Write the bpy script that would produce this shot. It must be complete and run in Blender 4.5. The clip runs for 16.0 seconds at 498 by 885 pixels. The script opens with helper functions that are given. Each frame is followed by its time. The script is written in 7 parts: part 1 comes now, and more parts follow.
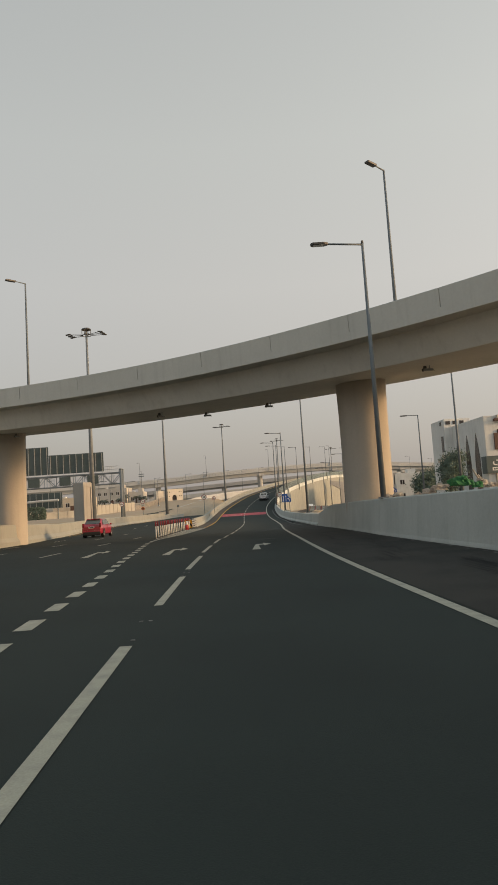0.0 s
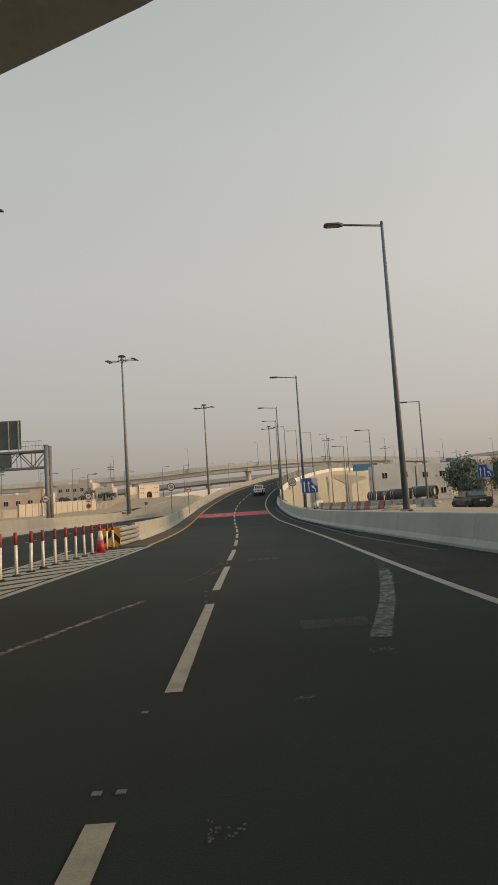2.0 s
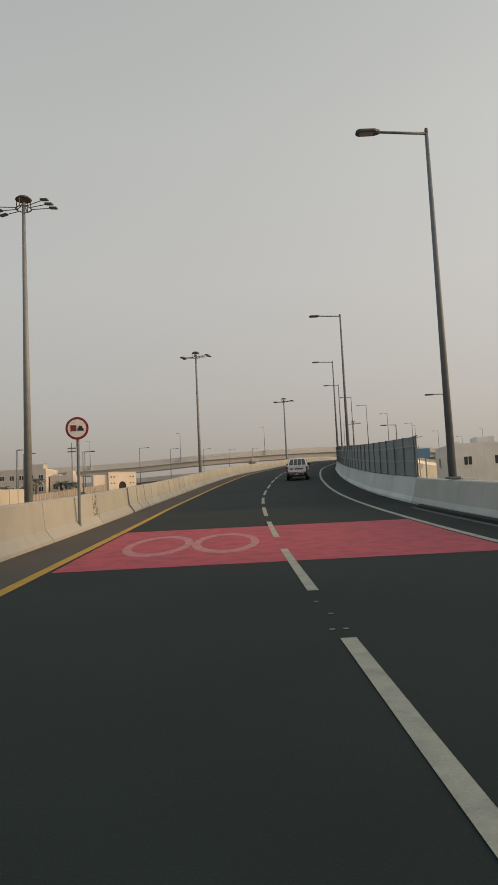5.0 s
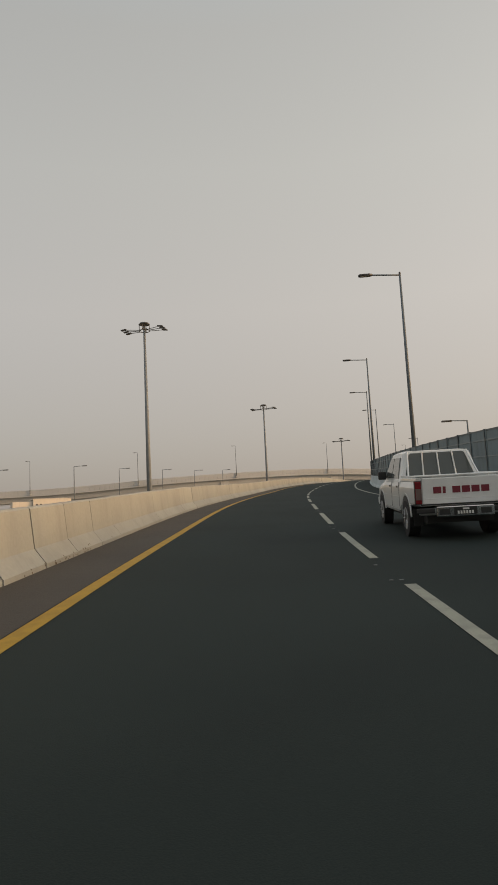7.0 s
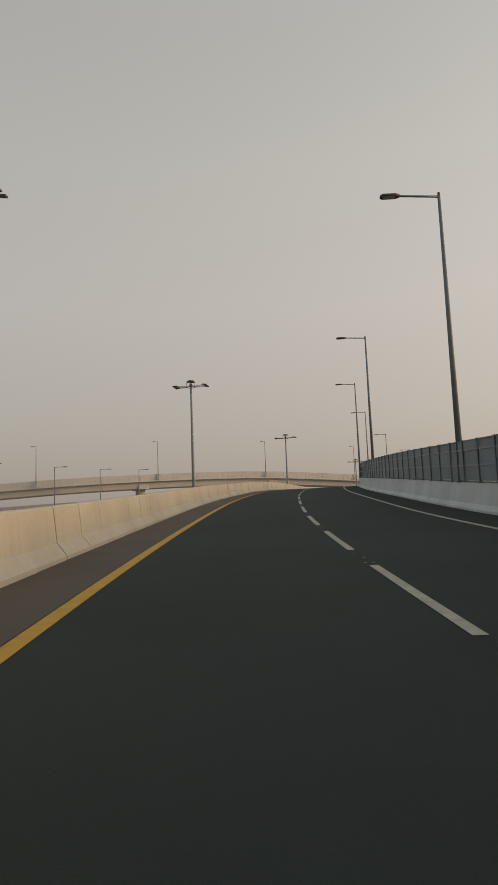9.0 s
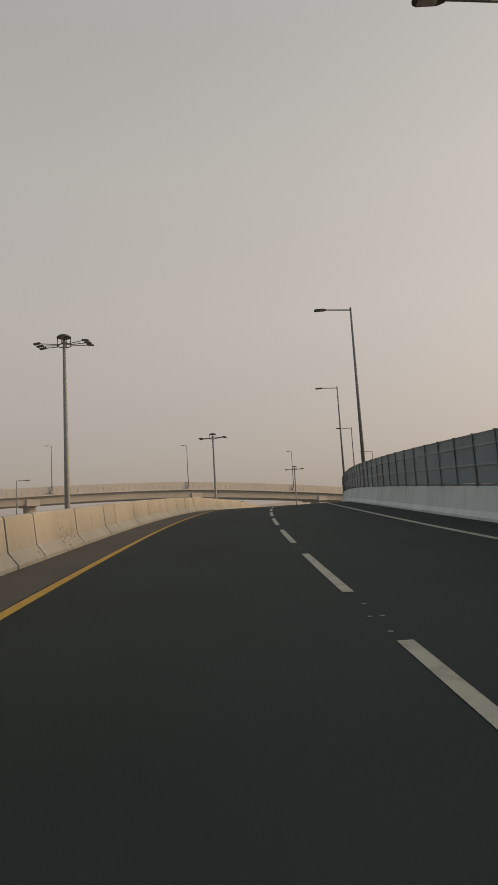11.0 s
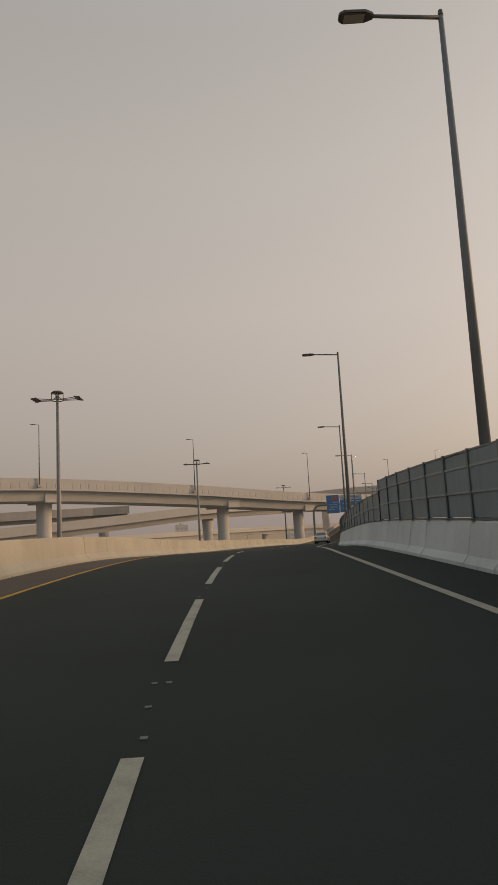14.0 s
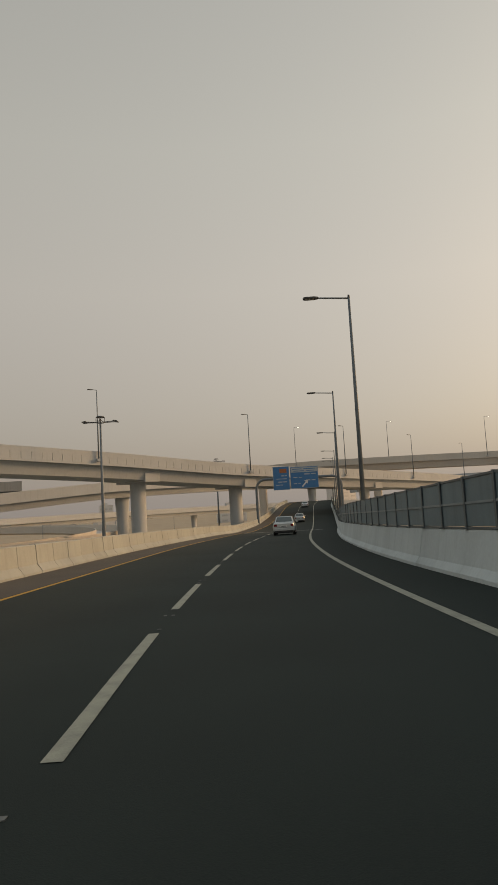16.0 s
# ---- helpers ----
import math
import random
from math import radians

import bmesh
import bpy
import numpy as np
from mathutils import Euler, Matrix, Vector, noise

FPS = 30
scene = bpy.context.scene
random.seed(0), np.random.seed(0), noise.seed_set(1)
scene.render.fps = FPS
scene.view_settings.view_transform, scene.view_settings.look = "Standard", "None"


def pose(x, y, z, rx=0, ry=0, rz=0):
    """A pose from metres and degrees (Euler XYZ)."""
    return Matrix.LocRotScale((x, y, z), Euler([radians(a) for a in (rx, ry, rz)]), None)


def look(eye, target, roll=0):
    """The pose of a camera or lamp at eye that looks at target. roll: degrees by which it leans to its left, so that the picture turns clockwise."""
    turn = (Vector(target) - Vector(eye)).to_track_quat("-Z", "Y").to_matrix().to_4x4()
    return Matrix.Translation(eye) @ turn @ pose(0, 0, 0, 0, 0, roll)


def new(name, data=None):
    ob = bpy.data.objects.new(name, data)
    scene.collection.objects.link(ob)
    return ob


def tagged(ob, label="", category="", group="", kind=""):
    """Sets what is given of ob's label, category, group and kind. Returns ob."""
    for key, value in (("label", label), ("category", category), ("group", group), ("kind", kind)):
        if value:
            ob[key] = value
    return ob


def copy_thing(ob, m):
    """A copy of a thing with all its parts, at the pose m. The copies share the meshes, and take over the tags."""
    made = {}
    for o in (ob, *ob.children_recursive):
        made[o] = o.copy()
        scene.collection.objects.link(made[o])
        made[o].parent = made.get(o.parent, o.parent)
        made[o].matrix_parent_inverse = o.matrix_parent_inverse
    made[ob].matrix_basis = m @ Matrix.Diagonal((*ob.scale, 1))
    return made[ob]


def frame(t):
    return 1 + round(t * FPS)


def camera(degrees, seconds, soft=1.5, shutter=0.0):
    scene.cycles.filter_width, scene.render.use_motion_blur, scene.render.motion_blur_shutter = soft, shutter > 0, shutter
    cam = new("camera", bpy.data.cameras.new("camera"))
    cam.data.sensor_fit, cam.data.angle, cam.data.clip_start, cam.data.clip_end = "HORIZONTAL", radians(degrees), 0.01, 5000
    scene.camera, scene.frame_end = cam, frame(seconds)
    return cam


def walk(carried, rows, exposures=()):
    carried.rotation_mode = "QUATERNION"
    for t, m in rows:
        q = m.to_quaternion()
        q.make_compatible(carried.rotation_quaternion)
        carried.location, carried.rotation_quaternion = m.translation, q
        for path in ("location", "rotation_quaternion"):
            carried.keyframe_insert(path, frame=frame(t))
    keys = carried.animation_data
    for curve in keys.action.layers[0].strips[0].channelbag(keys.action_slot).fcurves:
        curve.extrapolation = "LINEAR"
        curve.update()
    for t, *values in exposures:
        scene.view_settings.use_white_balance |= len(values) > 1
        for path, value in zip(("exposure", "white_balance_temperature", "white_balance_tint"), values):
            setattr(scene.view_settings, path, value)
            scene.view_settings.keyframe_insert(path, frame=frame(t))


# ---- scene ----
# ---- camera ----
cam = camera(41.75, 16.0, soft=1.6)

# seconds, x, y, z, yaw to the left, pitch up, lean
PATH = [
    (0.0, 0.000, 0.000, 1.300, 0.001, 5.582, -3.715),
    (0.5, -0.333, 8.945, 1.199, -0.339, 5.540, -3.783),
    (1.0, -0.602, 17.931, 1.133, -0.669, 5.516, -3.564),
    (1.5, -0.756, 26.932, 1.056, -1.013, 5.505, -3.897),
    (2.0, -0.932, 35.940, 0.937, -1.246, 5.475, -3.740),
    (2.5, -1.119, 45.022, 0.819, -1.550, 5.330, -3.876),
    (3.0, -1.210, 54.030, 0.731, -1.642, 5.281, -4.013),
    (3.5, -1.368, 63.014, 0.723, -1.713, 5.216, -4.052),
    (4.0, -1.641, 71.966, 0.706, -1.341, 5.033, -3.470),
    (4.5, -1.926, 80.893, 0.726, -1.142, 5.032, -2.938),
    (5.0, -2.186, 89.797, 0.854, -1.256, 5.287, -2.792),
    (5.5, -2.380, 98.680, 1.133, -1.671, 5.667, -3.048),
    (6.0, -2.477, 107.543, 1.547, -2.320, 6.103, -3.408),
    (6.5, -2.436, 116.389, 2.042, -2.846, 6.742, -3.268),
    (7.0, -2.134, 125.206, 2.631, -4.257, 7.387, -2.957),
    (7.5, -1.541, 133.986, 3.294, -5.945, 7.787, -2.906),
    (8.0, -0.685, 142.729, 3.990, -7.548, 7.915, -3.064),
    (8.5, 0.409, 151.458, 4.650, -8.985, 7.604, -2.648),
    (9.0, 1.714, 160.154, 5.258, -10.470, 7.365, -2.284),
    (9.5, 3.245, 168.797, 5.843, -12.121, 7.399, -2.293),
    (10.0, 5.024, 177.362, 6.452, -13.925, 7.700, -2.710),
    (10.5, 7.056, 185.830, 7.109, -15.733, 8.072, -3.292),
    (11.0, 9.299, 194.194, 7.780, -17.220, 8.045, -3.484),
    (11.5, 11.749, 202.451, 8.424, -18.668, 8.040, -3.446),
    (12.0, 14.412, 210.587, 9.027, -20.196, 8.070, -3.173),
    (12.5, 17.243, 218.617, 9.632, -21.803, 7.979, -3.029),
    (13.0, 20.249, 226.531, 10.207, -23.217, 7.924, -3.112),
    (13.5, 23.456, 234.332, 10.711, -24.679, 7.834, -3.225),
    (14.0, 26.864, 241.993, 11.154, -26.105, 7.737, -3.174),
    (14.5, 30.441, 249.606, 11.462, -27.434, 7.573, -3.205),
    (15.0, 34.250, 257.143, 11.555, -28.742, 6.997, -3.032),
    (15.5, 38.239, 264.587, 11.506, -30.336, 6.330, -2.986),
    (16.0, 42.448, 271.956, 11.360, -32.136, 5.701, -3.247),
]


def drive(x, y, z, yaw, pitch, lean):
    a, b = radians(yaw), radians(pitch)
    eye = Vector((x, y, z))
    ahead = Vector((-math.sin(a) * math.cos(b), math.cos(a) * math.cos(b), math.sin(b)))
    return look(eye, eye + 2 * ahead, lean)


EXPOSURES = [(0.0, 0.16, 6900, 9), (0.5, 0.28, 6900, 9), (1.0, 0.5, 6850, 9), (1.5, 0.52, 7200, 9), (2.0, 0.1, 6950, 9), (2.5, 0.1, 6850, 9), (3.5, 0.04, 6830, 9), (6.0, 0.06, 7000, 11),
             (8.0, -0.05, 7250, 12), (10.5, -0.14, 7300, 14), (13.5, -0.25, 7600, 17), (15.0, -0.27, 7450, 14), (16.0, -0.24, 7400, 10)]
walk(cam, [(t, drive(*row)) for t, *row in PATH], EXPOSURES)

# ---- world and sun ----
SUN_AZIMUTH, SUN_HEIGHT = 100.0, 12.0     # degrees clockwise from +y, degrees above the horizon
world = bpy.data.worlds.new("hazy_sky")
scene.world = world
world.use_nodes = True
wn, wl = world.node_tree.nodes, world.node_tree.links
wn.clear()
w_out = wn.new("ShaderNodeOutputWorld")
w_sky = wn.new("ShaderNodeTexSky")
w_sky.sky_type = "NISHITA"
w_sky.sun_disc = False
w_sky.sun_elevation = radians(SUN_HEIGHT)
w_sky.sun_rotation = radians(SUN_AZIMUTH)
w_sky.air_density, w_sky.dust_density, w_sky.ozone_density = 1.0, 6.0, 1.0
w_bg = wn.new("ShaderNodeBackground")
w_bg.inputs["Strength"].default_value = 0.07
wl.new(w_sky.outputs["Color"], w_bg.inputs["Color"])
# the dust haze: a pale, even veil, pinkish low down and grey-green above
w_co = wn.new("ShaderNodeTexCoord")
w_sep = wn.new("ShaderNodeSeparateXYZ")
wl.new(w_co.outputs["Generated"], w_sep.inputs[0])
w_ramp = wn.new("ShaderNodeValToRGB")
w_ramp.color_ramp.elements[0].position = 0.0
w_ramp.color_ramp.elements[0].color = (0.345, 0.325, 0.325, 1)
w_ramp.color_ramp.elements[1].position = 0.92
w_ramp.color_ramp.elements[1].color = (0.35, 0.47, 0.56, 1)
for pos, col in ((0.10, (0.385, 0.358, 0.35, 1)), (0.20, (0.435, 0.405, 0.385, 1)), (0.32, (0.485, 0.462, 0.435, 1)), (0.50, (0.475, 0.475, 0.447, 1)), (0.64, (0.43, 0.437, 0.418, 1))):
    e = w_ramp.color_ramp.elements.new(pos)
    e.color = col
wl.new(w_sep.outputs["Z"], w_ramp.inputs[0])
w_bg2 = wn.new("ShaderNodeBackground")
w_bg2.inputs["Strength"].default_value = 0.87
# the veil is brighter on the sun's side
w_dot = wn.new("ShaderNodeVectorMath")
w_dot.operation = "DOT_PRODUCT"
w_dot.inputs[1].default_value = (math.sin(radians(SUN_AZIMUTH)), math.cos(radians(SUN_AZIMUTH)), 0.0)
wl.new(w_co.outputs["Generated"], w_dot.inputs[0])
w_side = wn.new("ShaderNodeMath")
w_side.operation = "MULTIPLY_ADD"
w_side.inputs[1].default_value, w_side.inputs[2].default_value = 0.25, 1.03
wl.new(w_dot.outputs["Value"], w_side.inputs[0])
w_lit = wn.new("ShaderNodeVectorMath")
w_lit.operation = "SCALE"
wl.new(w_ramp.outputs[0], w_lit.inputs[0])
wl.new(w_side.outputs[0], w_lit.inputs["Scale"])
wl.new(w_lit.outputs[0], w_bg2.inputs["Color"])
w_add = wn.new("ShaderNodeAddShader")
wl.new(w_bg.outputs[0], w_add.inputs[0])
wl.new(w_bg2.outputs[0], w_add.inputs[1])
wl.new(w_add.outputs[0], w_out.inputs[0])

sun = new("sun", bpy.data.lights.new("sun", "SUN"))
sun.data.energy = 2.4
sun.data.angle = radians(9.0)
sun.data.color = (1.0, 0.60, 0.31)
_a, _h = radians(SUN_AZIMUTH), radians(SUN_HEIGHT)
to_sun = Vector((math.sin(_a) * math.cos(_h), math.cos(_a) * math.cos(_h), math.sin(_h)))
sun.matrix_world = look(to_sun * 300, (0, 0, 0))

# ---- materials ----


def mat(name, base, rough=0.6, metal=0.0, vary=0.12, scale=2.0, fine=40.0, bump=0.15, tint=None, random_part=0.0, streak=0.0, coat=0.0, gloss=0.5):
    """A surface with large blotches, fine grain, optional downward streaks and a little chance from piece to piece."""
    m = bpy.data.materials.new(name)
    m.use_nodes = True
    n, l = m.node_tree.nodes, m.node_tree.links
    bs = n["Principled BSDF"]
    bs.inputs["Roughness"].default_value = rough
    bs.inputs["Metallic"].default_value = metal
    bs.inputs["Coat Weight"].default_value = coat
    bs.inputs["Specular IOR Level"].default_value = gloss
    co = n.new("ShaderNodeTexCoord")
    big = n.new("ShaderNodeTexNoise")
    big.inputs["Scale"].default_value, big.inputs["Detail"].default_value = scale, 6.0
    small = n.new("ShaderNodeTexNoise")
    small.inputs["Scale"].default_value, small.inputs["Detail"].default_value = fine, 3.0
    geo = n.new("ShaderNodeNewGeometry")
    for t in (big, small):
        l.new(geo.outputs["Position"], t.inputs["Vector"])
    dark = tint or tuple(c * 0.55 for c in base)
    mix = n.new("ShaderNodeMix")
    mix.data_type = "RGBA"
    mix.inputs[6].default_value = (*base, 1)
    mix.inputs[7].default_value = (*dark, 1)
    fac = n.new("ShaderNodeMapRange")
    fac.inputs["From Min"].default_value, fac.inputs["From Max"].default_value = 0.42, 0.75
    fac.inputs["To Min"].default_value, fac.inputs["To Max"].default_value = 0.0, min(1.0, vary * 4)
    l.new(big.outputs["Fac"], fac.inputs["Value"])
    l.new(fac.outputs["Result"], mix.inputs[0])
    last = mix.outputs[2]
    val = n.new("ShaderNodeHueSaturation")
    add = n.new("ShaderNodeMapRange")
    add.inputs["To Min"].default_value, add.inputs["To Max"].default_value = 1 - vary, 1 + vary
    l.new(small.outputs["Fac"], add.inputs["Value"])
    l.new(add.outputs["Result"], val.inputs["Value"])
    l.new(last, val.inputs["Color"])
    last = val.outputs["Color"]
    if random_part:
        inf = n.new("ShaderNodeObjectInfo")
        r = n.new("ShaderNodeMapRange")
        r.inputs["To Min"].default_value, r.inputs["To Max"].default_value = 1 - random_part, 1 + random_part
        l.new(inf.outputs["Random"], r.inputs["Value"])
        v2 = n.new("ShaderNodeHueSaturation")
        l.new(r.outputs["Result"], v2.inputs["Value"])
        l.new(last, v2.inputs["Color"])
        last = v2.outputs["Color"]
    if streak:
        mp = n.new("ShaderNodeMapping")
        mp.inputs["Scale"].default_value = (2.2, 2.2, 0.12)
        l.new(geo.outputs["Position"], mp.inputs["Vector"])
        st = n.new("ShaderNodeTexNoise")
        st.inputs["Scale"].default_value, st.inputs["Detail"].default_value = 1.6, 5.0
        l.new(mp.outputs[0], st.inputs["Vector"])
        r = n.new("ShaderNodeMapRange")
        r.inputs["From Min"].default_value, r.inputs["From Max"].default_value = 0.52, 0.78
        r.inputs["To Min"].default_value, r.inputs["To Max"].default_value = 1.0, 1.0 - streak
        l.new(st.outputs["Fac"], r.inputs["Value"])
        v3 = n.new("ShaderNodeHueSaturation")
        l.new(r.outputs["Result"], v3.inputs["Value"])
        l.new(last, v3.inputs["Color"])
        last = v3.outputs["Color"]
    l.new(last, bs.inputs["Base Color"])
    if bump:
        bp = n.new("ShaderNodeBump")
        bp.inputs["Strength"].default_value = bump
        bp.inputs["Distance"].default_value = 0.02
        l.new(small.outputs["Fac"], bp.inputs["Height"])
        l.new(bp.outputs["Normal"], bs.inputs["Normal"])
    return m


ASPHALT = mat("asphalt", (0.0248, 0.0333, 0.0302), 0.93, vary=0.25, scale=0.3, fine=130, bump=0.22, tint=(0.0185, 0.0242, 0.0222), gloss=0.22)
ASPHALT_EDGE = mat("asphalt_edge", (0.036, 0.0345, 0.030), 0.93, vary=0.3, scale=0.6, fine=45, bump=0.4, tint=(0.015, 0.0175, 0.016), gloss=0.25)
ASPHALT_OLD = mat("asphalt_shoulder", (0.072, 0.060, 0.049), 0.9, vary=0.22, scale=0.5, fine=40, bump=0.4, tint=(0.048, 0.042, 0.036))
PAINT_WHITE = mat("road_paint_white", (0.37, 0.358, 0.285), 0.7, vary=0.22, scale=5, fine=70, bump=0.1, tint=(0.24, 0.235, 0.20), gloss=0.3)
PAINT_YELLOW = mat("road_paint_yellow", (0.48, 0.268, 0.016), 0.7, vary=0.14, scale=5, fine=60, bump=0.1)
PAINT_RED = mat("road_surface_red", (0.42, 0.055, 0.075), 0.8, vary=0.2, scale=3, fine=50, bump=0.1)
CREAM = mat("concrete_cream", (0.312, 0.328, 0.308), 0.85, vary=0.08, scale=0.6, fine=14, bump=0.2, random_part=0.05, streak=0.1)
CONCRETE = mat("concrete_grey", (0.45, 0.475, 0.45), 0.85, vary=0.1, scale=0.5, fine=12, bump=0.2, random_part=0.05, streak=0.12)
CONCRETE_CAST = mat("concrete_cast_pale", (0.57, 0.62, 0.62), 0.85, vary=0.09, scale=0.5, fine=12, bump=0.15, random_part=0.04, streak=0.12)
CONCRETE_BRIDGE = mat("concrete_bridge", (0.56, 0.56, 0.525), 0.85, vary=0.07, scale=0.35, fine=9, bump=0.12, streak=0.12)
CONCRETE_PIER = mat("concrete_pier", (0.46, 0.425, 0.375), 0.85, vary=0.07, scale=0.35, fine=9, bump=0.1, streak=0.1)
# pale bluish tone: distance haze is put into this base colour
CONCRETE_HAZE = mat("concrete_haze", (0.43, 0.455, 0.475), 0.9, vary=0.05, scale=0.1, fine=3, bump=0.0, streak=0.1)
SAND = mat("sand_ground", (0.36, 0.30, 0.22), 0.95, vary=0.18, scale=0.03, fine=1.5, bump=0.2, tint=(0.30, 0.24, 0.17))
STEEL = mat("galvanised_steel", (0.15, 0.178, 0.20), 0.65, metal=0.1, vary=0.1, scale=2, fine=30, bump=0.03)
STEEL_LIGHT = mat("galvanised_rail", (0.31, 0.325, 0.325), 0.6, metal=0.3, vary=0.12, scale=3, fine=30, bump=0.03)
LAMP_GREY = mat("lamp_housing", (0.085, 0.083, 0.08), 0.5, metal=0.3, vary=0.1, bump=0.0)
LAMP_GLASS = mat("lamp_lens", (0.35, 0.35, 0.33), 0.2, vary=0.05, bump=0.0)
DARK = mat("joint_dark", (0.05, 0.045, 0.04), 0.9, vary=0.2, bump=0.0)
FENCE_GREY = mat("noise_panel_grey", (0.165, 0.228, 0.252), 0.55, vary=0.12, scale=0.8, fine=20, bump=0.03, random_part=0.07, streak=0.2)
FENCE_RAIL = mat("fence_rail_pale", (0.24, 0.29, 0.31), 0.5, metal=0.2, vary=0.1, bump=0.0)
FENCE_POST = mat("fence_post_grey", (0.125, 0.15, 0.16), 0.5, metal=0.2, vary=0.1, bump=0.0)
SIGN_BLUE = mat("sign_blue", (0.012, 0.085, 0.34), 0.45, vary=0.06, bump=0.0)
SIGN_WHITE = mat("sign_white", (0.72, 0.72, 0.70), 0.45, vary=0.05, bump=0.0)
SIGN_RED = mat("sign_red", (0.22, 0.022, 0.03), 0.45, vary=0.06, bump=0.0)
SIGN_BLACK = mat("sign_black", (0.02, 0.02, 0.02), 0.5, vary=0.05, bump=0.0)
SIGN_YELLOW = mat("sign_yellow", (0.72, 0.36, 0.02), 0.45, vary=0.06, bump=0.0)
SIGN_BROWN = mat("sign_brown", (0.40, 0.13, 0.05), 0.5, vary=0.06, bump=0.0)
SIGN_BACK = mat("sign_back_aluminium", (0.085, 0.112, 0.112), 0.55, metal=0.25, vary=0.12, scale=1.0, bump=0.02)
SIGN_PALE_GREY = mat("sign_pale_grey", (0.50, 0.51, 0.50), 0.5, vary=0.06, bump=0.0)
PLASTIC_RED = mat("plastic_red", (0.45, 0.032, 0.042), 0.45, vary=0.1, bump=0.0)
PLASTIC_WHITE = mat("plastic_white", (0.70, 0.69, 0.66), 0.5, vary=0.1, bump=0.0)
RUBBER = mat("rubber", (0.018, 0.018, 0.018), 0.85, vary=0.15, bump=0.05)

# ---- helpers for building ----


def ob_from(name, bm, material, parent=None, label="", smooth=False):
    me = bpy.data.meshes.new(name)
    bmesh.ops.recalc_face_normals(bm, faces=bm.faces)
    bm.to_mesh(me)
    bm.free()
    me.materials.append(material)
    if smooth:
        for p in me.polygons:
            p.use_smooth = True
    ob = new(name, me)
    if parent is not None:
        ob.parent = parent
    if label:
        ob["label"] = label
    return ob


def part(name, bm, material, parent, label="", smooth=False):
    return ob_from(name, bm, material, parent, label, smooth)


def same_mesh(name, mesh, parent, m):
    ob = new(name, mesh)
    ob.parent = parent
    ob.matrix_local = m
    return ob


def thing(name, m, label, category, group="", kind=""):
    ob = new(name)
    ob.empty_display_size = 0.3
    ob.matrix_world = m
    return tagged(ob, label, category, group, kind)


def bm_box(bm, x0, x1, y0, y1, z0, z1, bevel=0.0):
    r = bmesh.ops.create_cube(bm, size=1.0, matrix=Matrix.LocRotScale(((x0 + x1) / 2, (y0 + y1) / 2, (z0 + z1) / 2), None, (x1 - x0, y1 - y0, z1 - z0)))
    if bevel:
        edges = list({e for v in r["verts"] for e in v.link_edges})
        bmesh.ops.bevel(bm, geom=edges, offset=bevel, segments=2, affect="EDGES", profile=0.6)
    return bm


def box(x0, x1, y0, y1, z0, z1, bevel=0.0):
    return bm_box(bmesh.new(), x0, x1, y0, y1, z0, z1, bevel)


def bm_rod(bm, a, b, r0, r1=None, seg=12):
    a, b = Vector(a), Vector(b)
    d = b - a
    rot = d.to_track_quat("Z", "Y").to_matrix().to_4x4()
    bmesh.ops.create_cone(bm, cap_ends=True, segments=seg, radius1=r0, radius2=r0 if r1 is None else r1, depth=d.length, matrix=Matrix.Translation((a + b) / 2) @ rot)
    return bm


def rod(a, b, r0, r1=None, seg=12):
    return bm_rod(bmesh.new(), a, b, r0, r1, seg)


def bm_prism(bm, outline, y0, y1):
    """An outline in x and z, drawn out along y."""
    front = [bm.verts.new((x, y0, z)) for x, z in outline]
    back = [bm.verts.new((x, y1, z)) for x, z in outline]
    bm.faces.new(front)
    bm.faces.new(back[::-1])
    k = len(outline)
    for i in range(k):
        bm.faces.new((front[i], back[i], back[(i + 1) % k], front[(i + 1) % k]))
    return bm


def prism(outline, y0, y1):
    return bm_prism(bmesh.new(), outline, y0, y1)


def bm_plate(bm, outline, z0, z1):
    """An outline in x and y, drawn out along z."""
    low = [bm.verts.new((x, y, z0)) for x, y in outline]
    up = [bm.verts.new((x, y, z1)) for x, y in outline]
    bm.faces.new(low[::-1])
    bm.faces.new(up)
    k = len(outline)
    for i in range(k):
        bm.faces.new((low[i], low[(i + 1) % k], up[(i + 1) % k], up[i]))
    return bm


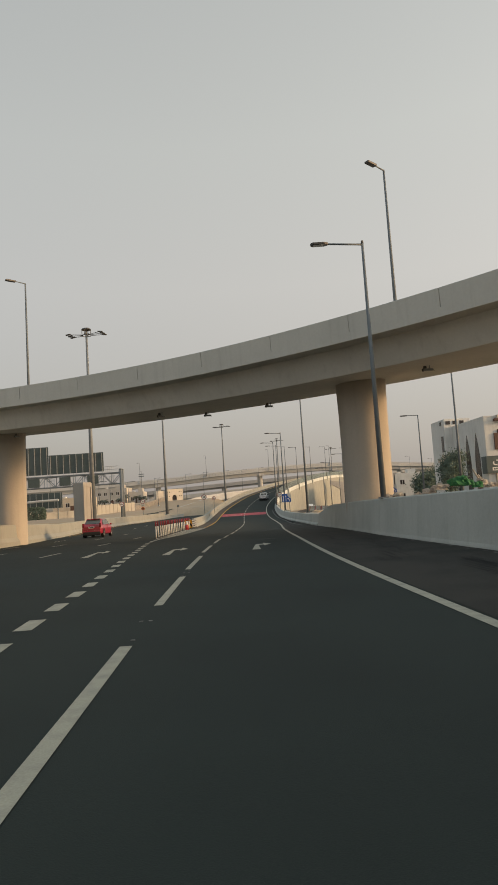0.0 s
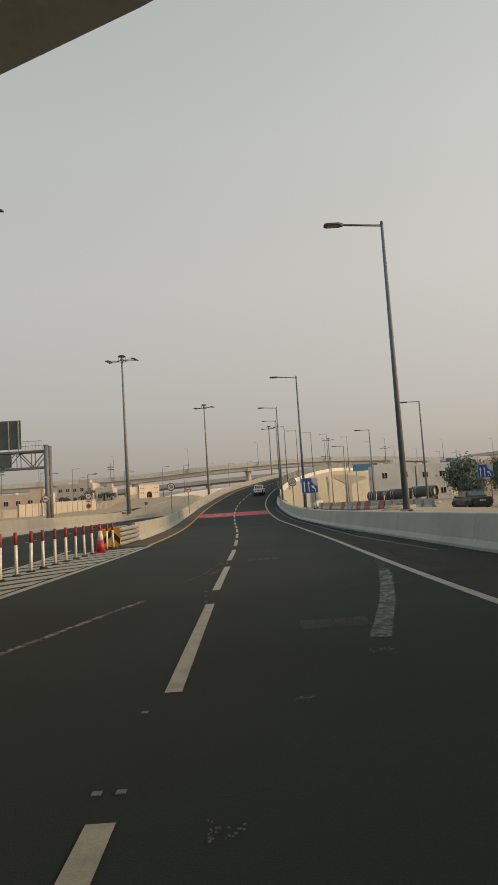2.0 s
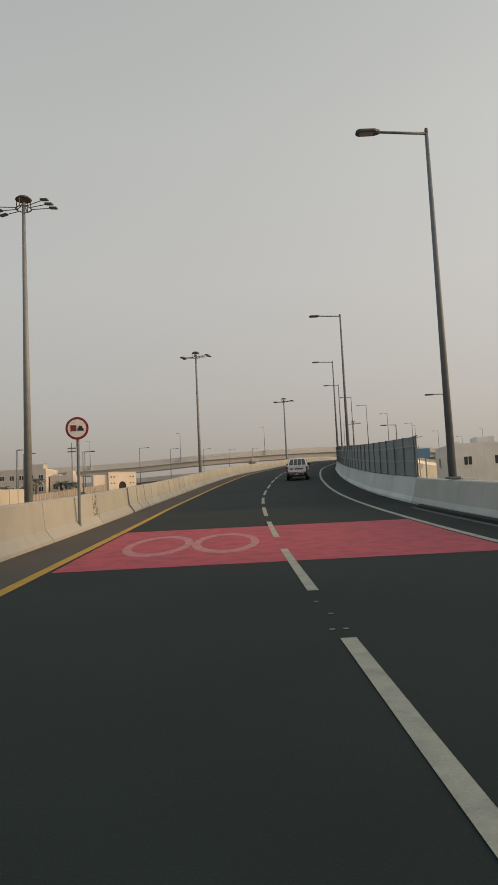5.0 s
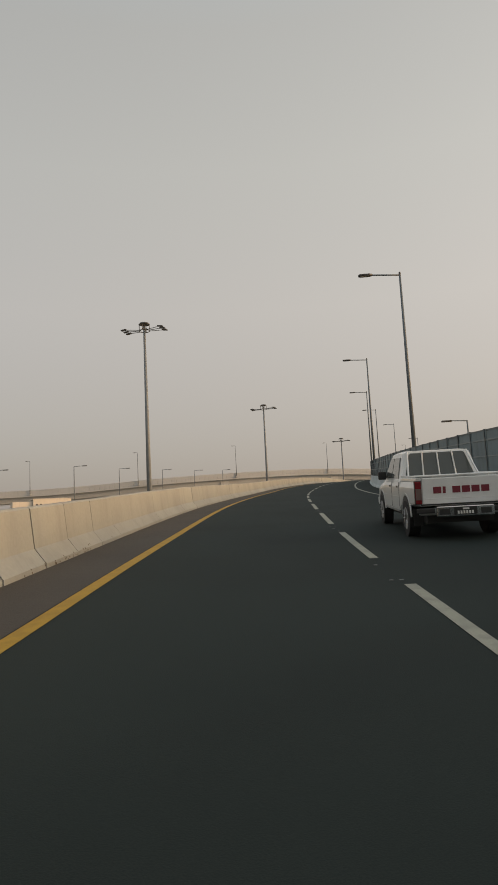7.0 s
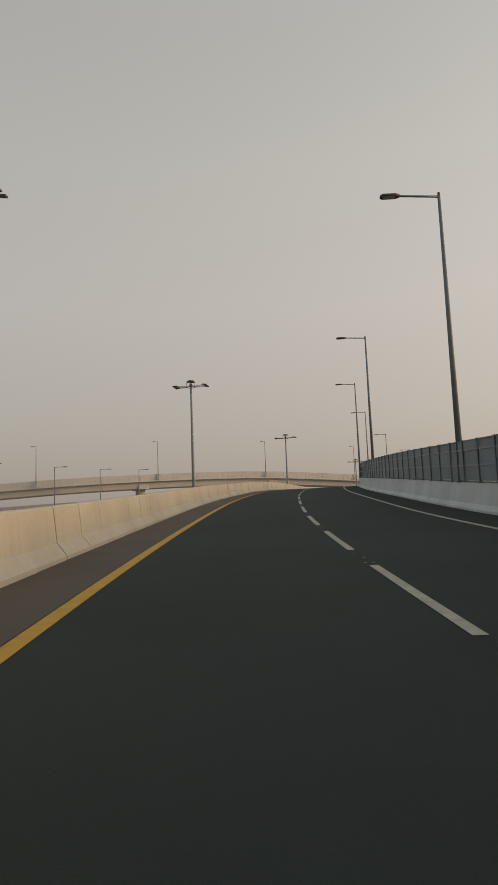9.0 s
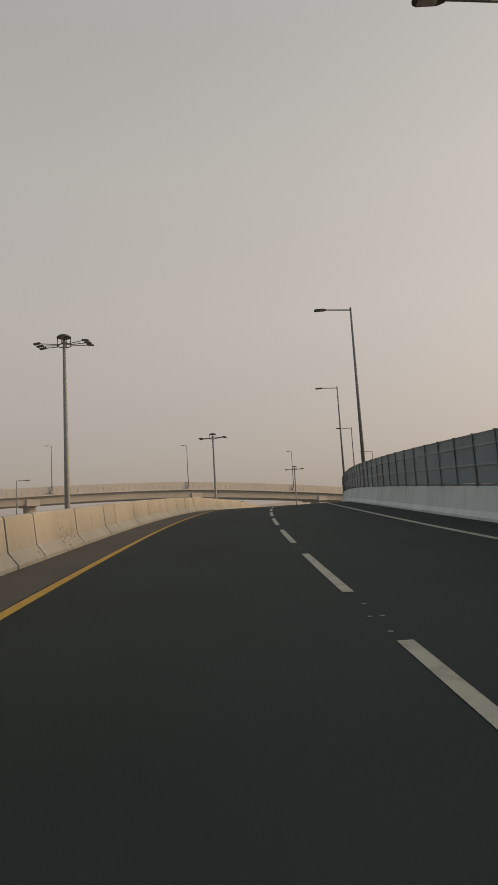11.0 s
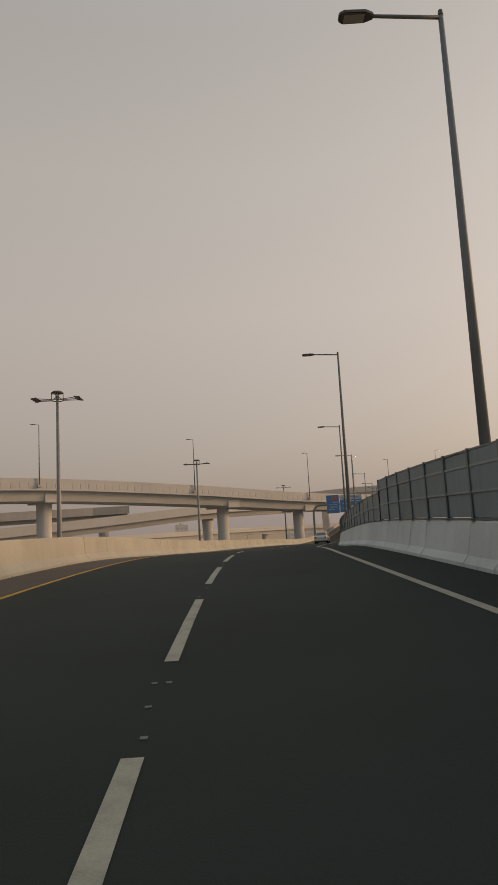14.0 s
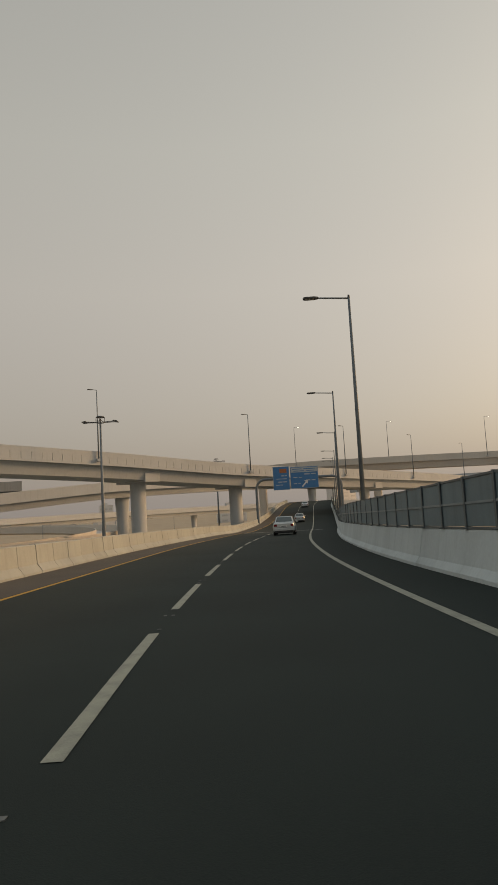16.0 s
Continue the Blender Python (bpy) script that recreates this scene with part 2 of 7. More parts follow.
# ---- the ramp's axis: the dashed line, a knot every 15 m from 60 m behind the start ----
KNOTS = [
    (1.25, -60.00, 0.51),
    (0.67, -45.01, 0.41),
    (0.09, -30.02, 0.30),
    (-0.49, -15.03, 0.20),
    (-1.07, -0.04, 0.10),
    (-1.55, 14.96, -0.05),
    (-1.64, 29.97, -0.18),
    (-1.51, 44.98, -0.38),
    (-1.17, 59.99, -0.48),
    (-1.13, 75.00, -0.49),
    (-1.36, 89.99, -0.34),
    (-1.43, 104.97, 0.22),
    (-1.02, 119.92, 1.07),
    (0.17, 134.79, 2.17),
    (1.98, 149.60, 3.33),
    (4.19, 164.36, 4.36),
    (7.01, 179.01, 5.40),
    (10.45, 193.54, 6.56),
    (14.37, 207.97, 7.65),
    (18.85, 222.28, 8.71),
    (23.96, 236.40, 9.60),
    (29.94, 250.18, 10.16),
    (36.66, 263.63, 10.37),
    (44.06, 276.73, 10.04),
    (52.10, 289.46, 9.68),
    (60.61, 301.81, 9.42),
    (69.59, 313.83, 9.14),
    (78.74, 325.71, 8.83),
    (87.89, 337.60, 8.45),
    (97.05, 349.48, 8.37),
    (106.20, 361.36, 8.42),
    (115.35, 373.25, 8.82),
    (124.50, 385.13, 9.28),
    (133.66, 397.02, 10.03),
    (142.81, 408.90, 10.77),
    (152.26, 420.54, 11.48),
    (162.32, 431.67, 12.18),
    (172.96, 442.24, 12.59),
    (184.15, 452.23, 13.00),
    (195.85, 461.61, 13.35),
]
KNOT_STEP, KNOT_FIRST = 15.0, -60.0


def axis(s):
    """Place and heading (a level unit vector) of the axis, s metres along."""
    u = (s - KNOT_FIRST) / KNOT_STEP
    i = min(max(int(math.floor(u)), 0), len(KNOTS) - 2)
    f = u - i
    p = [Vector(KNOTS[min(max(i + k, 0), len(KNOTS) - 1)]) for k in (-1, 0, 1, 2)]
    if i == 0:
        p[0] = 2 * p[1] - p[2]
    if i == len(KNOTS) - 2:
        p[3] = 2 * p[2] - p[1]
    m0, m1 = (p[2] - p[0]) / 2, (p[3] - p[1]) / 2
    h = (2 * f**3 - 3 * f**2 + 1) * p[1] + (f**3 - 2 * f**2 + f) * m0 + (3 * f**2 - 2 * f**3) * p[2] + (f**3 - f**2) * m1
    d = (6 * f**2 - 6 * f) * p[1] + (3 * f**2 - 4 * f + 1) * m0 + (6 * f - 6 * f**2) * p[2] + (3 * f**2 - 2 * f) * m1
    slope = d.z / math.hypot(d.x, d.y)
    d.z = 0
    return h, d.normalized(), slope


def spot(s, e, dz=0.0):
    """A place e metres to the right of the axis and dz above the road."""
    p, d, _ = axis(s)
    return Vector((p.x + d.y * e, p.y - d.x * e, p.z + dz))


def frame_at(s, e, dz=0.0, tilt=True):
    """A pose there: x to the right, y along the road, z up."""
    p, d, slope = axis(s)
    at = spot(s, e, dz)
    y = Vector((d.x, d.y, slope if tilt else 0)).normalized()
    x = Vector((d.y, -d.x, 0))
    z = x.cross(y)
    return Matrix(((x.x, y.x, z.x, at.x), (x.y, y.y, z.y, at.y), (x.z, y.z, z.z, at.z), (0, 0, 0, 1)))


def between(s, table):
    """A value that goes straight from one (s, value) to the next."""
    if s <= table[0][0]:
        return table[0][1]
    for (a, va), (b, vb) in zip(table, table[1:]):
        if s <= b:
            return va + (vb - va) * (s - a) / (b - a)
    return table[-1][1]


def ribbon(s0, s1, left, right, dz=0.0, step=1.0, place=spot):
    """A strip of road between two offsets (numbers or tables)."""
    bm = bmesh.new()
    k = max(1, int(math.ceil((s1 - s0) / step)))
    last = None
    for i in range(k + 1):
        s = s0 + (s1 - s0) * i / k
        a = left if isinstance(left, (int, float)) else between(s, left)
        b = right if isinstance(right, (int, float)) else between(s, right)
        row = (bm.verts.new(place(s, a, dz)), bm.verts.new(place(s, b, dz)))
        if last:
            bm.faces.new((last[0], last[1], row[1], row[0]))
        last = row
    return bm


def sweep(s0, s1, outline, step=4.0, place=spot, shift=0.0, ends=True):
    """An outline of (offset, height) drawn along the axis; shift: a number or table of offsets."""
    bm = bmesh.new()
    k = max(1, int(math.ceil((s1 - s0) / step)))
    rings = []
    for i in range(k + 1):
        s = s0 + (s1 - s0) * i / k
        e0 = shift if isinstance(shift, (int, float)) else between(s, shift)
        rings.append([bm.verts.new(place(s, e + e0, z)) for e, z in outline])
    n = len(outline)
    for a, b in zip(rings, rings[1:]):
        for i in range(n):
            bm.faces.new((a[i], a[(i + 1) % n], b[(i + 1) % n], b[i]))
    if ends:
        bm.faces.new(rings[0])
        bm.faces.new(rings[-1][::-1])
    return bm


# ---- ground ----


def smooth(a, b, x):
    t = min(1.0, max(0.0, (x - a) / (b - a)))
    return t * t * (3 - 2 * t)


BANK_EDGE = [(40, -17.0), (60, -19.0), (95, -20.5), (105, -20.3), (118, -19.5), (130, -18.4), (145, -17.9), (163, -17.6), (182, -7.0)]


def plateau(x, y):
    """How far the ground beyond the exit carriageway rises: a step behind the barrier, then a long slope."""
    edge = BANK_EDGE[0][1] if y < 40 else BANK_EDGE[-1][1]
    for (ya, ea), (yb, eb) in zip(BANK_EDGE, BANK_EDGE[1:]):
        if ya <= y <= yb:
            edge = ea + (eb - ea) * (y - ya) / (yb - ya)
    step = (1.8 * smooth(50, 90, y) - 0.3 * smooth(131, 137, y)) * smooth(edge, edge - 0.7 - 7 * smooth(163, 182, y), x)
    slope = (0.55 * smooth(112, 136, y) + 1.1 * smooth(150, 190, y) + 3.2 * smooth(190, 245, y)) * smooth(edge - 0.3, edge - 7, x)
    return step + slope


def ground_height(x, y):
    z = -0.95
    near = y + 11 * smooth(22, 18.5, x)
    z += 0.95 * smooth(6.5, 9.5, x) * smooth(95, 80, near) * smooth(-40, -10, y)
    z += 0.45 * smooth(6.5, 9.5, x) * smooth(80, 95, near)
    z += 0.28 * smooth(4.5, 5.2, x) * smooth(9.3, 8.5, x) * smooth(40, 50, y) * smooth(100, 85, y)
    z += 0.95 * smooth(4.5, 5.2, x) * smooth(9.5, 6.5, x) * smooth(40, 50, y) * smooth(95, 80, y)
    return z + plateau(x, y)


def build_ground():
    xs = [-3600, -1500, -700, -350, -200, -140, -100, -75, -60, -54, -48, -44, -40, -37, -34, -31.5, -29, -27, -25, -23, -22, -21.4, -21, -20.6, -20.2, -19.8, -19.4, -19, -18.6, -18.2, -17.8, -17.2, -16.5, -15, -13, -11, -9, -7, -4, 0, 4.4, 5.2, 6.4, 7.4, 8.4, 9.0, 9.6, 12, 16, 22, 30, 40, 55, 75, 100, 140, 200, 300, 450, 700, 1500, 3600]
    ys = [-1200, -400, -150, -60, -20, 0, 20, 40, 55, 70, 85, 92, 100, 108, 115, 122, 130, 137, 144, 150, 158, 166, 173, 180, 190, 200, 210, 220, 235, 250, 270, 330, 400, 500, 650, 900, 1500, 3800]
    bm = bmesh.new()
    grid = [[bm.verts.new((x, y, ground_height(x, y))) for x in xs] for y in ys]
    for a, b in zip(grid, grid[1:]):
        for i in range(len(xs) - 1):
            bm.faces.new((a[i], a[i + 1], b[i + 1], b[i]))
    tagged(ob_from("ground", bm, SAND), "pale dusty sand and gravel ground under haze", "ground", kind="structure")


build_ground()

# ---- the carriageways ----
S_END = 486.0
YELLOW_LINE = [(66, -3.72), (80, -3.7), (115, -3.62), (123, -3.53), (131, -3.47), (140, -3.45), (151, -3.53), (190, -3.6), (215, -3.68), (250, -3.58), (275, -3.6), (293, -3.75), (400, -3.75)]
LEFT_LINE = [(66, -5.02), (80, -4.92), (119, -4.76), (135, -4.70), (152, -4.76), (200, -4.92), (235, -4.95), (255, -5.15), (270, -5.45), (300, -5.7), (400, -5.7)]
WALL_LINE = [(-60, 7.0), (15, 6.9), (26, 6.47), (40, 6.4), (50, 5.9), (60, 5.5), (75, 4.98), (245, 4.98), (258, 4.86), (268, 4.8), (278, 4.95), (300, 4.98), (315, 5.15), (333, 5.65), (345, 6.05), (358, 6.5), (384, 7.1), (410, 7.6), (500, 8.5)]
RIGHT_EDGE = [(a, b + 0.15) for a, b in WALL_LINE]

road = tagged(ob_from("road", sweep(64.0, S_END, [(-6.0, 0.0), (5.3, 0.0), (5.3, -0.5), (-6.0, -0.5)], step=1.0), ASPHALT), "two-lane dark asphalt ramp rising and curving to the right", "road", kind="structure")
approach = tagged(ob_from("road_approach", ribbon(-60.0, 64.0, -17.4, RIGHT_EDGE, 0.0), ASPHALT), "wide dark asphalt motorway approach under the overpass", "road", kind="structure")

EXIT = [(-12.6, 20.0), (-12.8, 50.0), (-14.2, 80.0), (-14.2, 110.0), (-13.8, 140.0), (-13.4, 170.0), (-13.0, 200.0), (-11.5, 230.0), (-7.5, 260.0), (-1.0, 290.0)]
EXIT_BARRIER = [(-15.0, 0.0), (-15.2, 20.0), (-16.4, 43.0), (-17.1, 51.0), (-18.8, 64.0), (-20.0, 80.0), (-19.9, 105.0), (-19.0, 118.0), (-17.9, 130.0), (-17.4, 145.0), (-17.2, 170.0)]


def exit_spot(s, e, dz=0.0):
    u = min(max((s - 0.0) / 30.0, 0.0), len(EXIT) - 1.0001)
    i = int(u)
    f = u - i
    p = [Vector(EXIT[min(max(i + k, 0), len(EXIT) - 1)]) for k in (-1, 0, 1, 2)]
    m0, m1 = (p[2] - p[0]) / 2, (p[3] - p[1]) / 2
    h = (2 * f**3 - 3 * f**2 + 1) * p[1] + (f**3 - 2 * f**2 + f) * m0 + (3 * f**2 - 2 * f**3) * p[2] + (f**3 - f**2) * m1
    d = ((6 * f**2 - 6 * f) * p[1] + (3 * f**2 - 4 * f + 1) * m0 + (6 * f - 6 * f**2) * p[2] + (3 * f**2 - 2 * f) * m1).normalized()
    z = -0.53 + 0.23 * smooth(40, 85, s) + 0.18 * smooth(90, 130, s)
    return Vector((h.x + d.y * e, h.y - d.x * e, z + dz))


exit_road = tagged(ob_from("road_exit", ribbon(36.0, 150.0, [(36, -6.2), (110, -5.6), (128, -4.2), (268, -4.2)], [(36, 6.2), (70, 5.6), (90, 4.0), (268, 3.6)], 0.0, 4.0, exit_spot), ASPHALT), "dark asphalt exit carriageway bending away at ground level", "road", kind="structure")

# painted lines lie 4 mm proud
FIRST_DASH, DASH_CYCLE = 9.4, 6.236
DASH_LENGTH = [(9.0, 4.2), (15, 4.65), (22, 4.4), (36, 4.4), (44, 4.5), (48, 4.35), (60, 4.2), (70, 4.1)]


def marking(name, bm, material, parent):
    return part(name, bm, material, parent)


# the painters' small slips along the row
SLIPS = [(-60, -0.9), (3.2, -0.9), (9.4, -0.1), (15.6, -0.35), (21.9, -0.2), (30, -0.1), (40, 0.1), (50, -0.2), (66, 0.4), (80, 0.3), (132, 0.2), (151, 0.37), (172, 0.0), (194, -0.37), (219, -0.02), (229, -0.55), (243, -0.6), (262, -0.38), (277, -0.1), (288, -0.05), (310, 0.0)]

SIDE = [(10, 0.0), (15, -0.02), (24, -0.11), (30, -0.1), (36, 0.02), (42, 0.1), (48, 0.1), (58, 0.03), (70, 0.0), (120, 0.03), (131, 0.08), (150, 0.0)]


def dash_start(k):
    s = FIRST_DASH + k * DASH_CYCLE
    return s + between(s, SLIPS)


k = -11
while dash_start(k) < S_END - 10:
    s0 = dash_start(k)
    aside = between(s0 + 2, SIDE)
    marking("lane_dash", ribbon(s0, s0 + between(s0, DASH_LENGTH), aside - 0.062, aside + 0.062, 0.006, 2.1), PAINT_WHITE, approach if s0 < 60 else road)
    k += 1
marking("edge_line_right", ribbon(-60, 64, 3.46, 3.61, 0.006), PAINT_WHITE, approach)
EDGE_LINE = [(64, 3.53), (240, 3.53), (256, 3.45), (266, 3.36), (275, 3.42), (284, 3.53), (500, 3.53)]
marking("edge_line_right", ribbon(64, S_END, [(a, b - 0.075) for a, b in EDGE_LINE], [(a, b + 0.075) for a, b in EDGE_LINE], 0.006), PAINT_WHITE, road)
marking("edge_line_left", ribbon(64.1, S_END, [(a, b - (0.09 if a < 215 else 0.065)) for a, b in YELLOW_LINE], [(a, b + (0.09 if a < 215 else 0.065)) for a, b in YELLOW_LINE], 0.006), PAINT_YELLOW, road)
# shoulders, a little browner than the lanes
marking("shoulder_left", ribbon(64.2, S_END, [(a, b - 0.1) for a, b in LEFT_LINE], [(a, b - 0.11) for a, b in YELLOW_LINE], 0.003), ASPHALT_OLD, road)
marking("shoulder_right", ribbon(-60, 64, 3.66, RIGHT_EDGE, 0.003), ASPHALT_EDGE, approach)
marking("shoulder_wide", sweep(296, S_END, [(-3.4, -0.3), (-3.4, -0.004), (0.2, -0.004), (0.2, -0.3)], 4.0, shift=RIGHT_EDGE), ASPHALT, road)
# a narrow cream strip across the road beyond the crest
marking("concrete_seam", ribbon(347.0, 348.2, -3.4, 4.6, 0.006), CREAM, road)
# the widening lane: short dashes that leave the lane line, then a solid line to the nose
DOTS = [(-12, -0.1), (7, -1.38), (12, -1.7), (16, -2.02), (20, -2.43), (24.5, -2.84), (28, -3.2), (32, -3.66), (36, -4.02), (40, -4.15)]
s0 = -9.95
while s0 < 33.6:
    marking("short_dash", ribbon(s0, s0 + 0.82, [(a, b - 0.11) for a, b in DOTS], [(a, b + 0.11) for a, b in DOTS], 0.006), PAINT_WHITE, approach)
    s0 += 1.62
marking("nose_line", ribbon(34.4, 40, [(a, b - 0.1) for a, b in DOTS], [(a, b + 0.1) for a, b in DOTS], 0.006), PAINT_WHITE, approach)
marking("nose_edge", ribbon(40, 64, [(40, -4.27), (46, -3.9), (64, -3.72)], [(40, -4.03), (46, -3.7), (64, -3.54)], 0.006), PAINT_WHITE, approach)
marking("nose_edge", ribbon(40, 64, [(40, -4.5), (48, -5.55), (54, -6.22), (64, -7.1)], [(40, -4.34), (48, -5.39), (54, -6.06), (64, -6.94)], 0.006), PAINT_WHITE, approach)
for i in range(13):
    s1 = 42.5 + i * 1.55
    w = (s1 - 40) / 24
    a, b = between(s1 - 0.7, [(40, -4.34), (48, -5.39), (54, -6.06), (64, -6.94)]), -4.05 + 0.3 * w
    bm = bmesh.new()
    bm.faces.new([bm.verts.new(spot(*q, 0.006)) for q in ((s1 - 1.5, a), (s1 + 1.0, b), (s1 + 2.1, b), (s1 - 0.4, a))])
    marking("hatch_bar", bm, PAINT_WHITE, approach)
# lane dashes of the other lanes
for e, first in ((-6.6, -3.0), (-10.2, 0.5), (-13.6, 2.0)):
    for i in range(-4, 8):
        s1 = first + i * 9.4
        if s1 + 3 < 64:
            marking("lane_dash", ribbon(s1, s1 + 2.6, e - 0.075, e + 0.075, 0.006), PAINT_WHITE, approach)
for i in range(6, 14):
    marking("lane_dash", ribbon(i * 9.4, i * 9.4 + 2.6, -0.075, 0.075, 0.006, 3.0, exit_spot), PAINT_WHITE, exit_road)
marking("edge_line_left", ribbon(42, 134, [(42, -4.9), (110, -4.9), (128, -3.7), (268, -3.7)], [(42, -4.75), (110, -4.75), (128, -3.55), (268, -3.55)], 0.006, 4.0, exit_spot), PAINT_YELLOW, exit_road)


def turn_arrow(s, e, lean, parent):
    """A lane arrow: a broad shaft that bends to the right into its head; lean: its drift sideways per metre."""
    bm = bmesh.new()
    shaft = ((-0.2, -3.1), (0.085, -3.15), (0.034, -0.51), (-0.066, 0.16))
    neck = ((-0.066, 0.16), (0.034, -0.51), (0.06, -0.4), (0.23, -0.28), (0.22, 0.27), (0.05, 0.27))
    head = ((0.23, -0.28), (0.244, -0.95), (0.50, -0.03), (0.213, 1.13), (0.22, 0.27))
    for pts in (shaft, neck, head):
        bm.faces.new([bm.verts.new(spot(s + y, e + x + lean * (y + 3.1), 0.0065)) for x, y in pts])
    return marking("lane_arrow", bm, PAINT_WHITE, parent)


turn_arrow(24.6, 1.71, 0.0, approach)
turn_arrow(24.7, -1.27, -0.035, approach)
turn_arrow(26.2, -4.3, -0.1, approach)
# red band with a worn pale figure, across both lanes
marking("red_band", ribbon(99.5, 106.0, -3.5, 3.4, 0.005), PAINT_RED, road)
bm = bmesh.new()
for r0, r1, ex in ((0.62, 0.82, -2.3), (0.62, 0.82, -1.0)):
    ring = []
    for i in range(20):
        a = math.tau * i / 20
        ring.append([bm.verts.new(spot(102.7 + r * 2.2 * math.sin(a), ex + r * 0.8 * math.cos(a), 0.0075)) for r in (r0, r1)])
    for p, q in zip(ring, ring[1:] + ring[:1]):
        bm.faces.new((p[0], p[1], q[1], q[0]))
PAINT_FADED = mat("road_paint_faded", (0.46, 0.19, 0.19), 0.8, vary=0.2, scale=6, fine=50, bump=0.1)
marking("speed_roundel", bm, PAINT_FADED, road)
# bridge joint across the ramp: a steel strip in a dark gap
marking("joint_gap", ribbon(235.93, 236.27, -4.75, 4.9, 0.005), DARK, road)
marking("joint_strip", ribbon(236.05, 236.12, -4.75, 4.9, 0.010), STEEL, road)
# worn patches and ghost lines near the nose
GHOST = mat("asphalt_ghost_paint", (0.095, 0.10, 0.095), 0.85, vary=0.35, scale=5, fine=50, bump=0.2, tint=(0.04, 0.04, 0.04))
for s1, e0, turn in ((42.76, 1.18, 0.04), (52.45, 0.56, -0.03), (28.9, 1.8, 0.0)):
    # a worn grid of short dark cuts in a polished patch
    bm = bmesh.new()
    for i in range(30):
        for j in range(4):
            if random.random() < 0.12:
                continue
            ea = e0 + 0.74 * i / 30 + random.uniform(-0.006, 0.006)
            sa = s1 + 0.135 * j + turn * i / 30 + random.uniform(-0.02, 0.02)
            ln = random.uniform(0.07, 0.13)
            bm.faces.new([bm.verts.new(spot(*q, 0.0055)) for q in ((sa, ea), (sa, ea + 0.011), (sa + ln, ea + 0.016), (sa + ln, ea + 0.005))])
    marking("grid_scuff", bm, GHOST, approach)
GHOST_FAINT = mat("asphalt_faint_paint", (0.088, 0.094, 0.088), 0.85, vary=0.35, scale=5, fine=50, bump=0.2, tint=(0.045, 0.048, 0.045))


def worn(m, thin, scale):
    """Wears a paint through in ragged patches, so that the road shows between them."""
    n, l = m.node_tree.nodes, m.node_tree.links
    geo = n.new("ShaderNodeNewGeometry")
    grain = n.new("ShaderNodeTexNoise")
    grain.inputs["Scale"].default_value, grain.inputs["Detail"].default_value, grain.inputs["Roughness"].default_value = scale, 8.0, 0.7
    l.new(geo.outputs["Position"], grain.inputs["Vector"])
    gap = n.new("ShaderNodeMapRange")
    gap.inputs["From Min"].default_value, gap.inputs["From Max"].default_value = thin - 0.12, thin + 0.16
    l.new(grain.outputs["Fac"], gap.inputs["Value"])
    l.new(gap.outputs["Result"], n["Principled BSDF"].inputs["Alpha"])
    return m


WORN_LINE = worn(mat("worn_old_line", (0.24, 0.25, 0.235), 0.85, vary=0.25, scale=5, fine=60, bump=0.1, gloss=0.2), 0.47, 9.0)
WORN_FILM = worn(mat("worn_thin_film", (0.16, 0.166, 0.155), 0.85, vary=0.25, scale=5, fine=60, bump=0.1, gloss=0.2), 0.58, 14.0)


def old_line(line, width, material):
    """A strip of old paint along (s, offset) points, over a thinner, wider film."""
    wide = [(a, b) for a, b in line]
    for w, m, up in ((width, material, 0.006), (width * 1.25, WORN_FILM, 0.0045)):
        marking("paint_smear", ribbon(line[0][0], line[-1][0], [(a, b - w / 2) for a, b in wide], [(a, b + w / 2) for a, b in wide], up, 0.25), m, approach)


# the old curved line, the slanting old lane lines, and stray wipes across the lane
old_line([(42.1, 1.84), (43.3, 2.13), (44.56, 2.43), (46.1, 2.74), (48.2, 3.12)], 0.2, WORN_LINE)
old_line([(48.2, 3.12), (49.4, 3.28), (50.7, 3.44)], 0.15, WORN_FILM)
old_line([(40.6, -2.25), (41.6, -1.98), (42.5, -1.79), (43.9, -1.456), (45.9, -0.955)], 0.1, WORN_LINE)
old_line([(48.3, -0.61), (49.6, -0.33), (52.6, -0.10)], 0.07, WORN_FILM)
old_line([(49.4, -0.14), (50.9, -0.03)], 0.15, WORN_FILM)
for s1, e0, e1, n in ((41.58, 1.63, 1.84, 60), (46.25, 2.1, 3.2, 110), (33.5, -1.02, -0.9, 25), (34.1, -0.85, -0.7, 25), (35.0, -0.66, -0.5, 25), (38.6, 0.45, 0.6, 20), (40.3, 0.9, 1.05, 20), (55.4, 0.9, 1.5, 60), (43.3, 3.4, 4.0, 60)):
    bm = bmesh.new()
    for _ in range(n):
        ea, sa, w = random.uniform(e0, e1), s1 + random.gauss(0, 0.05), random.uniform(0.004, 0.016)
        bm.faces.new([bm.verts.new(spot(*q, 0.0045)) for q in ((sa, ea), (sa, ea + w), (sa + 0.02, ea + w), (sa + 0.02, ea))])
    marking("paint_wipe", bm, GHOST_FAINT, approach)
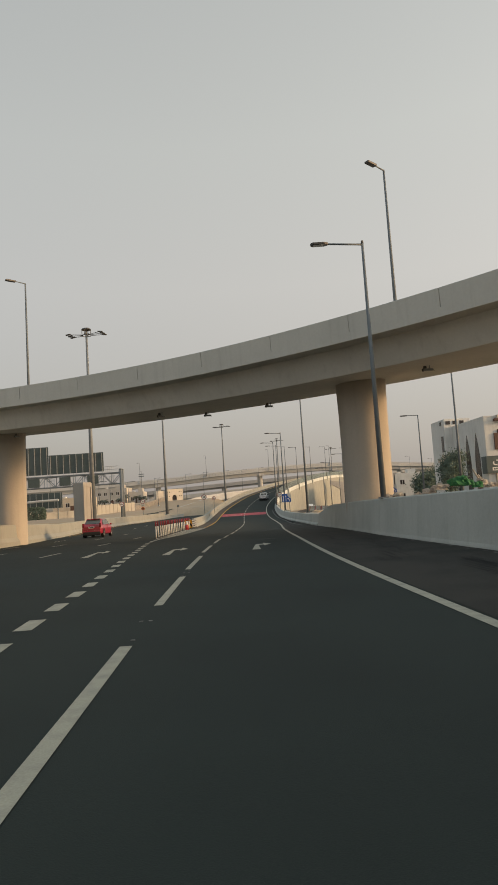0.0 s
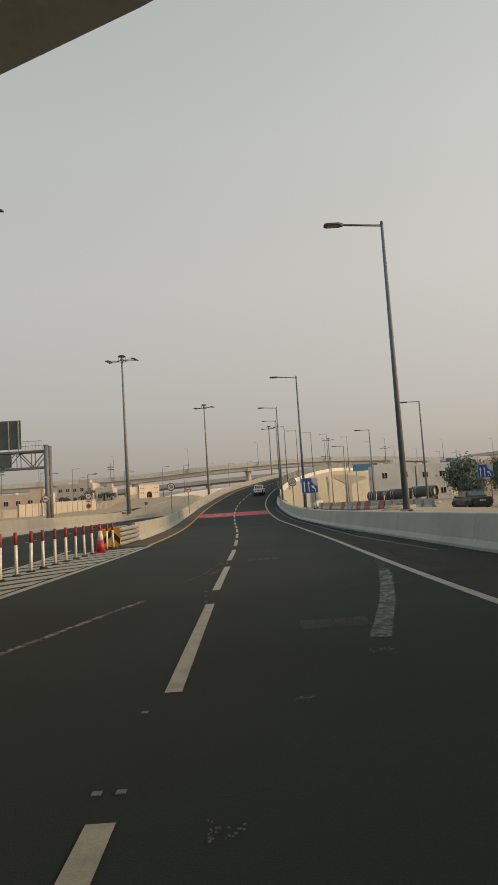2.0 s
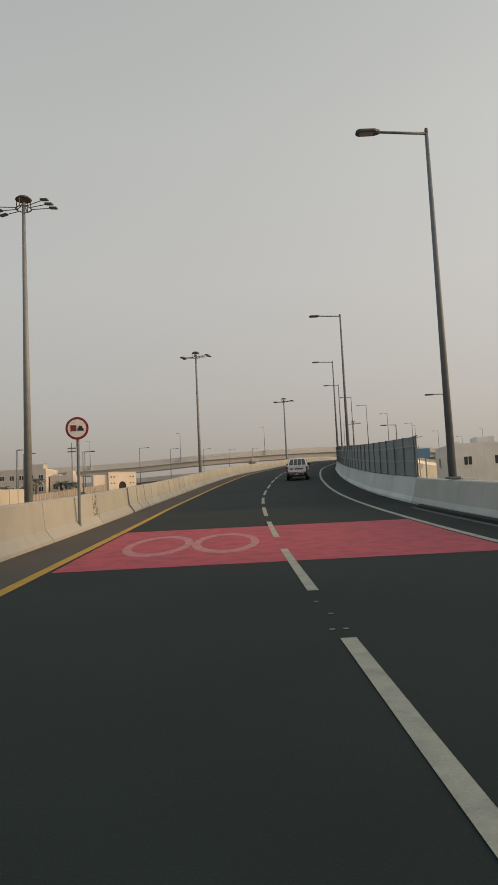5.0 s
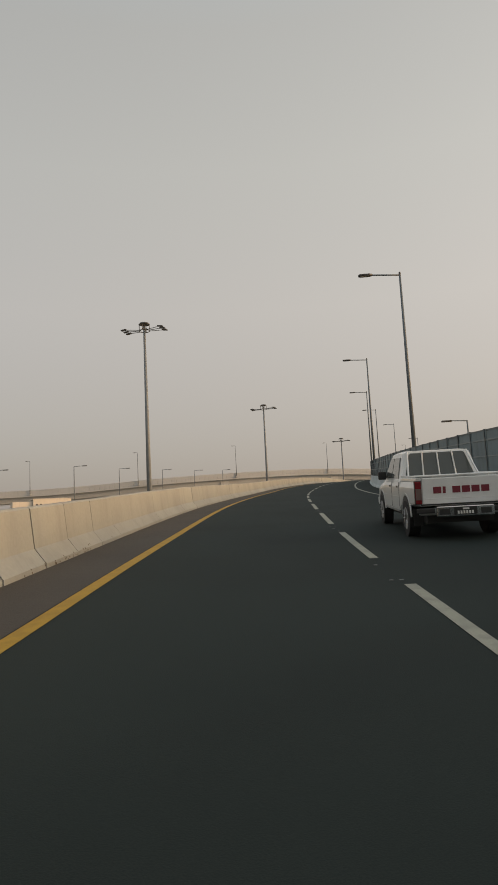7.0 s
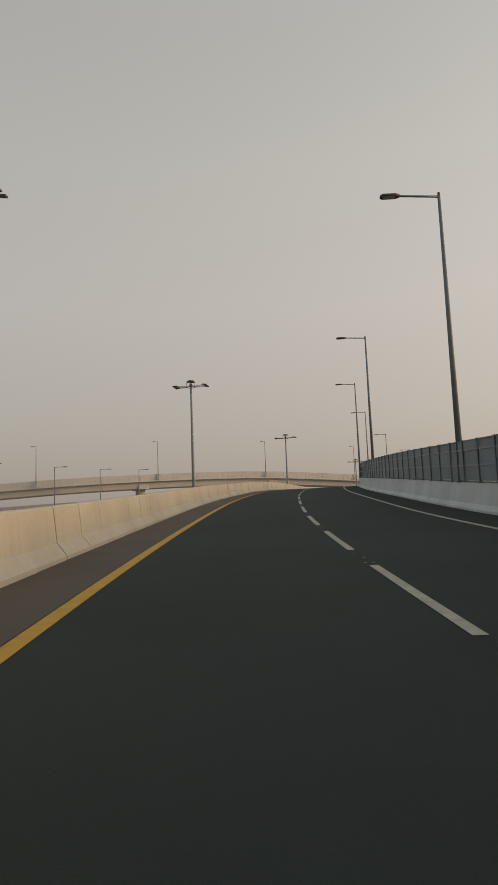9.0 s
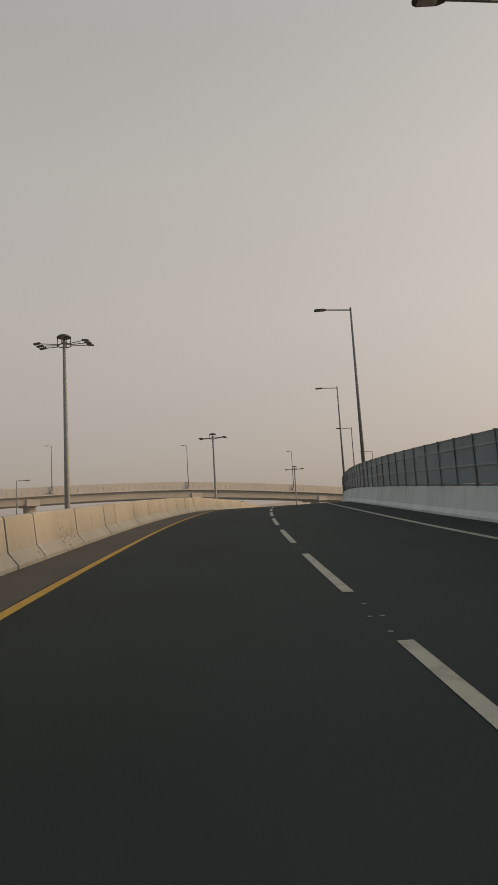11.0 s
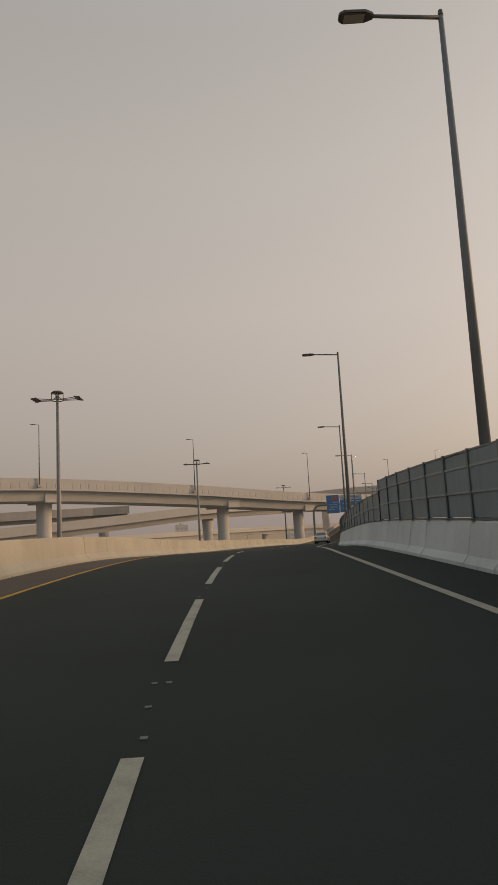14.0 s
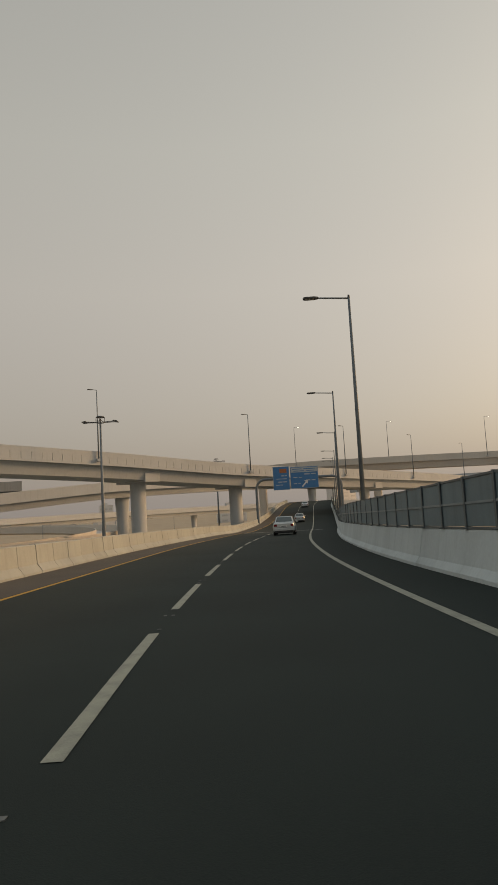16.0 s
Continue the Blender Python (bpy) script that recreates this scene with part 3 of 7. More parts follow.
# low ceramic studs in the gaps of the lane line
STUD_GREY = mat("stud_grey", (0.17, 0.17, 0.16), 0.7, vary=0.3, scale=3, bump=0.0)
stud = bmesh.new()
bm_box(stud, -0.022, 0.022, -0.022, 0.022, -0.004, 0.001)
stud_mesh = bpy.data.meshes.new("road_stud")
stud.to_mesh(stud_mesh)
stud.free()
stud_mesh.materials.append(STUD_GREY)
k = -3
while dash_start(k) < 330:
    for j in range(3):
        s1 = dash_start(k) + between(dash_start(k), DASH_LENGTH) + 0.3 + j * 0.6
        for e in ((-0.03,), (0.05, -0.06), (0.02,))[(k + j) % 3]:
            if (k * 3 + j) % 5 != 3:
                same_mesh("road_stud", stud_mesh, approach if s1 < 64 else road, frame_at(s1, e, 0.006))
    k += 1
# a black duct and a pale strip along the foot of the right barrier
marking("cable_duct", sweep(61.0, 62.5, [(4.70, 0.0), (4.70, 0.02), (4.74, 0.03), (4.80, 0.03), (4.84, 0.02), (4.84, 0.0)], 1.0), RUBBER, road)
marking("cable_duct", sweep(62.5, 64.0, [(4.70, 0.0), (4.70, 0.045), (4.74, 0.065), (4.80, 0.065), (4.84, 0.045), (4.84, 0.0)], 1.0), RUBBER, road)
marking("cable_duct", sweep(64.0, 110.0, [(4.70, 0.0), (4.70, 0.07), (4.74, 0.10), (4.80, 0.10), (4.84, 0.07), (4.84, 0.0)], 3.0), RUBBER, road)
marking("concrete_strip", ribbon(52.0, 110.0, [(52, 5.1), (60, 4.5), (110, 4.45)], [(52, 5.2), (60, 4.66), (110, 4.61)], 0.008, 3.0), GHOST, road)

# ---- ramp sides ----
GROUND = -1.3


def wall_side(name, e0, e1, s0, s1, label):
    bm = bmesh.new()
    k = int((s1 - s0) / 4)
    rings = []
    for i in range(k + 1):
        s = s0 + (s1 - s0) * i / k
        ring = []
        base = 0.0 if e0 < 0 else between(s, WALL_LINE)
        for e, up in ((e0, True), (e1, True), (e1, False), (e0, False)):
            p = spot(s, base + e, -0.02)
            if not up:
                p.z = GROUND
            ring.append(bm.verts.new(p))
        rings.append(ring)
    for a, b in zip(rings, rings[1:]):
        for i in range(4):
            bm.faces.new((a[i], a[(i + 1) % 4], b[(i + 1) % 4], b[i]))
    bm.faces.new(rings[0])
    bm.faces.new(rings[-1][::-1])
    return tagged(ob_from(name, bm, CREAM), label, "wall", kind="structure")


wall_side("wall_ramp_left", -6.15, -5.9, 66.0, S_END, "cream concrete retaining wall under the ramp")
wall_side("wall_ramp_right", 0.27, 0.57, 66.0, S_END, "cream concrete retaining wall under the ramp")

# ---- barriers of cast pieces ----
SEG = 1.596


def barrier_outline(side, high, back=0.46):
    """A safety barrier in section; side +1: its traffic face looks towards +x."""
    toe, rise = (0.17, 0.30) if side > 0 else (0.11, 0.22)
    pts = [(0.0, -0.05), (0.0, 0.075), (-toe, rise), (-0.225, high - 0.03), (-0.255, high), (-back + 0.03, high), (-back, high - 0.03), (-back, -0.05)]
    return [(side * x, z) for x, z in pts]


def barrier(name, side, offset, s0, s1, high, material, label, place=None, seg=SEG):
    top = tagged(new(name), label, "barrier", kind="structure")
    n = int(round((s1 - s0) / seg))
    length = (s1 - s0) / n
    bm = prism(barrier_outline(side, high), -length / 2 + 0.008, length / 2 - 0.008)
    bmesh.ops.recalc_face_normals(bm, faces=bm.faces)
    me = bpy.data.meshes.new("barrier_segment")
    bm.to_mesh(me)
    bm.free()
    me.materials.append(material)
    for i in range(n):
        s = s0 + (i + 0.5) * length
        e = offset if isinstance(offset, (int, float)) else between(s, offset)
        if place:
            a, b = place(s - length / 2, e), place(s + length / 2, e)
            y = (b - a).normalized()
            x = y.cross(Vector((0, 0, 1))).normalized()
            z = x.cross(y)
            c = (a + b) / 2
            m = Matrix(((x.x, y.x, z.x, c.x), (x.y, y.y, z.y, c.y), (x.z, y.z, z.z, c.z), (0, 0, 0, 1)))
        else:
            m = frame_at(s, e)
        m = m @ pose(random.uniform(-0.006, 0.006), 0, random.uniform(-0.006, 0.006), 0, 0, random.uniform(-0.25, 0.25))
        same_mesh("barrier_segment", me, top, m)
    # a plain dark core behind the gaps
    core = [(side * -0.25, -0.04), (side * -0.25, high - 0.05), (side * -0.43, high - 0.05), (side * -0.43, -0.04)]
    ob = part("barrier_core", sweep(s0, s1, core, place=place or spot, shift=offset), DARK, top)
    return top


near = tagged(new("barrier_left_low"), "cream concrete safety barrier in long pours", "barrier", kind="structure")
LEFT_POURS = [70.0, 74.2, 78.5, 79.9, 85.1, 90.0, 94.8, 99.5, 104.3, 109.2, 114.0]
for a, b in zip(LEFT_POURS, LEFT_POURS[1:]):
    part("barrier_pour", sweep(a + 0.012, b - 0.012, barrier_outline(1, 0.93), 1.5, shift=LEFT_LINE), CREAM, near)
part("barrier_core", sweep(70.1, 114.0, [(-0.25, -0.04), (-0.25, 0.88), (-0.43, 0.88), (-0.43, -0.04)], shift=LEFT_LINE), DARK, near)
barrier("barrier_left", 1, LEFT_LINE, 114.3, 479.784, 0.93, CREAM, "cream concrete safety barrier of cast pieces along the ramp")
low = tagged(new("barrier_right_low"), "pale grey concrete safety barrier in long pours", "barrier", kind="structure")
POURS = [48.0, 51.7, 58.7, 63.5, 71.0, 79.1, 87.0, 95.0, 103.5, 112.0]
for a, b in zip(POURS, POURS[1:]):
    part("barrier_pour", sweep(a + 0.009, b - 0.009, barrier_outline(-1, 0.85), 2.0, shift=WALL_LINE), CONCRETE, low)
part("barrier_core", sweep(48.0, 112.0, [(0.25, -0.04), (0.25, 0.8), (0.43, 0.8), (0.43, -0.04)], shift=WALL_LINE), DARK, low)
barrier("barrier_right", -1, WALL_LINE, 112.0, 479.484, 0.88, CONCRETE_CAST, "grey concrete safety barrier of cast pieces along the ramp")


# wear on the left barrier: the wide expansion joint, chipped and stained patches
WEAR = mat("barrier_chips", (0.105, 0.075, 0.05), 0.95, vary=0.3, scale=8, fine=40, bump=0.3)


def face_in(z, high=0.93):
    """How far the barrier's face stands back at a height."""
    return between(z, [(0.075, 0.0), (0.30, 0.17), (high - 0.03, 0.225)])


wear = tagged(new("barrier_wear"), "dark expansion joint and chipped, stained patches on the cream barrier", "stain", kind="structure")
part("expansion_joint", sweep(237.17, 237.235, [(e + 0.004 if z < 0.91 else e, z + (0.004 if z > 0.8 else 0)) for e, z in barrier_outline(1, 0.93)], 0.05, shift=LEFT_LINE), DARK, wear)


def chips(s0, s1, z0, z1, count, size):
    bm = bmesh.new()
    rnd = random.Random(int(s0 * 10))
    for _ in range(count):
        s1_, z = rnd.gauss((s0 + s1) / 2, (s1 - s0) / 4), min(0.85, max(0.02, rnd.gauss((z0 + z1) / 2, (z1 - z0) / 3)))
        e = between(s1_, LEFT_LINE)
        ring = []
        for k in range(6):
            a = math.tau * k / 6
            r = size * rnd.uniform(0.25, 1.0)
            zz = min(0.88, max(0.0, z + 0.8 * r * math.sin(a)))
            ring.append(bm.verts.new(spot(s1_ + r * math.cos(a), e - face_in(zz) + 0.003, zz)))
        bm.faces.new(ring)
    part("chip", bm, WEAR, wear)


chips(209.5, 211.6, 0.08, 0.55, 80, 0.032)
chips(208.2, 209.2, 0.02, 0.28, 44, 0.034)
chips(208.9, 209.4, 0.55, 0.75, 4, 0.03)
chips(236.9, 237.9, 0.0, 0.25, 22, 0.05)
chips(234.4, 235.8, 0.1, 0.4, 16, 0.03)
chips(96.1, 97.0, 0.2, 0.9, 130, 0.055)
chips(108.7, 109.5, 0.3, 0.8, 60, 0.05)
chips(240.2, 241.6, 0.2, 0.5, 12, 0.035)
chips(134.0, 139.0, 0.0, 0.10, 40, 0.03)
chips(254.0, 262.0, 0.0, 0.12, 50, 0.03)
for z in (0.86, 0.72, 0.60, 0.45):
    for ds in (0.10, 0.24):
        q = spot(237.2 + ds, between(237.2, LEFT_LINE) - face_in(z), z)
        part("bolt_head", rod((q.x - 0.01, q.y, q.z), (q.x + 0.012, q.y, q.z), 0.014, seg=8), DARK, wear)


def barrier_spot(s, e, dz=0.0):
    """A place beside the line of the exit's barrier, s metres past the start."""
    i = 0
    while i < len(EXIT_BARRIER) - 2 and EXIT_BARRIER[i + 1][1] < s:
        i += 1
    a, b = Vector(EXIT_BARRIER[i]), Vector(EXIT_BARRIER[i + 1])
    d = (b - a).normalized()
    p = a + d * (s - a.y) / d.y
    return Vector((p.x + d.y * e, p.y - d.x * e, between(s, [(0, 0.0), (40, -0.1), (64, -0.45), (85, -0.32), (115, -0.3), (130, -0.14), (170, -0.1)]) + dz))


far_side = tagged(new("barrier_exit"), "sunlit cream concrete barrier beside the exit carriageway, lower past the service road", "barrier", kind="structure")
for i in range(14):
    tall_by = 1.27 if i < 11 else 0.66
    part("barrier_pour", sweep(i * 12 + 0.006, i * 12 + 11.994, [(e, z - 0.5 if z < 0 else z * tall_by) for e, z in barrier_outline(1, 1.0)], 2.0, place=barrier_spot), CREAM, far_side)

# the taller wall under the overpass, in long pours, its end sloping down to the barrier
tall = tagged(new("wall_right_tall"), "grey concrete wall under the overpass, scuffed along its foot", "wall", kind="structure")
s0 = -58.0
while s0 < 40.5:
    s1 = min(s0 + 14.0, 41.0)
    part("wall_panel", sweep(s0 + 0.015, s1 - 0.015, [(0.06, -0.1), (0.07, 0.05), (0.09, 0.12), (0.17, 1.38), (0.20, 1.42), (0.55, 1.42), (0.58, -0.1)], shift=WALL_LINE), CONCRETE, tall)
    s0 = s1 + 0.0
    if s1 >= 41:
        break
bm = bmesh.new()
rings = []
for s, h in ((41.0, 1.42), (43.0, 1.36), (48.0, 0.88)):
    e0 = between(s, WALL_LINE)
    rings.append([bm.verts.new(spot(s, e0 + e, z)) for e, z in ((0.06, -0.1), (0.07, 0.05), (0.09, 0.12), (0.19, h - 0.02), (0.22, h), (0.50, h), (0.52, -0.1))])
for a, b in zip(rings, rings[1:]):
    for i in range(7):
        bm.faces.new((a[i], a[(i + 1) % 7], b[(i + 1) % 7], b[i]))
bm.faces.new(rings[0])
bm.faces.new(rings[-1][::-1])
part("wall_end", bm, CONCRETE, tall)

# dust and rubble drifted against the tall wall's foot, black rubber marks on the shoulder
DRIFT = mat("road_dust", (0.13, 0.128, 0.118), 0.95, vary=0.35, scale=4, fine=40, bump=0.5, tint=(0.05, 0.048, 0.044))
SKID = mat("rubber_marks", (0.011, 0.012, 0.012), 0.9, vary=0.3, scale=2, fine=30, bump=0.1, gloss=0.2)
rnd = random.Random(12)
bm = bmesh.new()
for i in range(420):
    sa = rnd.uniform(-6, 47)
    e = between(sa, WALL_LINE) + 0.05 - abs(rnd.gauss(0, 0.11))
    r = rnd.uniform(0.015, 0.06)
    c = bm.verts.new(spot(sa, e, 0.004 + r * 0.16))
    ring = [bm.verts.new(spot(sa + 1.6 * r * math.cos(math.tau * k / 6) * rnd.uniform(0.7, 1.2), e + r * math.sin(math.tau * k / 6) * rnd.uniform(0.7, 1.2), 0.004)) for k in range(6)]
    for p, q in zip(ring, ring[1:] + ring[:1]):
        bm.faces.new((c, p, q))
tagged(ob_from("rubble_drift", bm, DRIFT), "loose grey dust and crumbs along the wall's foot", "rubble", kind="stuff")
for line, width, count in (([(14.0, 4.5), (18.0, 5.3), (24.0, 5.7)], 0.5, 90), ([(8.0, 5.0), (13.0, 5.8)], 0.35, 60), ([(20.0, 4.3), (33.0, 4.9), (44.0, 4.6)], 0.4, 110), ([(48.0, 4.1), (60.0, 4.0)], 0.35, 70)):
    bm = bmesh.new()
    for _ in range(count):
        sa = rnd.uniform(line[0][0], line[-1][0])
        e0, ln, w = between(sa, line) + rnd.gauss(0, width / 3), rnd.uniform(0.3, 1.6), rnd.uniform(0.008, 0.035)
        bm.faces.new([bm.verts.new(spot(*q, 0.0055)) for q in ((sa, e0), (sa, e0 + w), (sa + ln, e0 + w * 0.6 + 0.03 * ln), (sa + ln, e0 + 0.03 * ln))])
    marking("skid_mark", bm, SKID, approach)

# ---- noise fence on the right barrier ----
FENCE_BACK, BAY = 0.26, 1.596


def build_fence(s0, s1, foot, high, cuts, name):
    """Posts and framed panels, cut into tiers at the given heights, on the barrier's top."""
    top = tagged(new(name), "grey noise fence of framed panels on the barrier", "fence", kind="structure")
    n = int(round((s1 - s0) / BAY))
    tiers = [foot + 0.03, *cuts, high - 0.02]
    meshes = {}

    def keep(key, bm, material):
        bmesh.ops.recalc_face_normals(bm, faces=bm.faces)
        me = bpy.data.meshes.new(key)
        bm.to_mesh(me)
        bm.free()
        me.materials.append(material)
        meshes[key] = me

    post = box(-0.055, -0.035, -0.045, 0.045, 0, high - foot + 0.02)
    bm_box(post, -0.035, 0.045, -0.012, 0.012, 0, high - foot + 0.02)
    bm_box(post, 0.045, 0.06, -0.045, 0.045, 0, high - foot + 0.02)
    bm_box(post, -0.11, 0.10, -0.08, 0.08, 0.0, 0.02)
    keep("fence_post", post, FENCE_POST)
    keep("fence_rail", box(-0.035, 0.03, -BAY / 2 + 0.05, BAY / 2 - 0.05, -0.022, 0.022), FENCE_RAIL)
    for k, (z0, z1) in enumerate(zip(tiers, tiers[1:])):
        keep("fence_panel%d" % k, box(-0.02, 0.02, -BAY / 2 + 0.03, BAY / 2 - 0.03, z0 + 0.02, z1 - 0.02, 0.008), FENCE_GREY)
    for i in range(n + 1):
        s = s0 + i * BAY
        same_mesh("fence_post", meshes["fence_post"], top, frame_at(s, between(s, WALL_LINE) + FENCE_BACK, foot, tilt=False))
        if i == n:
            break
        m = frame_at(s + BAY / 2, between(s + BAY / 2, WALL_LINE) + FENCE_BACK)
        for k in range(len(tiers) - 1):
            same_mesh("fence_panel", meshes["fence_panel%d" % k], top, m @ pose(0, 0, 0, 0, random.uniform(-0.4, 0.4), 0))
        for z in cuts:
            same_mesh("fence_rail", meshes["fence_rail"], top, m @ pose(-0.012, 0, z))
    for z, key in ((foot + 0.02, "foot_rail"), (high - 0.015, "top_rail")):
        part(key, sweep(s0, s1, [(FENCE_BACK - 0.035, z - 0.02), (FENCE_BACK - 0.035, z + 0.02), (FENCE_BACK + 0.03, z + 0.02), (FENCE_BACK + 0.03, z - 0.02)], BAY, shift=WALL_LINE), FENCE_POST, top)
    return top


FENCE_STEP = 112.0 + 98 * BAY
build_fence(112.0, FENCE_STEP, 0.88, 2.24, (1.42, 1.92), "fence_tall")
build_fence(FENCE_STEP, FENCE_STEP + 124 * BAY, 0.88, 1.84, (1.36,), "fence_low")

# ---- overpass ----


def circle_through(a, b, c):
    (ax, ay), (bx, by), (cx, cy) = a, b, c
    d = 2 * (ax * (by - cy) + bx * (cy - ay) + cx * (ay - by))
    ux = ((ax**2 + ay**2) * (by - cy) + (bx**2 + by**2) * (cy - ay) + (cx**2 + cy**2) * (ay - by)) / d
    uy = ((ax**2 + ay**2) * (cx - bx) + (bx**2 + by**2) * (ax - cx) + (cx**2 + cy**2) * (bx - ax)) / d
    return ux, uy, math.hypot(ax - ux, ay - uy)


OX, OY, OR = circle_through((-15.7, 40.82), (1.3, 31.61), (10.1, 23.485))
BANK, GRADE = 0.079, -0.004


def over_spot(s, e, z):
    """s metres clockwise along the near parapet from the middle of the road, e metres out from it, at height z."""
    a = math.atan2(31.61 - OY, 1.3 - OX) - s / OR
    return Vector((OX + (OR + e) * math.cos(a), OY + (OR + e) * math.sin(a), z + GRADE * s))


def over_banked(s, e, z):
    """The same, with the height tilted across the deck."""
    return over_spot(s, e, z + BANK * e)


def soffit_height(x, y):
    return 7.125 + BANK * (math.hypot(x - OX, y - OY) - OR)


overpass = thing("overpass", Matrix(), "curved grey concrete box-girder road overpass with solid parapets", "overpass", kind="structure")
part("girder", sweep(-150, 120, [(1.0, 8.34), (1.50, 7.16), (1.525, 7.125), (8.97, 7.125), (9.0, 7.16), (9.5, 8.34), (9.5, 8.5), (1.0, 8.5)], 3.0, over_banked), CONCRETE_BRIDGE, overpass, smooth=False)
part("deck", sweep(-150, 120, [(0.06, 8.43), (0.16, 8.43), (1.0, 8.36), (9.6, 8.36), (10.2, 8.45), (10.2, 8.72), (0.06, 8.72)], 3.0, over_banked), CONCRETE_BRIDGE, overpass)
# the parapet: a continuous foot with panels above it
PANEL = 4.45
part("parapet_foot", sweep(-150, 120, [(0.0, 8.422), (-0.012, 8.80), (0.30, 8.80), (0.30, 8.73), (0.055, 8.73), (0.055, 8.422)], 1.5, over_spot), CONCRETE_BRIDGE, overpass)
for i in range(-33, 26):
    sa = 0.1 + i * PANEL
    part("parapet_panel", sweep(sa + 0.014, sa + PANEL - 0.014, [(-0.012, 8.80), (-0.04, 9.59), (-0.025, 9.614), (0.21, 9.614), (0.225, 9.59), (0.30, 8.80)], 1.5, over_spot), CONCRETE_BRIDGE, overpass)
part("parapet_core", sweep(-146, 114, [(0.09, 8.79), (0.09, 9.56), (0.15, 9.56), (0.15, 8.79)], 3.0, over_spot), DARK, overpass)
part("parapet_far", sweep(-150, 120, [(9.85, 8.7), (9.95, 9.5), (10.2, 9.5), (10.2, 8.7)], 3.0, over_banked), CONCRETE_BRIDGE, overpass)


def pier(name, x, y, z0, z1, rx, ry, turn, flare=0.0, material=None, label="", seg=40):
    """A pier with a rounded oblong plan, a little wider below the girder."""
    bm = bmesh.new()
    rings = []
    levels = [(z0, 1.0), (z0 + 0.01, 1.0), (z0 + (z1 - z0) * 0.55, 1.0), (z0 + (z1 - z0) * 0.8, 1.0 + flare * 0.3), (z1 - 0.02, 1.0 + flare)]
    for z, f in levels:
        ring = []
        for i in range(seg):
            a = math.tau * i / seg
            c, s_ = math.cos(a), math.sin(a)
            px = rx * f * math.copysign(abs(c) ** 0.97, c)
            py = ry * f * math.copysign(abs(s_) ** 0.97, s_)
            ring.append(bm.verts.new((px, py, z)))
        rings.append(ring)
    for a, b in zip(rings, rings[1:]):
        for i in range(seg):
            bm.faces.new((a[i], a[(i + 1) % seg], b[(i + 1) % seg], b[i]))
    bm.faces.new(rings[-1])
    bm.faces.new(rings[0][::-1])
    bmesh.ops.transform(bm, matrix=pose(x, y, 0, 0, 0, turn), verts=bm.verts)
    return bm


for x, y, r, turn in ((6.22, 34.9, 1.27, -37), (-17.67, 47.7, 1.16, -25), (25.0, 10.5, 1.3, -60), (-45.0, 50.0, 1.3, -10)):
    part("pier", pier("pier", x, y, -1.2, soffit_height(x, y) + 0.12, r, r, turn, 0.05), CONCRETE_PIER, overpass, smooth=True)


def soffit_light(x, y, z, turn):
    ob = thing("underpass_light", pose(x, y, z, 0, 0, turn), "small grey floodlight on a bracket under the overpass", "light fixture", "underpass lights")
    for x in (-0.14, 0.1):
        part("bracket", rod((x, 0, 0), (x, 0, -0.2), 0.018, seg=8), STEEL, ob)
    part("housing", rod((-0.2, 0, -0.22), (0.24, 0, -0.27), 0.06, seg=14), STEEL_LIGHT, ob, "pale tube housing")
    part("end_cap", rod((-0.27, 0, -0.212), (-0.19, 0, -0.221), 0.075, seg=14), LAMP_GREY, ob)
    part("driver_box", box(-0.2, -0.06, -0.06, 0.06, -0.16, -0.02, 0.01), LAMP_GREY, ob)
    part("cable", rod((0.24, 0, -0.27), (0.3, 0.02, -0.34), 0.012, seg=6), RUBBER, ob)
    return ob


for x, y in ((1.42, 40.9), (-2.62, 43.1), (-5.32, 39.9), (8.74, 30.72), (-16.3, 45.75)):
    soffit_light(x, y, soffit_height(x, y) + 0.02, -33)

# ---- street lamps along the ramp ----


def street_lamp():
    ob = thing("street_lamp", Matrix(), "tall grey tapered steel street lamp with one arm", "street lamp", "street lamps along the ramp")
    top = 10.3
    part("base_plate", box(-0.17, 0.17, -0.2, 0.2, 0.0, 0.05, 0.01), STEEL, ob)
    part("pole", rod((0, 0, 0.04), (0, 0, top), 0.115, 0.052, 16), STEEL, ob, smooth=True)
    part("cap", rod((0, 0, top), (0, 0, top + 0.12), 0.06, 0.045, 12), LAMP_GREY, ob)
    part("arm", rod((0, 0, top - 0.04), (-1.45, 0, top + 0.07), 0.042, 0.036, 10), STEEL, ob, smooth=True)
    head = bmesh.new()
    bm_plate(head, [(-1.38, -0.06), (-1.38, 0.06), (-1.55, 0.15), (-2.0, 0.16), (-2.1, 0.09), (-2.1, -0.09), (-2.0, -0.16), (-1.55, -0.15)], top + 0.03, top + 0.125)
    bmesh.ops.bevel(head, geom=list(head.edges), offset=0.02, segments=2, affect="EDGES")
    lamp = part("lamp_head", head, LAMP_GREY, ob)
    part("lens", box(-2.0, -1.58, -0.11, 0.11, top + 0.018, top + 0.035), LAMP_GLASS, lamp)
    return ob


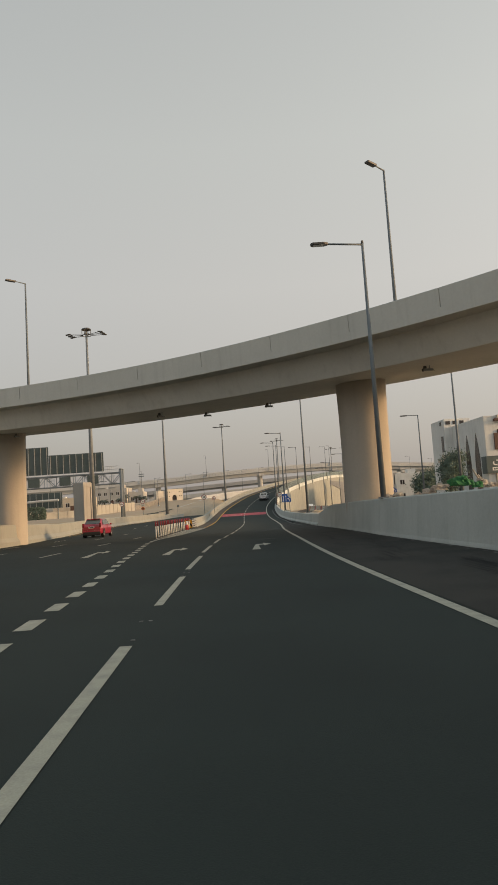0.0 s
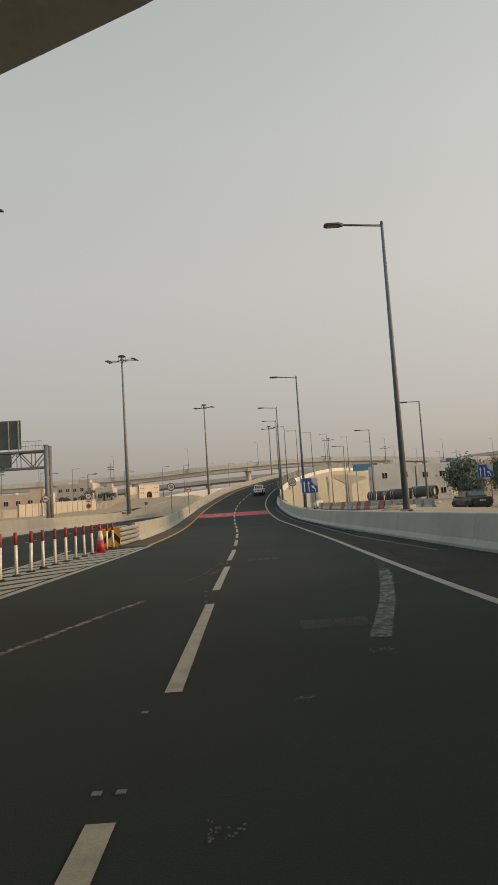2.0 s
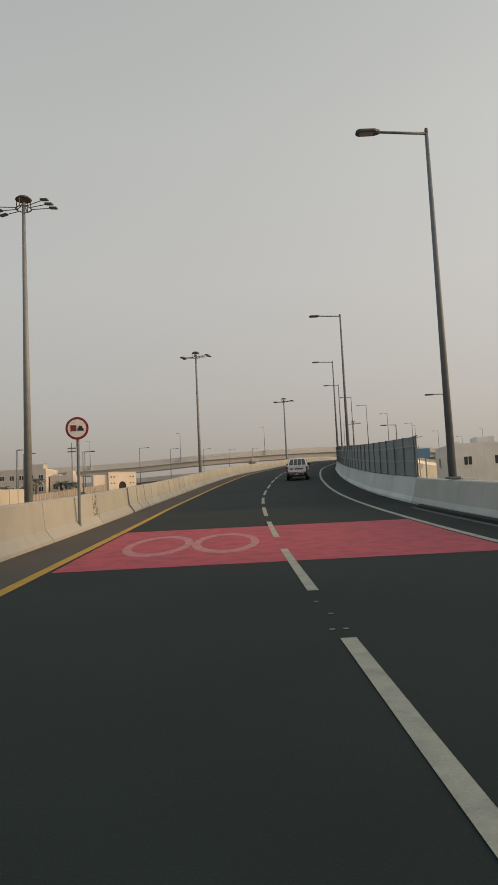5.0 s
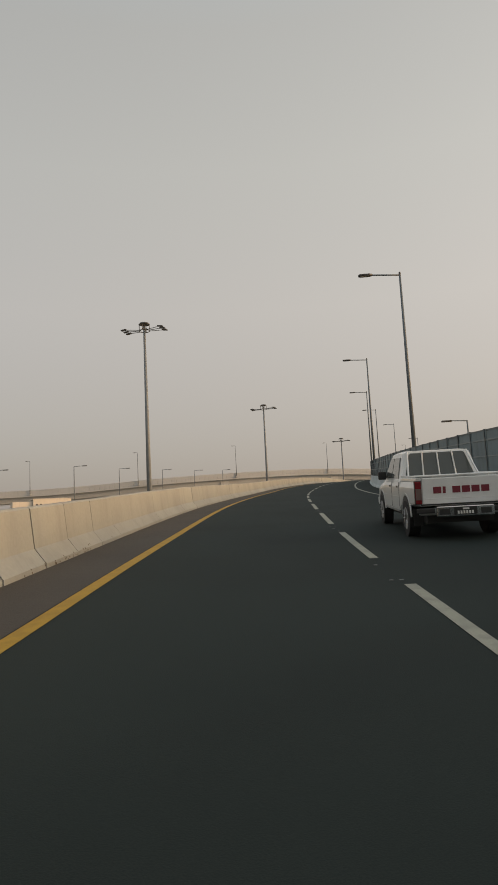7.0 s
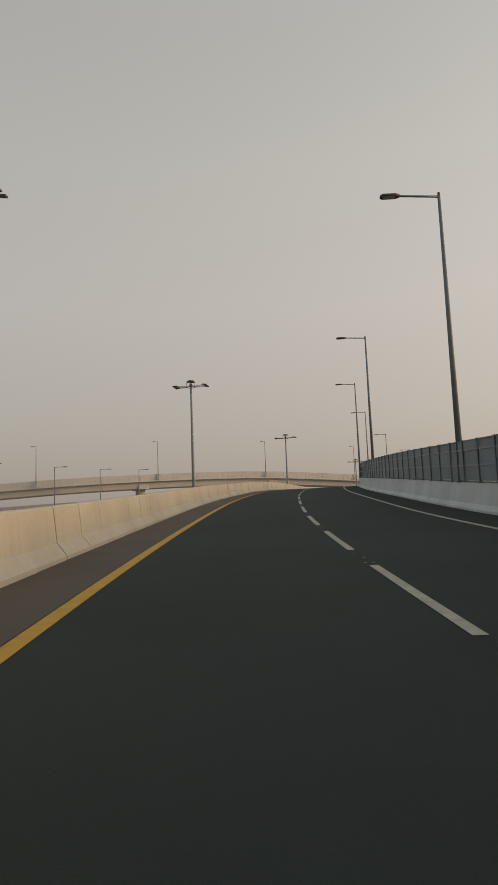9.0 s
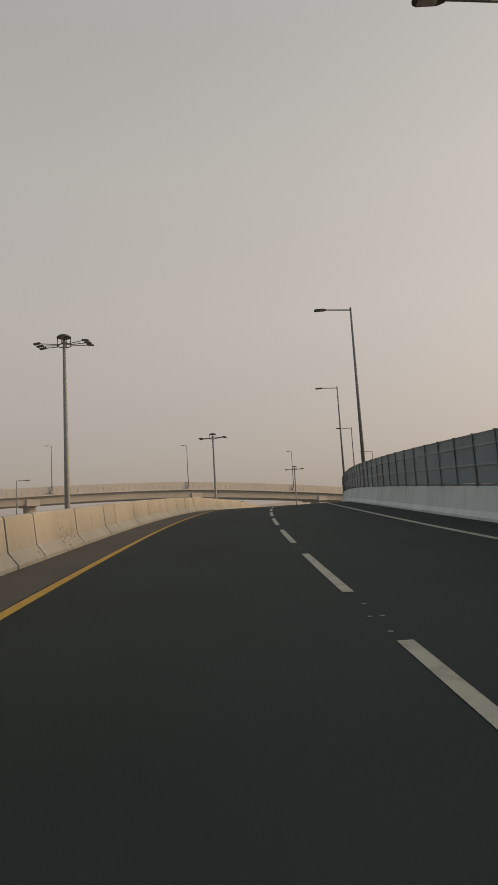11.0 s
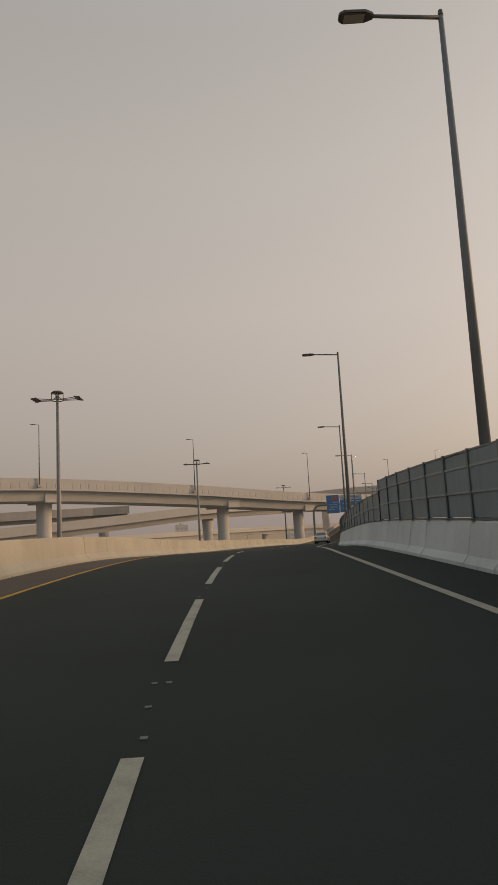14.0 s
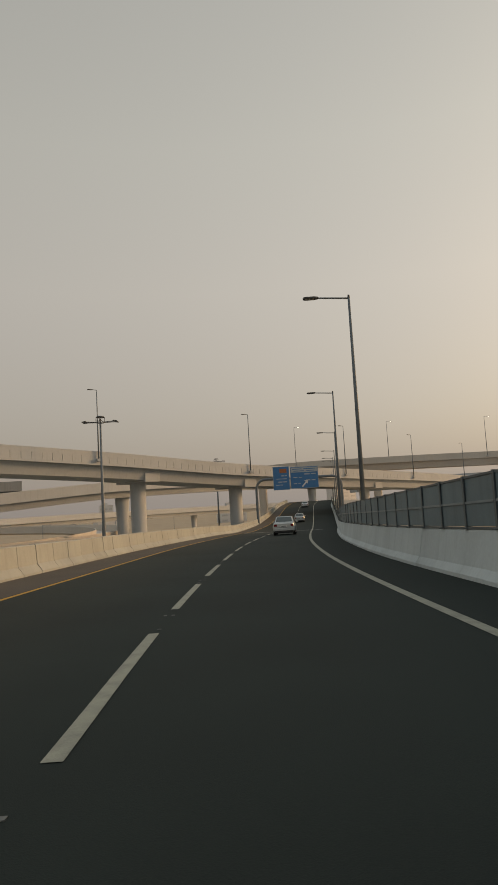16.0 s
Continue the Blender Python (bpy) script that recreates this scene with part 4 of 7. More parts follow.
first_lamp = street_lamp()
LAMPS = [(-8.0, 7.25), (25.6, 6.74), (58.7, 6.05), (86.8, 5.55), (108.3, 5.32), (134.0, 5.35), (157.9, 5.35), (182.9, 5.3), (207.65, 5.3), (231.96, 5.3), (258.4, 5.3), (284.25, 5.45), (309.5, 5.75), (333.0, 6.05), (358.0, 6.85), (384.0, 7.5), (409.0, 8.0), (434.0, 8.3)]
for i, (s, e) in enumerate(LAMPS):
    foot = 1.42 if s < 42 else 0.88
    m = frame_at(s, e, foot, tilt=False)
    if i == 0:
        first_lamp.matrix_world = m
    else:
        copy_thing(first_lamp, m)
    # the plinth that carries the lamp behind the barrier
    if s < 42:
        continue
    pl = tagged(ob_from("lamp_plinth", box(0.12, 0.5, -0.45, 0.45, -foot - 0.6, 0.0, 0.03), CONCRETE), "concrete plinth carrying a street lamp behind the barrier", "plinth", "lamp plinths", "")
    pl.matrix_world = m

# ---- high masts ----


MAST_STEEL = mat("mast_steel", (0.20, 0.225, 0.245), 0.6, metal=0.1, vary=0.1, scale=2, fine=30, bump=0.03)


def high_mast(height):
    ob = thing("high_mast", Matrix(), "tall grey high-mast light with floodlights on a ring", "high mast light", "high masts")
    part("base", rod((0, 0, -1.7), (0, 0, 0.5), 0.6, 0.45, 12), CONCRETE, ob)
    part("pole", rod((0, 0, 0.4), (0, 0, height), 0.34, 0.13, 18), MAST_STEEL, ob, smooth=True)
    ring = bmesh.new()
    for a in range(12):
        a0, a1 = math.tau * a / 12, math.tau * (a + 1) / 12
        for z in (height - 0.55, height + 0.25):
            bm_rod(ring, (0.62 * math.cos(a0), 0.62 * math.sin(a0), z), (0.62 * math.cos(a1), 0.62 * math.sin(a1), z), 0.05, seg=6)
        if a % 3 == 0:
            bm_rod(ring, (0.62 * math.cos(a0), 0.62 * math.sin(a0), height - 0.55), (0.62 * math.cos(a0), 0.62 * math.sin(a0), height + 0.25), 0.04, seg=6)
            bm_rod(ring, (0, 0, height - 0.1), (0.62 * math.cos(a0), 0.62 * math.sin(a0), height - 0.55), 0.04, seg=6)
    part("head_ring", ring, LAMP_GREY, ob)
    part("hood", rod((0, 0, height + 0.22), (0, 0, height + 0.42), 0.66, 0.5, 14), LAMP_GREY, ob)
    for side in (-1, 1):
        for dy in (-0.35, 0.0, 0.35):
            part("cross_arm", rod((0.5 * side, dy, height - 0.5), (2.15 * side, dy * 2.2, height - 0.42), 0.038, seg=6), LAMP_GREY, ob)
            fl = bmesh.new()
            bm_box(fl, -0.32, 0.32, -0.19, 0.19, -0.06, 0.06, 0.025)
            bmesh.ops.transform(fl, matrix=pose(2.25 * side, dy * 2.2, height - 0.42, 0, 8 * side, 0), verts=fl.verts)
            part("floodlight", fl, LAMP_GREY, ob)
    return ob


mast = high_mast(26.0)
MASTS = [(-21.0, 86.3, 0.2), (-18.6, 141.7, 0.3), (-8.2, 200.3, 0.68), (10.8, 254.8, 0.63), (38.8, 312.2, 0.65), (74.8, 364.3, -0.4), (136.8, 441.1, 0.0)]
for i, (x, y, z) in enumerate(MASTS):
    m = pose(x, y, z, 0, 0, -8 - 4 * i)
    if i == 0:
        mast.matrix_world = m
    else:
        copy_thing(mast, m)

# ---- far flyovers ----


def line_spot(points):
    """A place on a smooth line through (x, y, z) points, e metres to its right; returns the function and the length."""
    pts = [Vector(p) for p in points]
    fine = []
    for i in range(len(pts) - 1):
        p = [pts[min(max(i + k, 0), len(pts) - 1)] for k in (-1, 0, 1, 2)]
        m0, m1 = (p[2] - p[0]) / 2, (p[3] - p[1]) / 2
        for j in range(12):
            f = j / 12
            fine.append((2 * f**3 - 3 * f**2 + 1) * p[1] + (f**3 - 2 * f**2 + f) * m0 + (3 * f**2 - 2 * f**3) * p[2] + (f**3 - f**2) * m1)
    fine.append(pts[-1])
    run = [0.0]
    for a, b in zip(fine, fine[1:]):
        run.append(run[-1] + (b - a).length)

    def place(s, e, dz=0.0):
        i = 0
        while i < len(run) - 2 and run[i + 1] < s:
            i += 1
        f = (s - run[i]) / (run[i + 1] - run[i])
        p = fine[i].lerp(fine[i + 1], f)
        d = fine[min(i + 2, len(fine) - 1)] - fine[max(i - 1, 0)]
        d.z = 0
        d.normalize()
        return Vector((p.x + d.y * e, p.y - d.x * e, p.z + dz))

    return place, run[-1]


JOINT_GREY = mat("joint_grey", (0.22, 0.22, 0.22), 0.9, vary=0.1, bump=0.0)


def piers_at(pair):
    return pair[0]


def flyover(name, points, width, piers, label, panels=0.0, deep=1.75, foot=-1.0, pier_r=1.1, flare=0.28):
    """A far viaduct; its points run along the top of the near parapet, and the width lies to the left of that line."""
    place, length = line_spot(points)
    ob = thing(name, Matrix(), label, "flyover", kind="structure")
    part("girder", sweep(0, length, [(-0.9, -2.1), (-1.5, -2.15 - deep), (-width + 1.5, -2.15 - deep), (-width + 0.9, -2.1)], 6.0, place), CONCRETE_HAZE, ob)
    part("deck", sweep(0, length, [(0.05, -2.12), (0.05, -1.75), (-width - 0.05, -1.75), (-width - 0.05, -2.12)], 6.0, place), CONCRETE_HAZE, ob)
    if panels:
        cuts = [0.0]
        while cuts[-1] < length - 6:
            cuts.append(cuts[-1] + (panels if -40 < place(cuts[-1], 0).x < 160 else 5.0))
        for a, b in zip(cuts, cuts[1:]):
            part("parapet_panel", sweep(a + 0.028, b - 0.028, [(0.0, -1.95), (0.0, -0.75), (-0.25, -0.75), (-0.25, -1.74)], 6.0, place), CONCRETE_HAZE, ob)
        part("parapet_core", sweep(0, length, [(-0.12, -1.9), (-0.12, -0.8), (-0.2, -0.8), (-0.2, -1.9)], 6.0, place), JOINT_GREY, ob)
        part("parapet_rail", sweep(0, length, [(-0.02, -0.76), (-0.02, 0.0), (-0.22, 0.0), (-0.22, -0.76)], 6.0, place), CONCRETE_HAZE, ob)
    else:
        part("parapet", sweep(0, length, [(0.0, -1.95), (0.0, 0.0), (-0.25, 0.0), (-0.25, -1.74)], 6.0, place), CONCRETE_HAZE, ob)
    part("parapet_far", sweep(0, length, [(-width + 0.25, -1.74), (-width + 0.25, -0.1), (-width, -0.1), (-width, -1.95)], 6.0, place), CONCRETE_HAZE, ob)
    for s in piers:
        if isinstance(s, tuple):
            s = min(range(int(length)), key=lambda q: abs(place(q, -width / 2).x - piers_at(s)))
        c = place(s, -width / 2, -2.15 - deep)
        d = place(s + 1, -width / 2) - place(s - 1, -width / 2)
        part("pier", pier("pier", c.x, c.y, foot, c.z + 0.05, pier_r * 1.25, pier_r, math.degrees(math.atan2(d.y, d.x)), flare), CONCRETE_HAZE, ob)
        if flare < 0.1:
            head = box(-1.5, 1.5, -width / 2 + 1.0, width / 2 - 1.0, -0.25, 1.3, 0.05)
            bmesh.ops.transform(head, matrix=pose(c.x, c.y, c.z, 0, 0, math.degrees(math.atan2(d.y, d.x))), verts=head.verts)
            part("crosshead", head, CONCRETE_HAZE, ob)
    return ob, place, length


MAIN_TOP = [(-420, 245, 14.0), (-300, 290, 15.5), (-200, 318, 16.5), (-130, 333, 17.3), (-70, 342, 18.0), (-42, 345, 18.9), (-8, 348.4, 20.9), (38, 359.5, 22.4), (75, 368.5, 21.3), (107, 376.1, 19.5), (140, 384, 18.7), (185, 397, 17.6), (240, 418, 16.0), (300, 446, 14.0)]
main_fly, main_place, main_len = flyover("flyover_main", MAIN_TOP, 10.5, [(-330, 0), (-290, 0), (-250, 0), (-210, 0), (-170, 0), (-130, 0), (-92, 0), (-50, 0), (4.5, 0), (45.8, 0), (85.2, 0), (107.5, 0), (150, 0), (190, 0)], "long concrete flyover in a haze-pale colour with panelled parapet", panels=1.6, flare=0.03)
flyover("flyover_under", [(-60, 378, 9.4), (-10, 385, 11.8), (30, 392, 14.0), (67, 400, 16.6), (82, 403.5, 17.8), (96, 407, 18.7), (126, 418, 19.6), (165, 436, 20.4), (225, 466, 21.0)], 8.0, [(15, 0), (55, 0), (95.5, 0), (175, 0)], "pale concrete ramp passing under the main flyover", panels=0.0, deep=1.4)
# lighter, warmer concrete: makes up in colour for faces lying in shade
CONCRETE_LIFTED = mat("concrete_lifted", (0.60, 0.55, 0.49), 0.9, vary=0.05, scale=0.1, fine=3, bump=0.0, streak=0.1)
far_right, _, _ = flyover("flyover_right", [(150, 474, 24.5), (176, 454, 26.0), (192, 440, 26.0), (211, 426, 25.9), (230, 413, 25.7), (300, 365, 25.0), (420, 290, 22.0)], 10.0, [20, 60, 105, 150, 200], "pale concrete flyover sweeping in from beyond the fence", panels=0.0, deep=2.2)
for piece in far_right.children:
    piece.data.materials[0] = CONCRETE_LIFTED
flyover("flyover_low_right", [(172, 419, 17.3), (192, 411, 17.8), (215, 400, 18.2), (270, 368, 18.0), (360, 300, 16.0)], 9.0, [25, 75, 125, 175], "lower pale concrete ramp beneath the far flyover", panels=0.0, deep=1.0)
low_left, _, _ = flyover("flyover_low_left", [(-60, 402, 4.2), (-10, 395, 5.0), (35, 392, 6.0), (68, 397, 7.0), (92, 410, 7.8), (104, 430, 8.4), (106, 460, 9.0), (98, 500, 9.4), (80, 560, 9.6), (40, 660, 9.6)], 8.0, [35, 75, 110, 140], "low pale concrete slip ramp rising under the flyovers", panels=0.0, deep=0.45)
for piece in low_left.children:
    piece.data.materials[0] = CONCRETE_LIFTED
arm, _, _ = flyover("flyover_arm", [(-90, 386, 12.5), (-40, 394, 15.2), (0, 402, 17.2), (40, 411, 18.8), (65.5, 417.2, 19.65)], 8.0, [30, 75, 120], "flyover arm in painted grey shade running towards its dark end", panels=0.0, deep=0.9)
# blue-grey concrete: the arm's shaded side is put into its colour
CONCRETE_SHADE = mat("concrete_shade", (0.27, 0.295, 0.32), 0.9, vary=0.08, scale=0.2, fine=3, bump=0.0, streak=0.15)
for piece in arm.children:
    if not piece.name.startswith("pier"):
        piece.data.materials[0] = CONCRETE_SHADE
# darker still: the shade on the arm's end is painted as colour
CONCRETE_DEEP_SHADE = mat("concrete_deep_shade", (0.17, 0.198, 0.225), 0.9, vary=0.08, scale=0.2, fine=3, bump=0.0, streak=0.15)
stub, _, _ = flyover("flyover_stub", [(65.53, 417.21, 19.65), (70, 418.35, 19.8), (76, 419.8, 20.0)], 8.0, [5], "flyover arm in painted dark shade that ends in the air", panels=0.0, deep=1.3)
for piece in stub.children:
    if not piece.name.startswith("pier"):
        piece.data.materials[0] = CONCRETE_DEEP_SHADE
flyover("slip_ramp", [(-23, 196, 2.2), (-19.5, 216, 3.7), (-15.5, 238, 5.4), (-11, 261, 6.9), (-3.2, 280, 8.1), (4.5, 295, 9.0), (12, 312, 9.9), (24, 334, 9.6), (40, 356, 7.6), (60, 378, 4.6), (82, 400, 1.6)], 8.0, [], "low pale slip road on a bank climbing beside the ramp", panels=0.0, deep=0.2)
flyover("flyover_distant", [(-120, 470, 9.0), (0, 480, 10.5), (110, 520, 12.5), (240, 560, 13.0), (420, 560, 11.0)], 11.0, [60, 120, 180, 250, 320, 400], "distant low viaduct with haze in its concrete colour", panels=0.0, deep=1.6)


def tall_lamp(height, arm, group, label):
    ob = thing("road_lamp", Matrix(), label, "street lamp", group)
    part("pole", rod((0, 0, 0), (0, 0, height), 0.12, 0.06, 10), STEEL, ob, smooth=True)
    part("arm", rod((0, 0, height - 0.03), (-arm, 0, height + 0.02), 0.045, 0.04, 8), STEEL, ob)
    part("lamp_head", box(-arm - 0.75, -arm + 0.05, -0.15, 0.15, height - 0.06, height + 0.06, 0.02), LAMP_GREY, ob)
    part("foot", box(-0.35, 0.35, -0.35, 0.35, -0.4, 0.03, 0.03), CONCRETE_HAZE, ob)
    return ob


fly_lamp = tall_lamp(10.7, 0.7, "lamps on the flyovers", "grey steel lamp standing at a flyover parapet")
first = True
for x in (-330, -288, -246, -204, -165, -128, -92, -58, -24, 9.8, 43.7, 75.9, 107.4, 137, 166, 197):
    s = min(range(int(main_len)), key=lambda q: abs(main_place(q, 0.25).x - x))
    p = main_place(s, 0.25, -1.2)
    d = main_place(s + 1, 0) - main_place(s - 1, 0)
    m = pose(p.x, p.y, p.z, 0, 0, math.degrees(math.atan2(d.y, d.x)) - 10)
    if first:
        fly_lamp.matrix_world = m
        first = False
    else:
        copy_thing(fly_lamp, m)
for x, y, z in ((250, 398, 24.2), (310, 356, 23.5)):
    copy_thing(fly_lamp, pose(x, y, z, 0, 0, 150) @ Matrix.Translation((0, 0, -0.2)))
# three that are already burning
LAMP_ON = bpy.data.materials.new("lamp_burning")
LAMP_ON.use_nodes = True
LAMP_ON.node_tree.nodes["Principled BSDF"].inputs["Emission Color"].default_value = (1.0, 0.93, 0.8, 1)
LAMP_ON.node_tree.nodes["Principled BSDF"].inputs["Emission Strength"].default_value = 3.0
lit_lamp = tall_lamp(13.2, 1.0, "burning lamps on the far flyover", "grey steel lamp with a burning head on the far flyover")
part("lens", box(-1.6, -1.25, -0.12, 0.12, 13.05, 13.14, 0.02), LAMP_ON, lit_lamp, "burning lamp lens")
lit_lamp.matrix_world = pose(175.7, 454.3, 25.0, 0, 0, 145)
copy_thing(lit_lamp, pose(200.1, 434.3, 24.8, 0, 0, 145))
copy_thing(lit_lamp, pose(226.8, 415.3, 24.4, 0, 0, 145))

# lamps on the overpass
over_lamp = tall_lamp(11.7, 0.9, "lamps on the overpass", "grey steel lamp with a short arm on the overpass")
over_lamp.matrix_world = pose(9.15, 37.6, 9.2, 0, 0, 42)
copy_thing(over_lamp, pose(-17.7, 52.6, 9.2, 0, 0, 42))
copy_thing(over_lamp, pose(33.5, 17.0, 9.2, 0, 0, 0))

# lamps of the side road and of the ground-level roads
side_lamp = tall_lamp(10.8, 1.3, "lamps along the side road", "grey steel street lamp along the side road")
side_lamp.matrix_world = pose(17.1, 53.4, 0.5, 0, 0, 0)
for x, y in ((20.2, 77.0), (18.0, 101.3), (17.8, 126.0), (18.2, 151.0), (19.4, 176.0), (27.0, 201.0), (62.0, 285.0), (92.0, 300.0)):
    copy_thing(side_lamp, pose(x, y, -0.5 if y > 90 else 0.0, 0, 0, -4))
ground_lamp = tall_lamp(10.0, 1.5, "lamps along the ground roads", "grey steel street lamp beside the ground-level road")
ground_lamp.matrix_world = pose(-23.8, 237.6, 4.4, 0, 0, 172)
for x, y, z in ((-19.2, 261.4, 6.0), (-11.5, 280.6, 7.2), (-4.1, 293.1, 7.8), (3.8, 314.0, 9.5)):
    copy_thing(ground_lamp, pose(x, y, z, 0, 0, 172))
for x, y in ((-52.0, 240.0), (-62.0, 290.0), (-80.0, 225.0), (50.0, 352.0), (64.0, 440.0), (88.0, 450.0), (112.0, 460.0), (126.0, 470.0), (150.0, 500.0)):
    copy_thing(ground_lamp, pose(x, y, ground_height(x, y) + 0.3, 0, 0, 172))

verge_lamp = tall_lamp(8.3, 1.5, "lamps along the boundary wall", "grey steel street lamp beside the cream boundary wall")
verge_lamp.matrix_world = pose(-40.0, 167.0, ground_height(-40, 167) + 0.2, 0, 0, 172)
for x, y in ((-41.6, 178.0), (-36.3, 192.0), (-39.4, 205.0), (-30.4, 211.0), (-33.5, 226.0)):
    copy_thing(verge_lamp, pose(x, y, ground_height(x, y) + 0.25, 0, 0, 172))

# tall plain poles with cross boxes, far off
for x, y, h in ((-41.8, 248.6, 12.0), (-74.0, 240.0, 12.0), (46.0, 260.0, 14.0)):
    ob = thing("utility_pole", pose(x, y, ground_height(x, y) + 0.1), "slim grey utility pole with crossbars near its top", "utility pole", "utility poles")
    part("pole", rod((0, 0, -0.2), (0, 0, h), 0.14, 0.09, 10), STEEL, ob)
    part("crossbar", box(-1.0, 1.0, -0.06, 0.06, h - 1.5, h - 1.2), STEEL, ob)
    part("crossbar", box(-1.0, 1.0, -0.06, 0.06, h - 2.3, h - 2.0), STEEL, ob)

# ---- big sign gantry seen from behind ----


def gantry():
    ob = thing("sign_gantry", pose(-21.0, 106.0, 1.0), "grey steel truss gantry carrying road signs seen from behind", "sign gantry")
    for y in (-0.65, 0.65):
        part("column", rod((0, y, -1.7), (0, y, 7.6), 0.23, seg=16), STEEL, ob, smooth=True)
        part("column_cap", rod((0, y, 7.6), (0, y, 7.72), 0.26, seg=16), STEEL, ob)
        part("column", rod((-34, y, -1.7), (-34, y, 7.6), 0.23, seg=16), STEEL, ob, smooth=True)
    for i in range(6):
        z = 0.6 + i * 1.0
        part("column_brace", rod((0, -0.65, z), (0, 0.65, z + 0.95) if i % 2 else (0, 0.65, z - 0.4), 0.05, seg=8), STEEL, ob)
    for y in (-0.65, 0.65):
        for z in (5.35, 7.1):
            part("chord", box(-34.0, 0.0, y - 0.09, y + 0.09, z - 0.09, z + 0.09), STEEL, ob)
        n = 22
        for i in range(n):
            xa, xb = -34.0 * i / n, -34.0 * (i + 1) / n
            za, zb = (5.35, 7.1) if i % 2 else (7.1, 5.35)
            part("diagonal", rod((xa, y, za), (xb, y, zb), 0.055, seg=6), STEEL, ob)
            part("upright", rod((xb, y, 5.35), (xb, y, 7.1), 0.05, seg=6), STEEL, ob)
    part("walkway", box(-34.0, -0.2, -0.6, 0.6, 7.16, 7.22), STEEL, ob)
    for x in (-4.5, -9.0, -14.0, -20.0):
        part("control_box", box(x - 0.9, x + 0.9, -0.9, -0.7, 5.5, 6.9, 0.03), SIGN_BACK, ob)
    for x0, x1, z0, z1 in ((-11.95, -3.0, 7.55, 10.7), (-19.6, -12.0, 7.55, 12.1), (-32.0, -20.5, 7.55, 11.2)):
        brd = part("sign_board", box(x0, x1, 0.62, 0.70, z0, z1, 0.02), SIGN_BACK, ob, "dark back of a large road sign")
        n = max(2, int((x1 - x0) / 1.0))
        for i in range(n + 1):
            x = x0 + 0.25 + (x1 - x0 - 0.5) * i / n
            part("stiffener", box(x - 0.045, x + 0.045, 0.50, 0.62, 7.2, z1 - 0.1), STEEL_LIGHT, brd)
    for i in range(8):
        part("guard_rail_post", rod((-0.4 - i * 0.35, -0.6, 7.2), (-0.4 - i * 0.35, -0.6, 8.2), 0.025, seg=6), STEEL_LIGHT, ob)
    for z in (7.7, 8.2):
        part("guard_rail", rod((-0.4, -0.6, z), (-2.9, -0.6, z), 0.025, seg=6), STEEL_LIGHT, ob)
    return ob


gantry()

# a second sign from behind, a pale bent frame and a clipped hedge before it
base = ground_height(-46.5, 145.0)
ob = thing("far_sign", pose(-46.5, 145.0, base, 0, 0, -4), "dark back of a distant road sign on two posts", "road sign")
part("board", box(-4.5, 4.5, -0.1, 0.1, 2.6, 6.0, 0.03), SIGN_BACK, ob)
for x in (-3.4, 3.4):
    part("post", rod((x, 0.2, -0.3), (x, 0.2, 5.8), 0.13, seg=10), STEEL, ob)
for i in range(7):
    part("stiffener", box(-4.2 + i * 1.4 - 0.05, -4.2 + i * 1.4 + 0.05, -0.18, -0.1, 2.6, 6.0), STEEL_LIGHT, ob)
ob = thing("bent_frame", pose(-46.5, 142.8, base), "pale steel tube frame bent over in front of the sign back", "steel frame")
tube = bmesh.new()
bend = [(-9.0, -0.3), (-8.9, 1.2), (-8.2, 2.6), (-7.0, 3.5), (-5.4, 3.95), (-3.0, 4.1), (0.0, 4.2), (4.2, 4.3)]
rings = []
for i, (x, z) in enumerate(bend):
    (xa, za), (xb, zb) = bend[max(i - 1, 0)], bend[min(i + 1, len(bend) - 1)]
    d = Vector((xb - xa, 0, zb - za)).normalized()
    rings.append([tube.verts.new(Vector((x, 0, z)) + 0.26 * (math.cos(math.tau * k / 10) * Vector((-d.z, 0, d.x)) + math.sin(math.tau * k / 10) * Vector((0, 1, 0)))) for k in range(10)])
for ra, rb in zip(rings, rings[1:]):
    for k in range(10):
        tube.faces.new((ra[k], ra[(k + 1) % 10], rb[(k + 1) % 10], rb[k]))
tube.faces.new(rings[0])
tube.faces.new(rings[-1][::-1])
part("tube", tube, SIGN_PALE_GREY, ob)
part("leg", rod((4.0, 0, -0.3), (4.0, 0, 4.2), 0.1, seg=8), STEEL, ob)

# concrete tower beside the mast
CONCRETE_TOWER = mat("concrete_tower_grey", (0.35, 0.335, 0.31), 0.85, vary=0.08, scale=0.5, fine=9, bump=0.12, streak=0.15)
ob = thing("concrete_tower", pose(-20.5, 79.0, -0.6, 0, 0, -26), "square pale concrete box tower with a recessed face", "concrete tower")
part("body", box(-0.75, 0.75, -0.75, 0.75, -0.9, 5.95, 0.05), CONCRETE_TOWER, ob)
part("side_rib", box(0.75, 0.85, -0.75, -0.55, 0, 5.5, 0.01), CONCRETE_TOWER, ob)
part("side_rib", box(0.75, 0.85, 0.55, 0.75, 0, 5.5, 0.01), CONCRETE_TOWER, ob)
part("lintel", box(0.75, 0.85, -0.75, 0.75, 5.5, 5.95, 0.01), CONCRETE_TOWER, ob)
part("cap", box(-0.7, 0.8, -0.7, 0.7, 5.95, 6.05, 0.02), CONCRETE_TOWER, ob)

# ---- signs by the ramp ----


def disc(r, y0, y1, seg=36):
    bm = bmesh.new()
    bmesh.ops.create_cone(bm, cap_ends=True, segments=seg, radius1=r, radius2=r, depth=abs(y1 - y0), matrix=Matrix.Translation((0, (y0 + y1) / 2, 0)) @ Matrix.Rotation(radians(90), 4, "X"))
    return bm


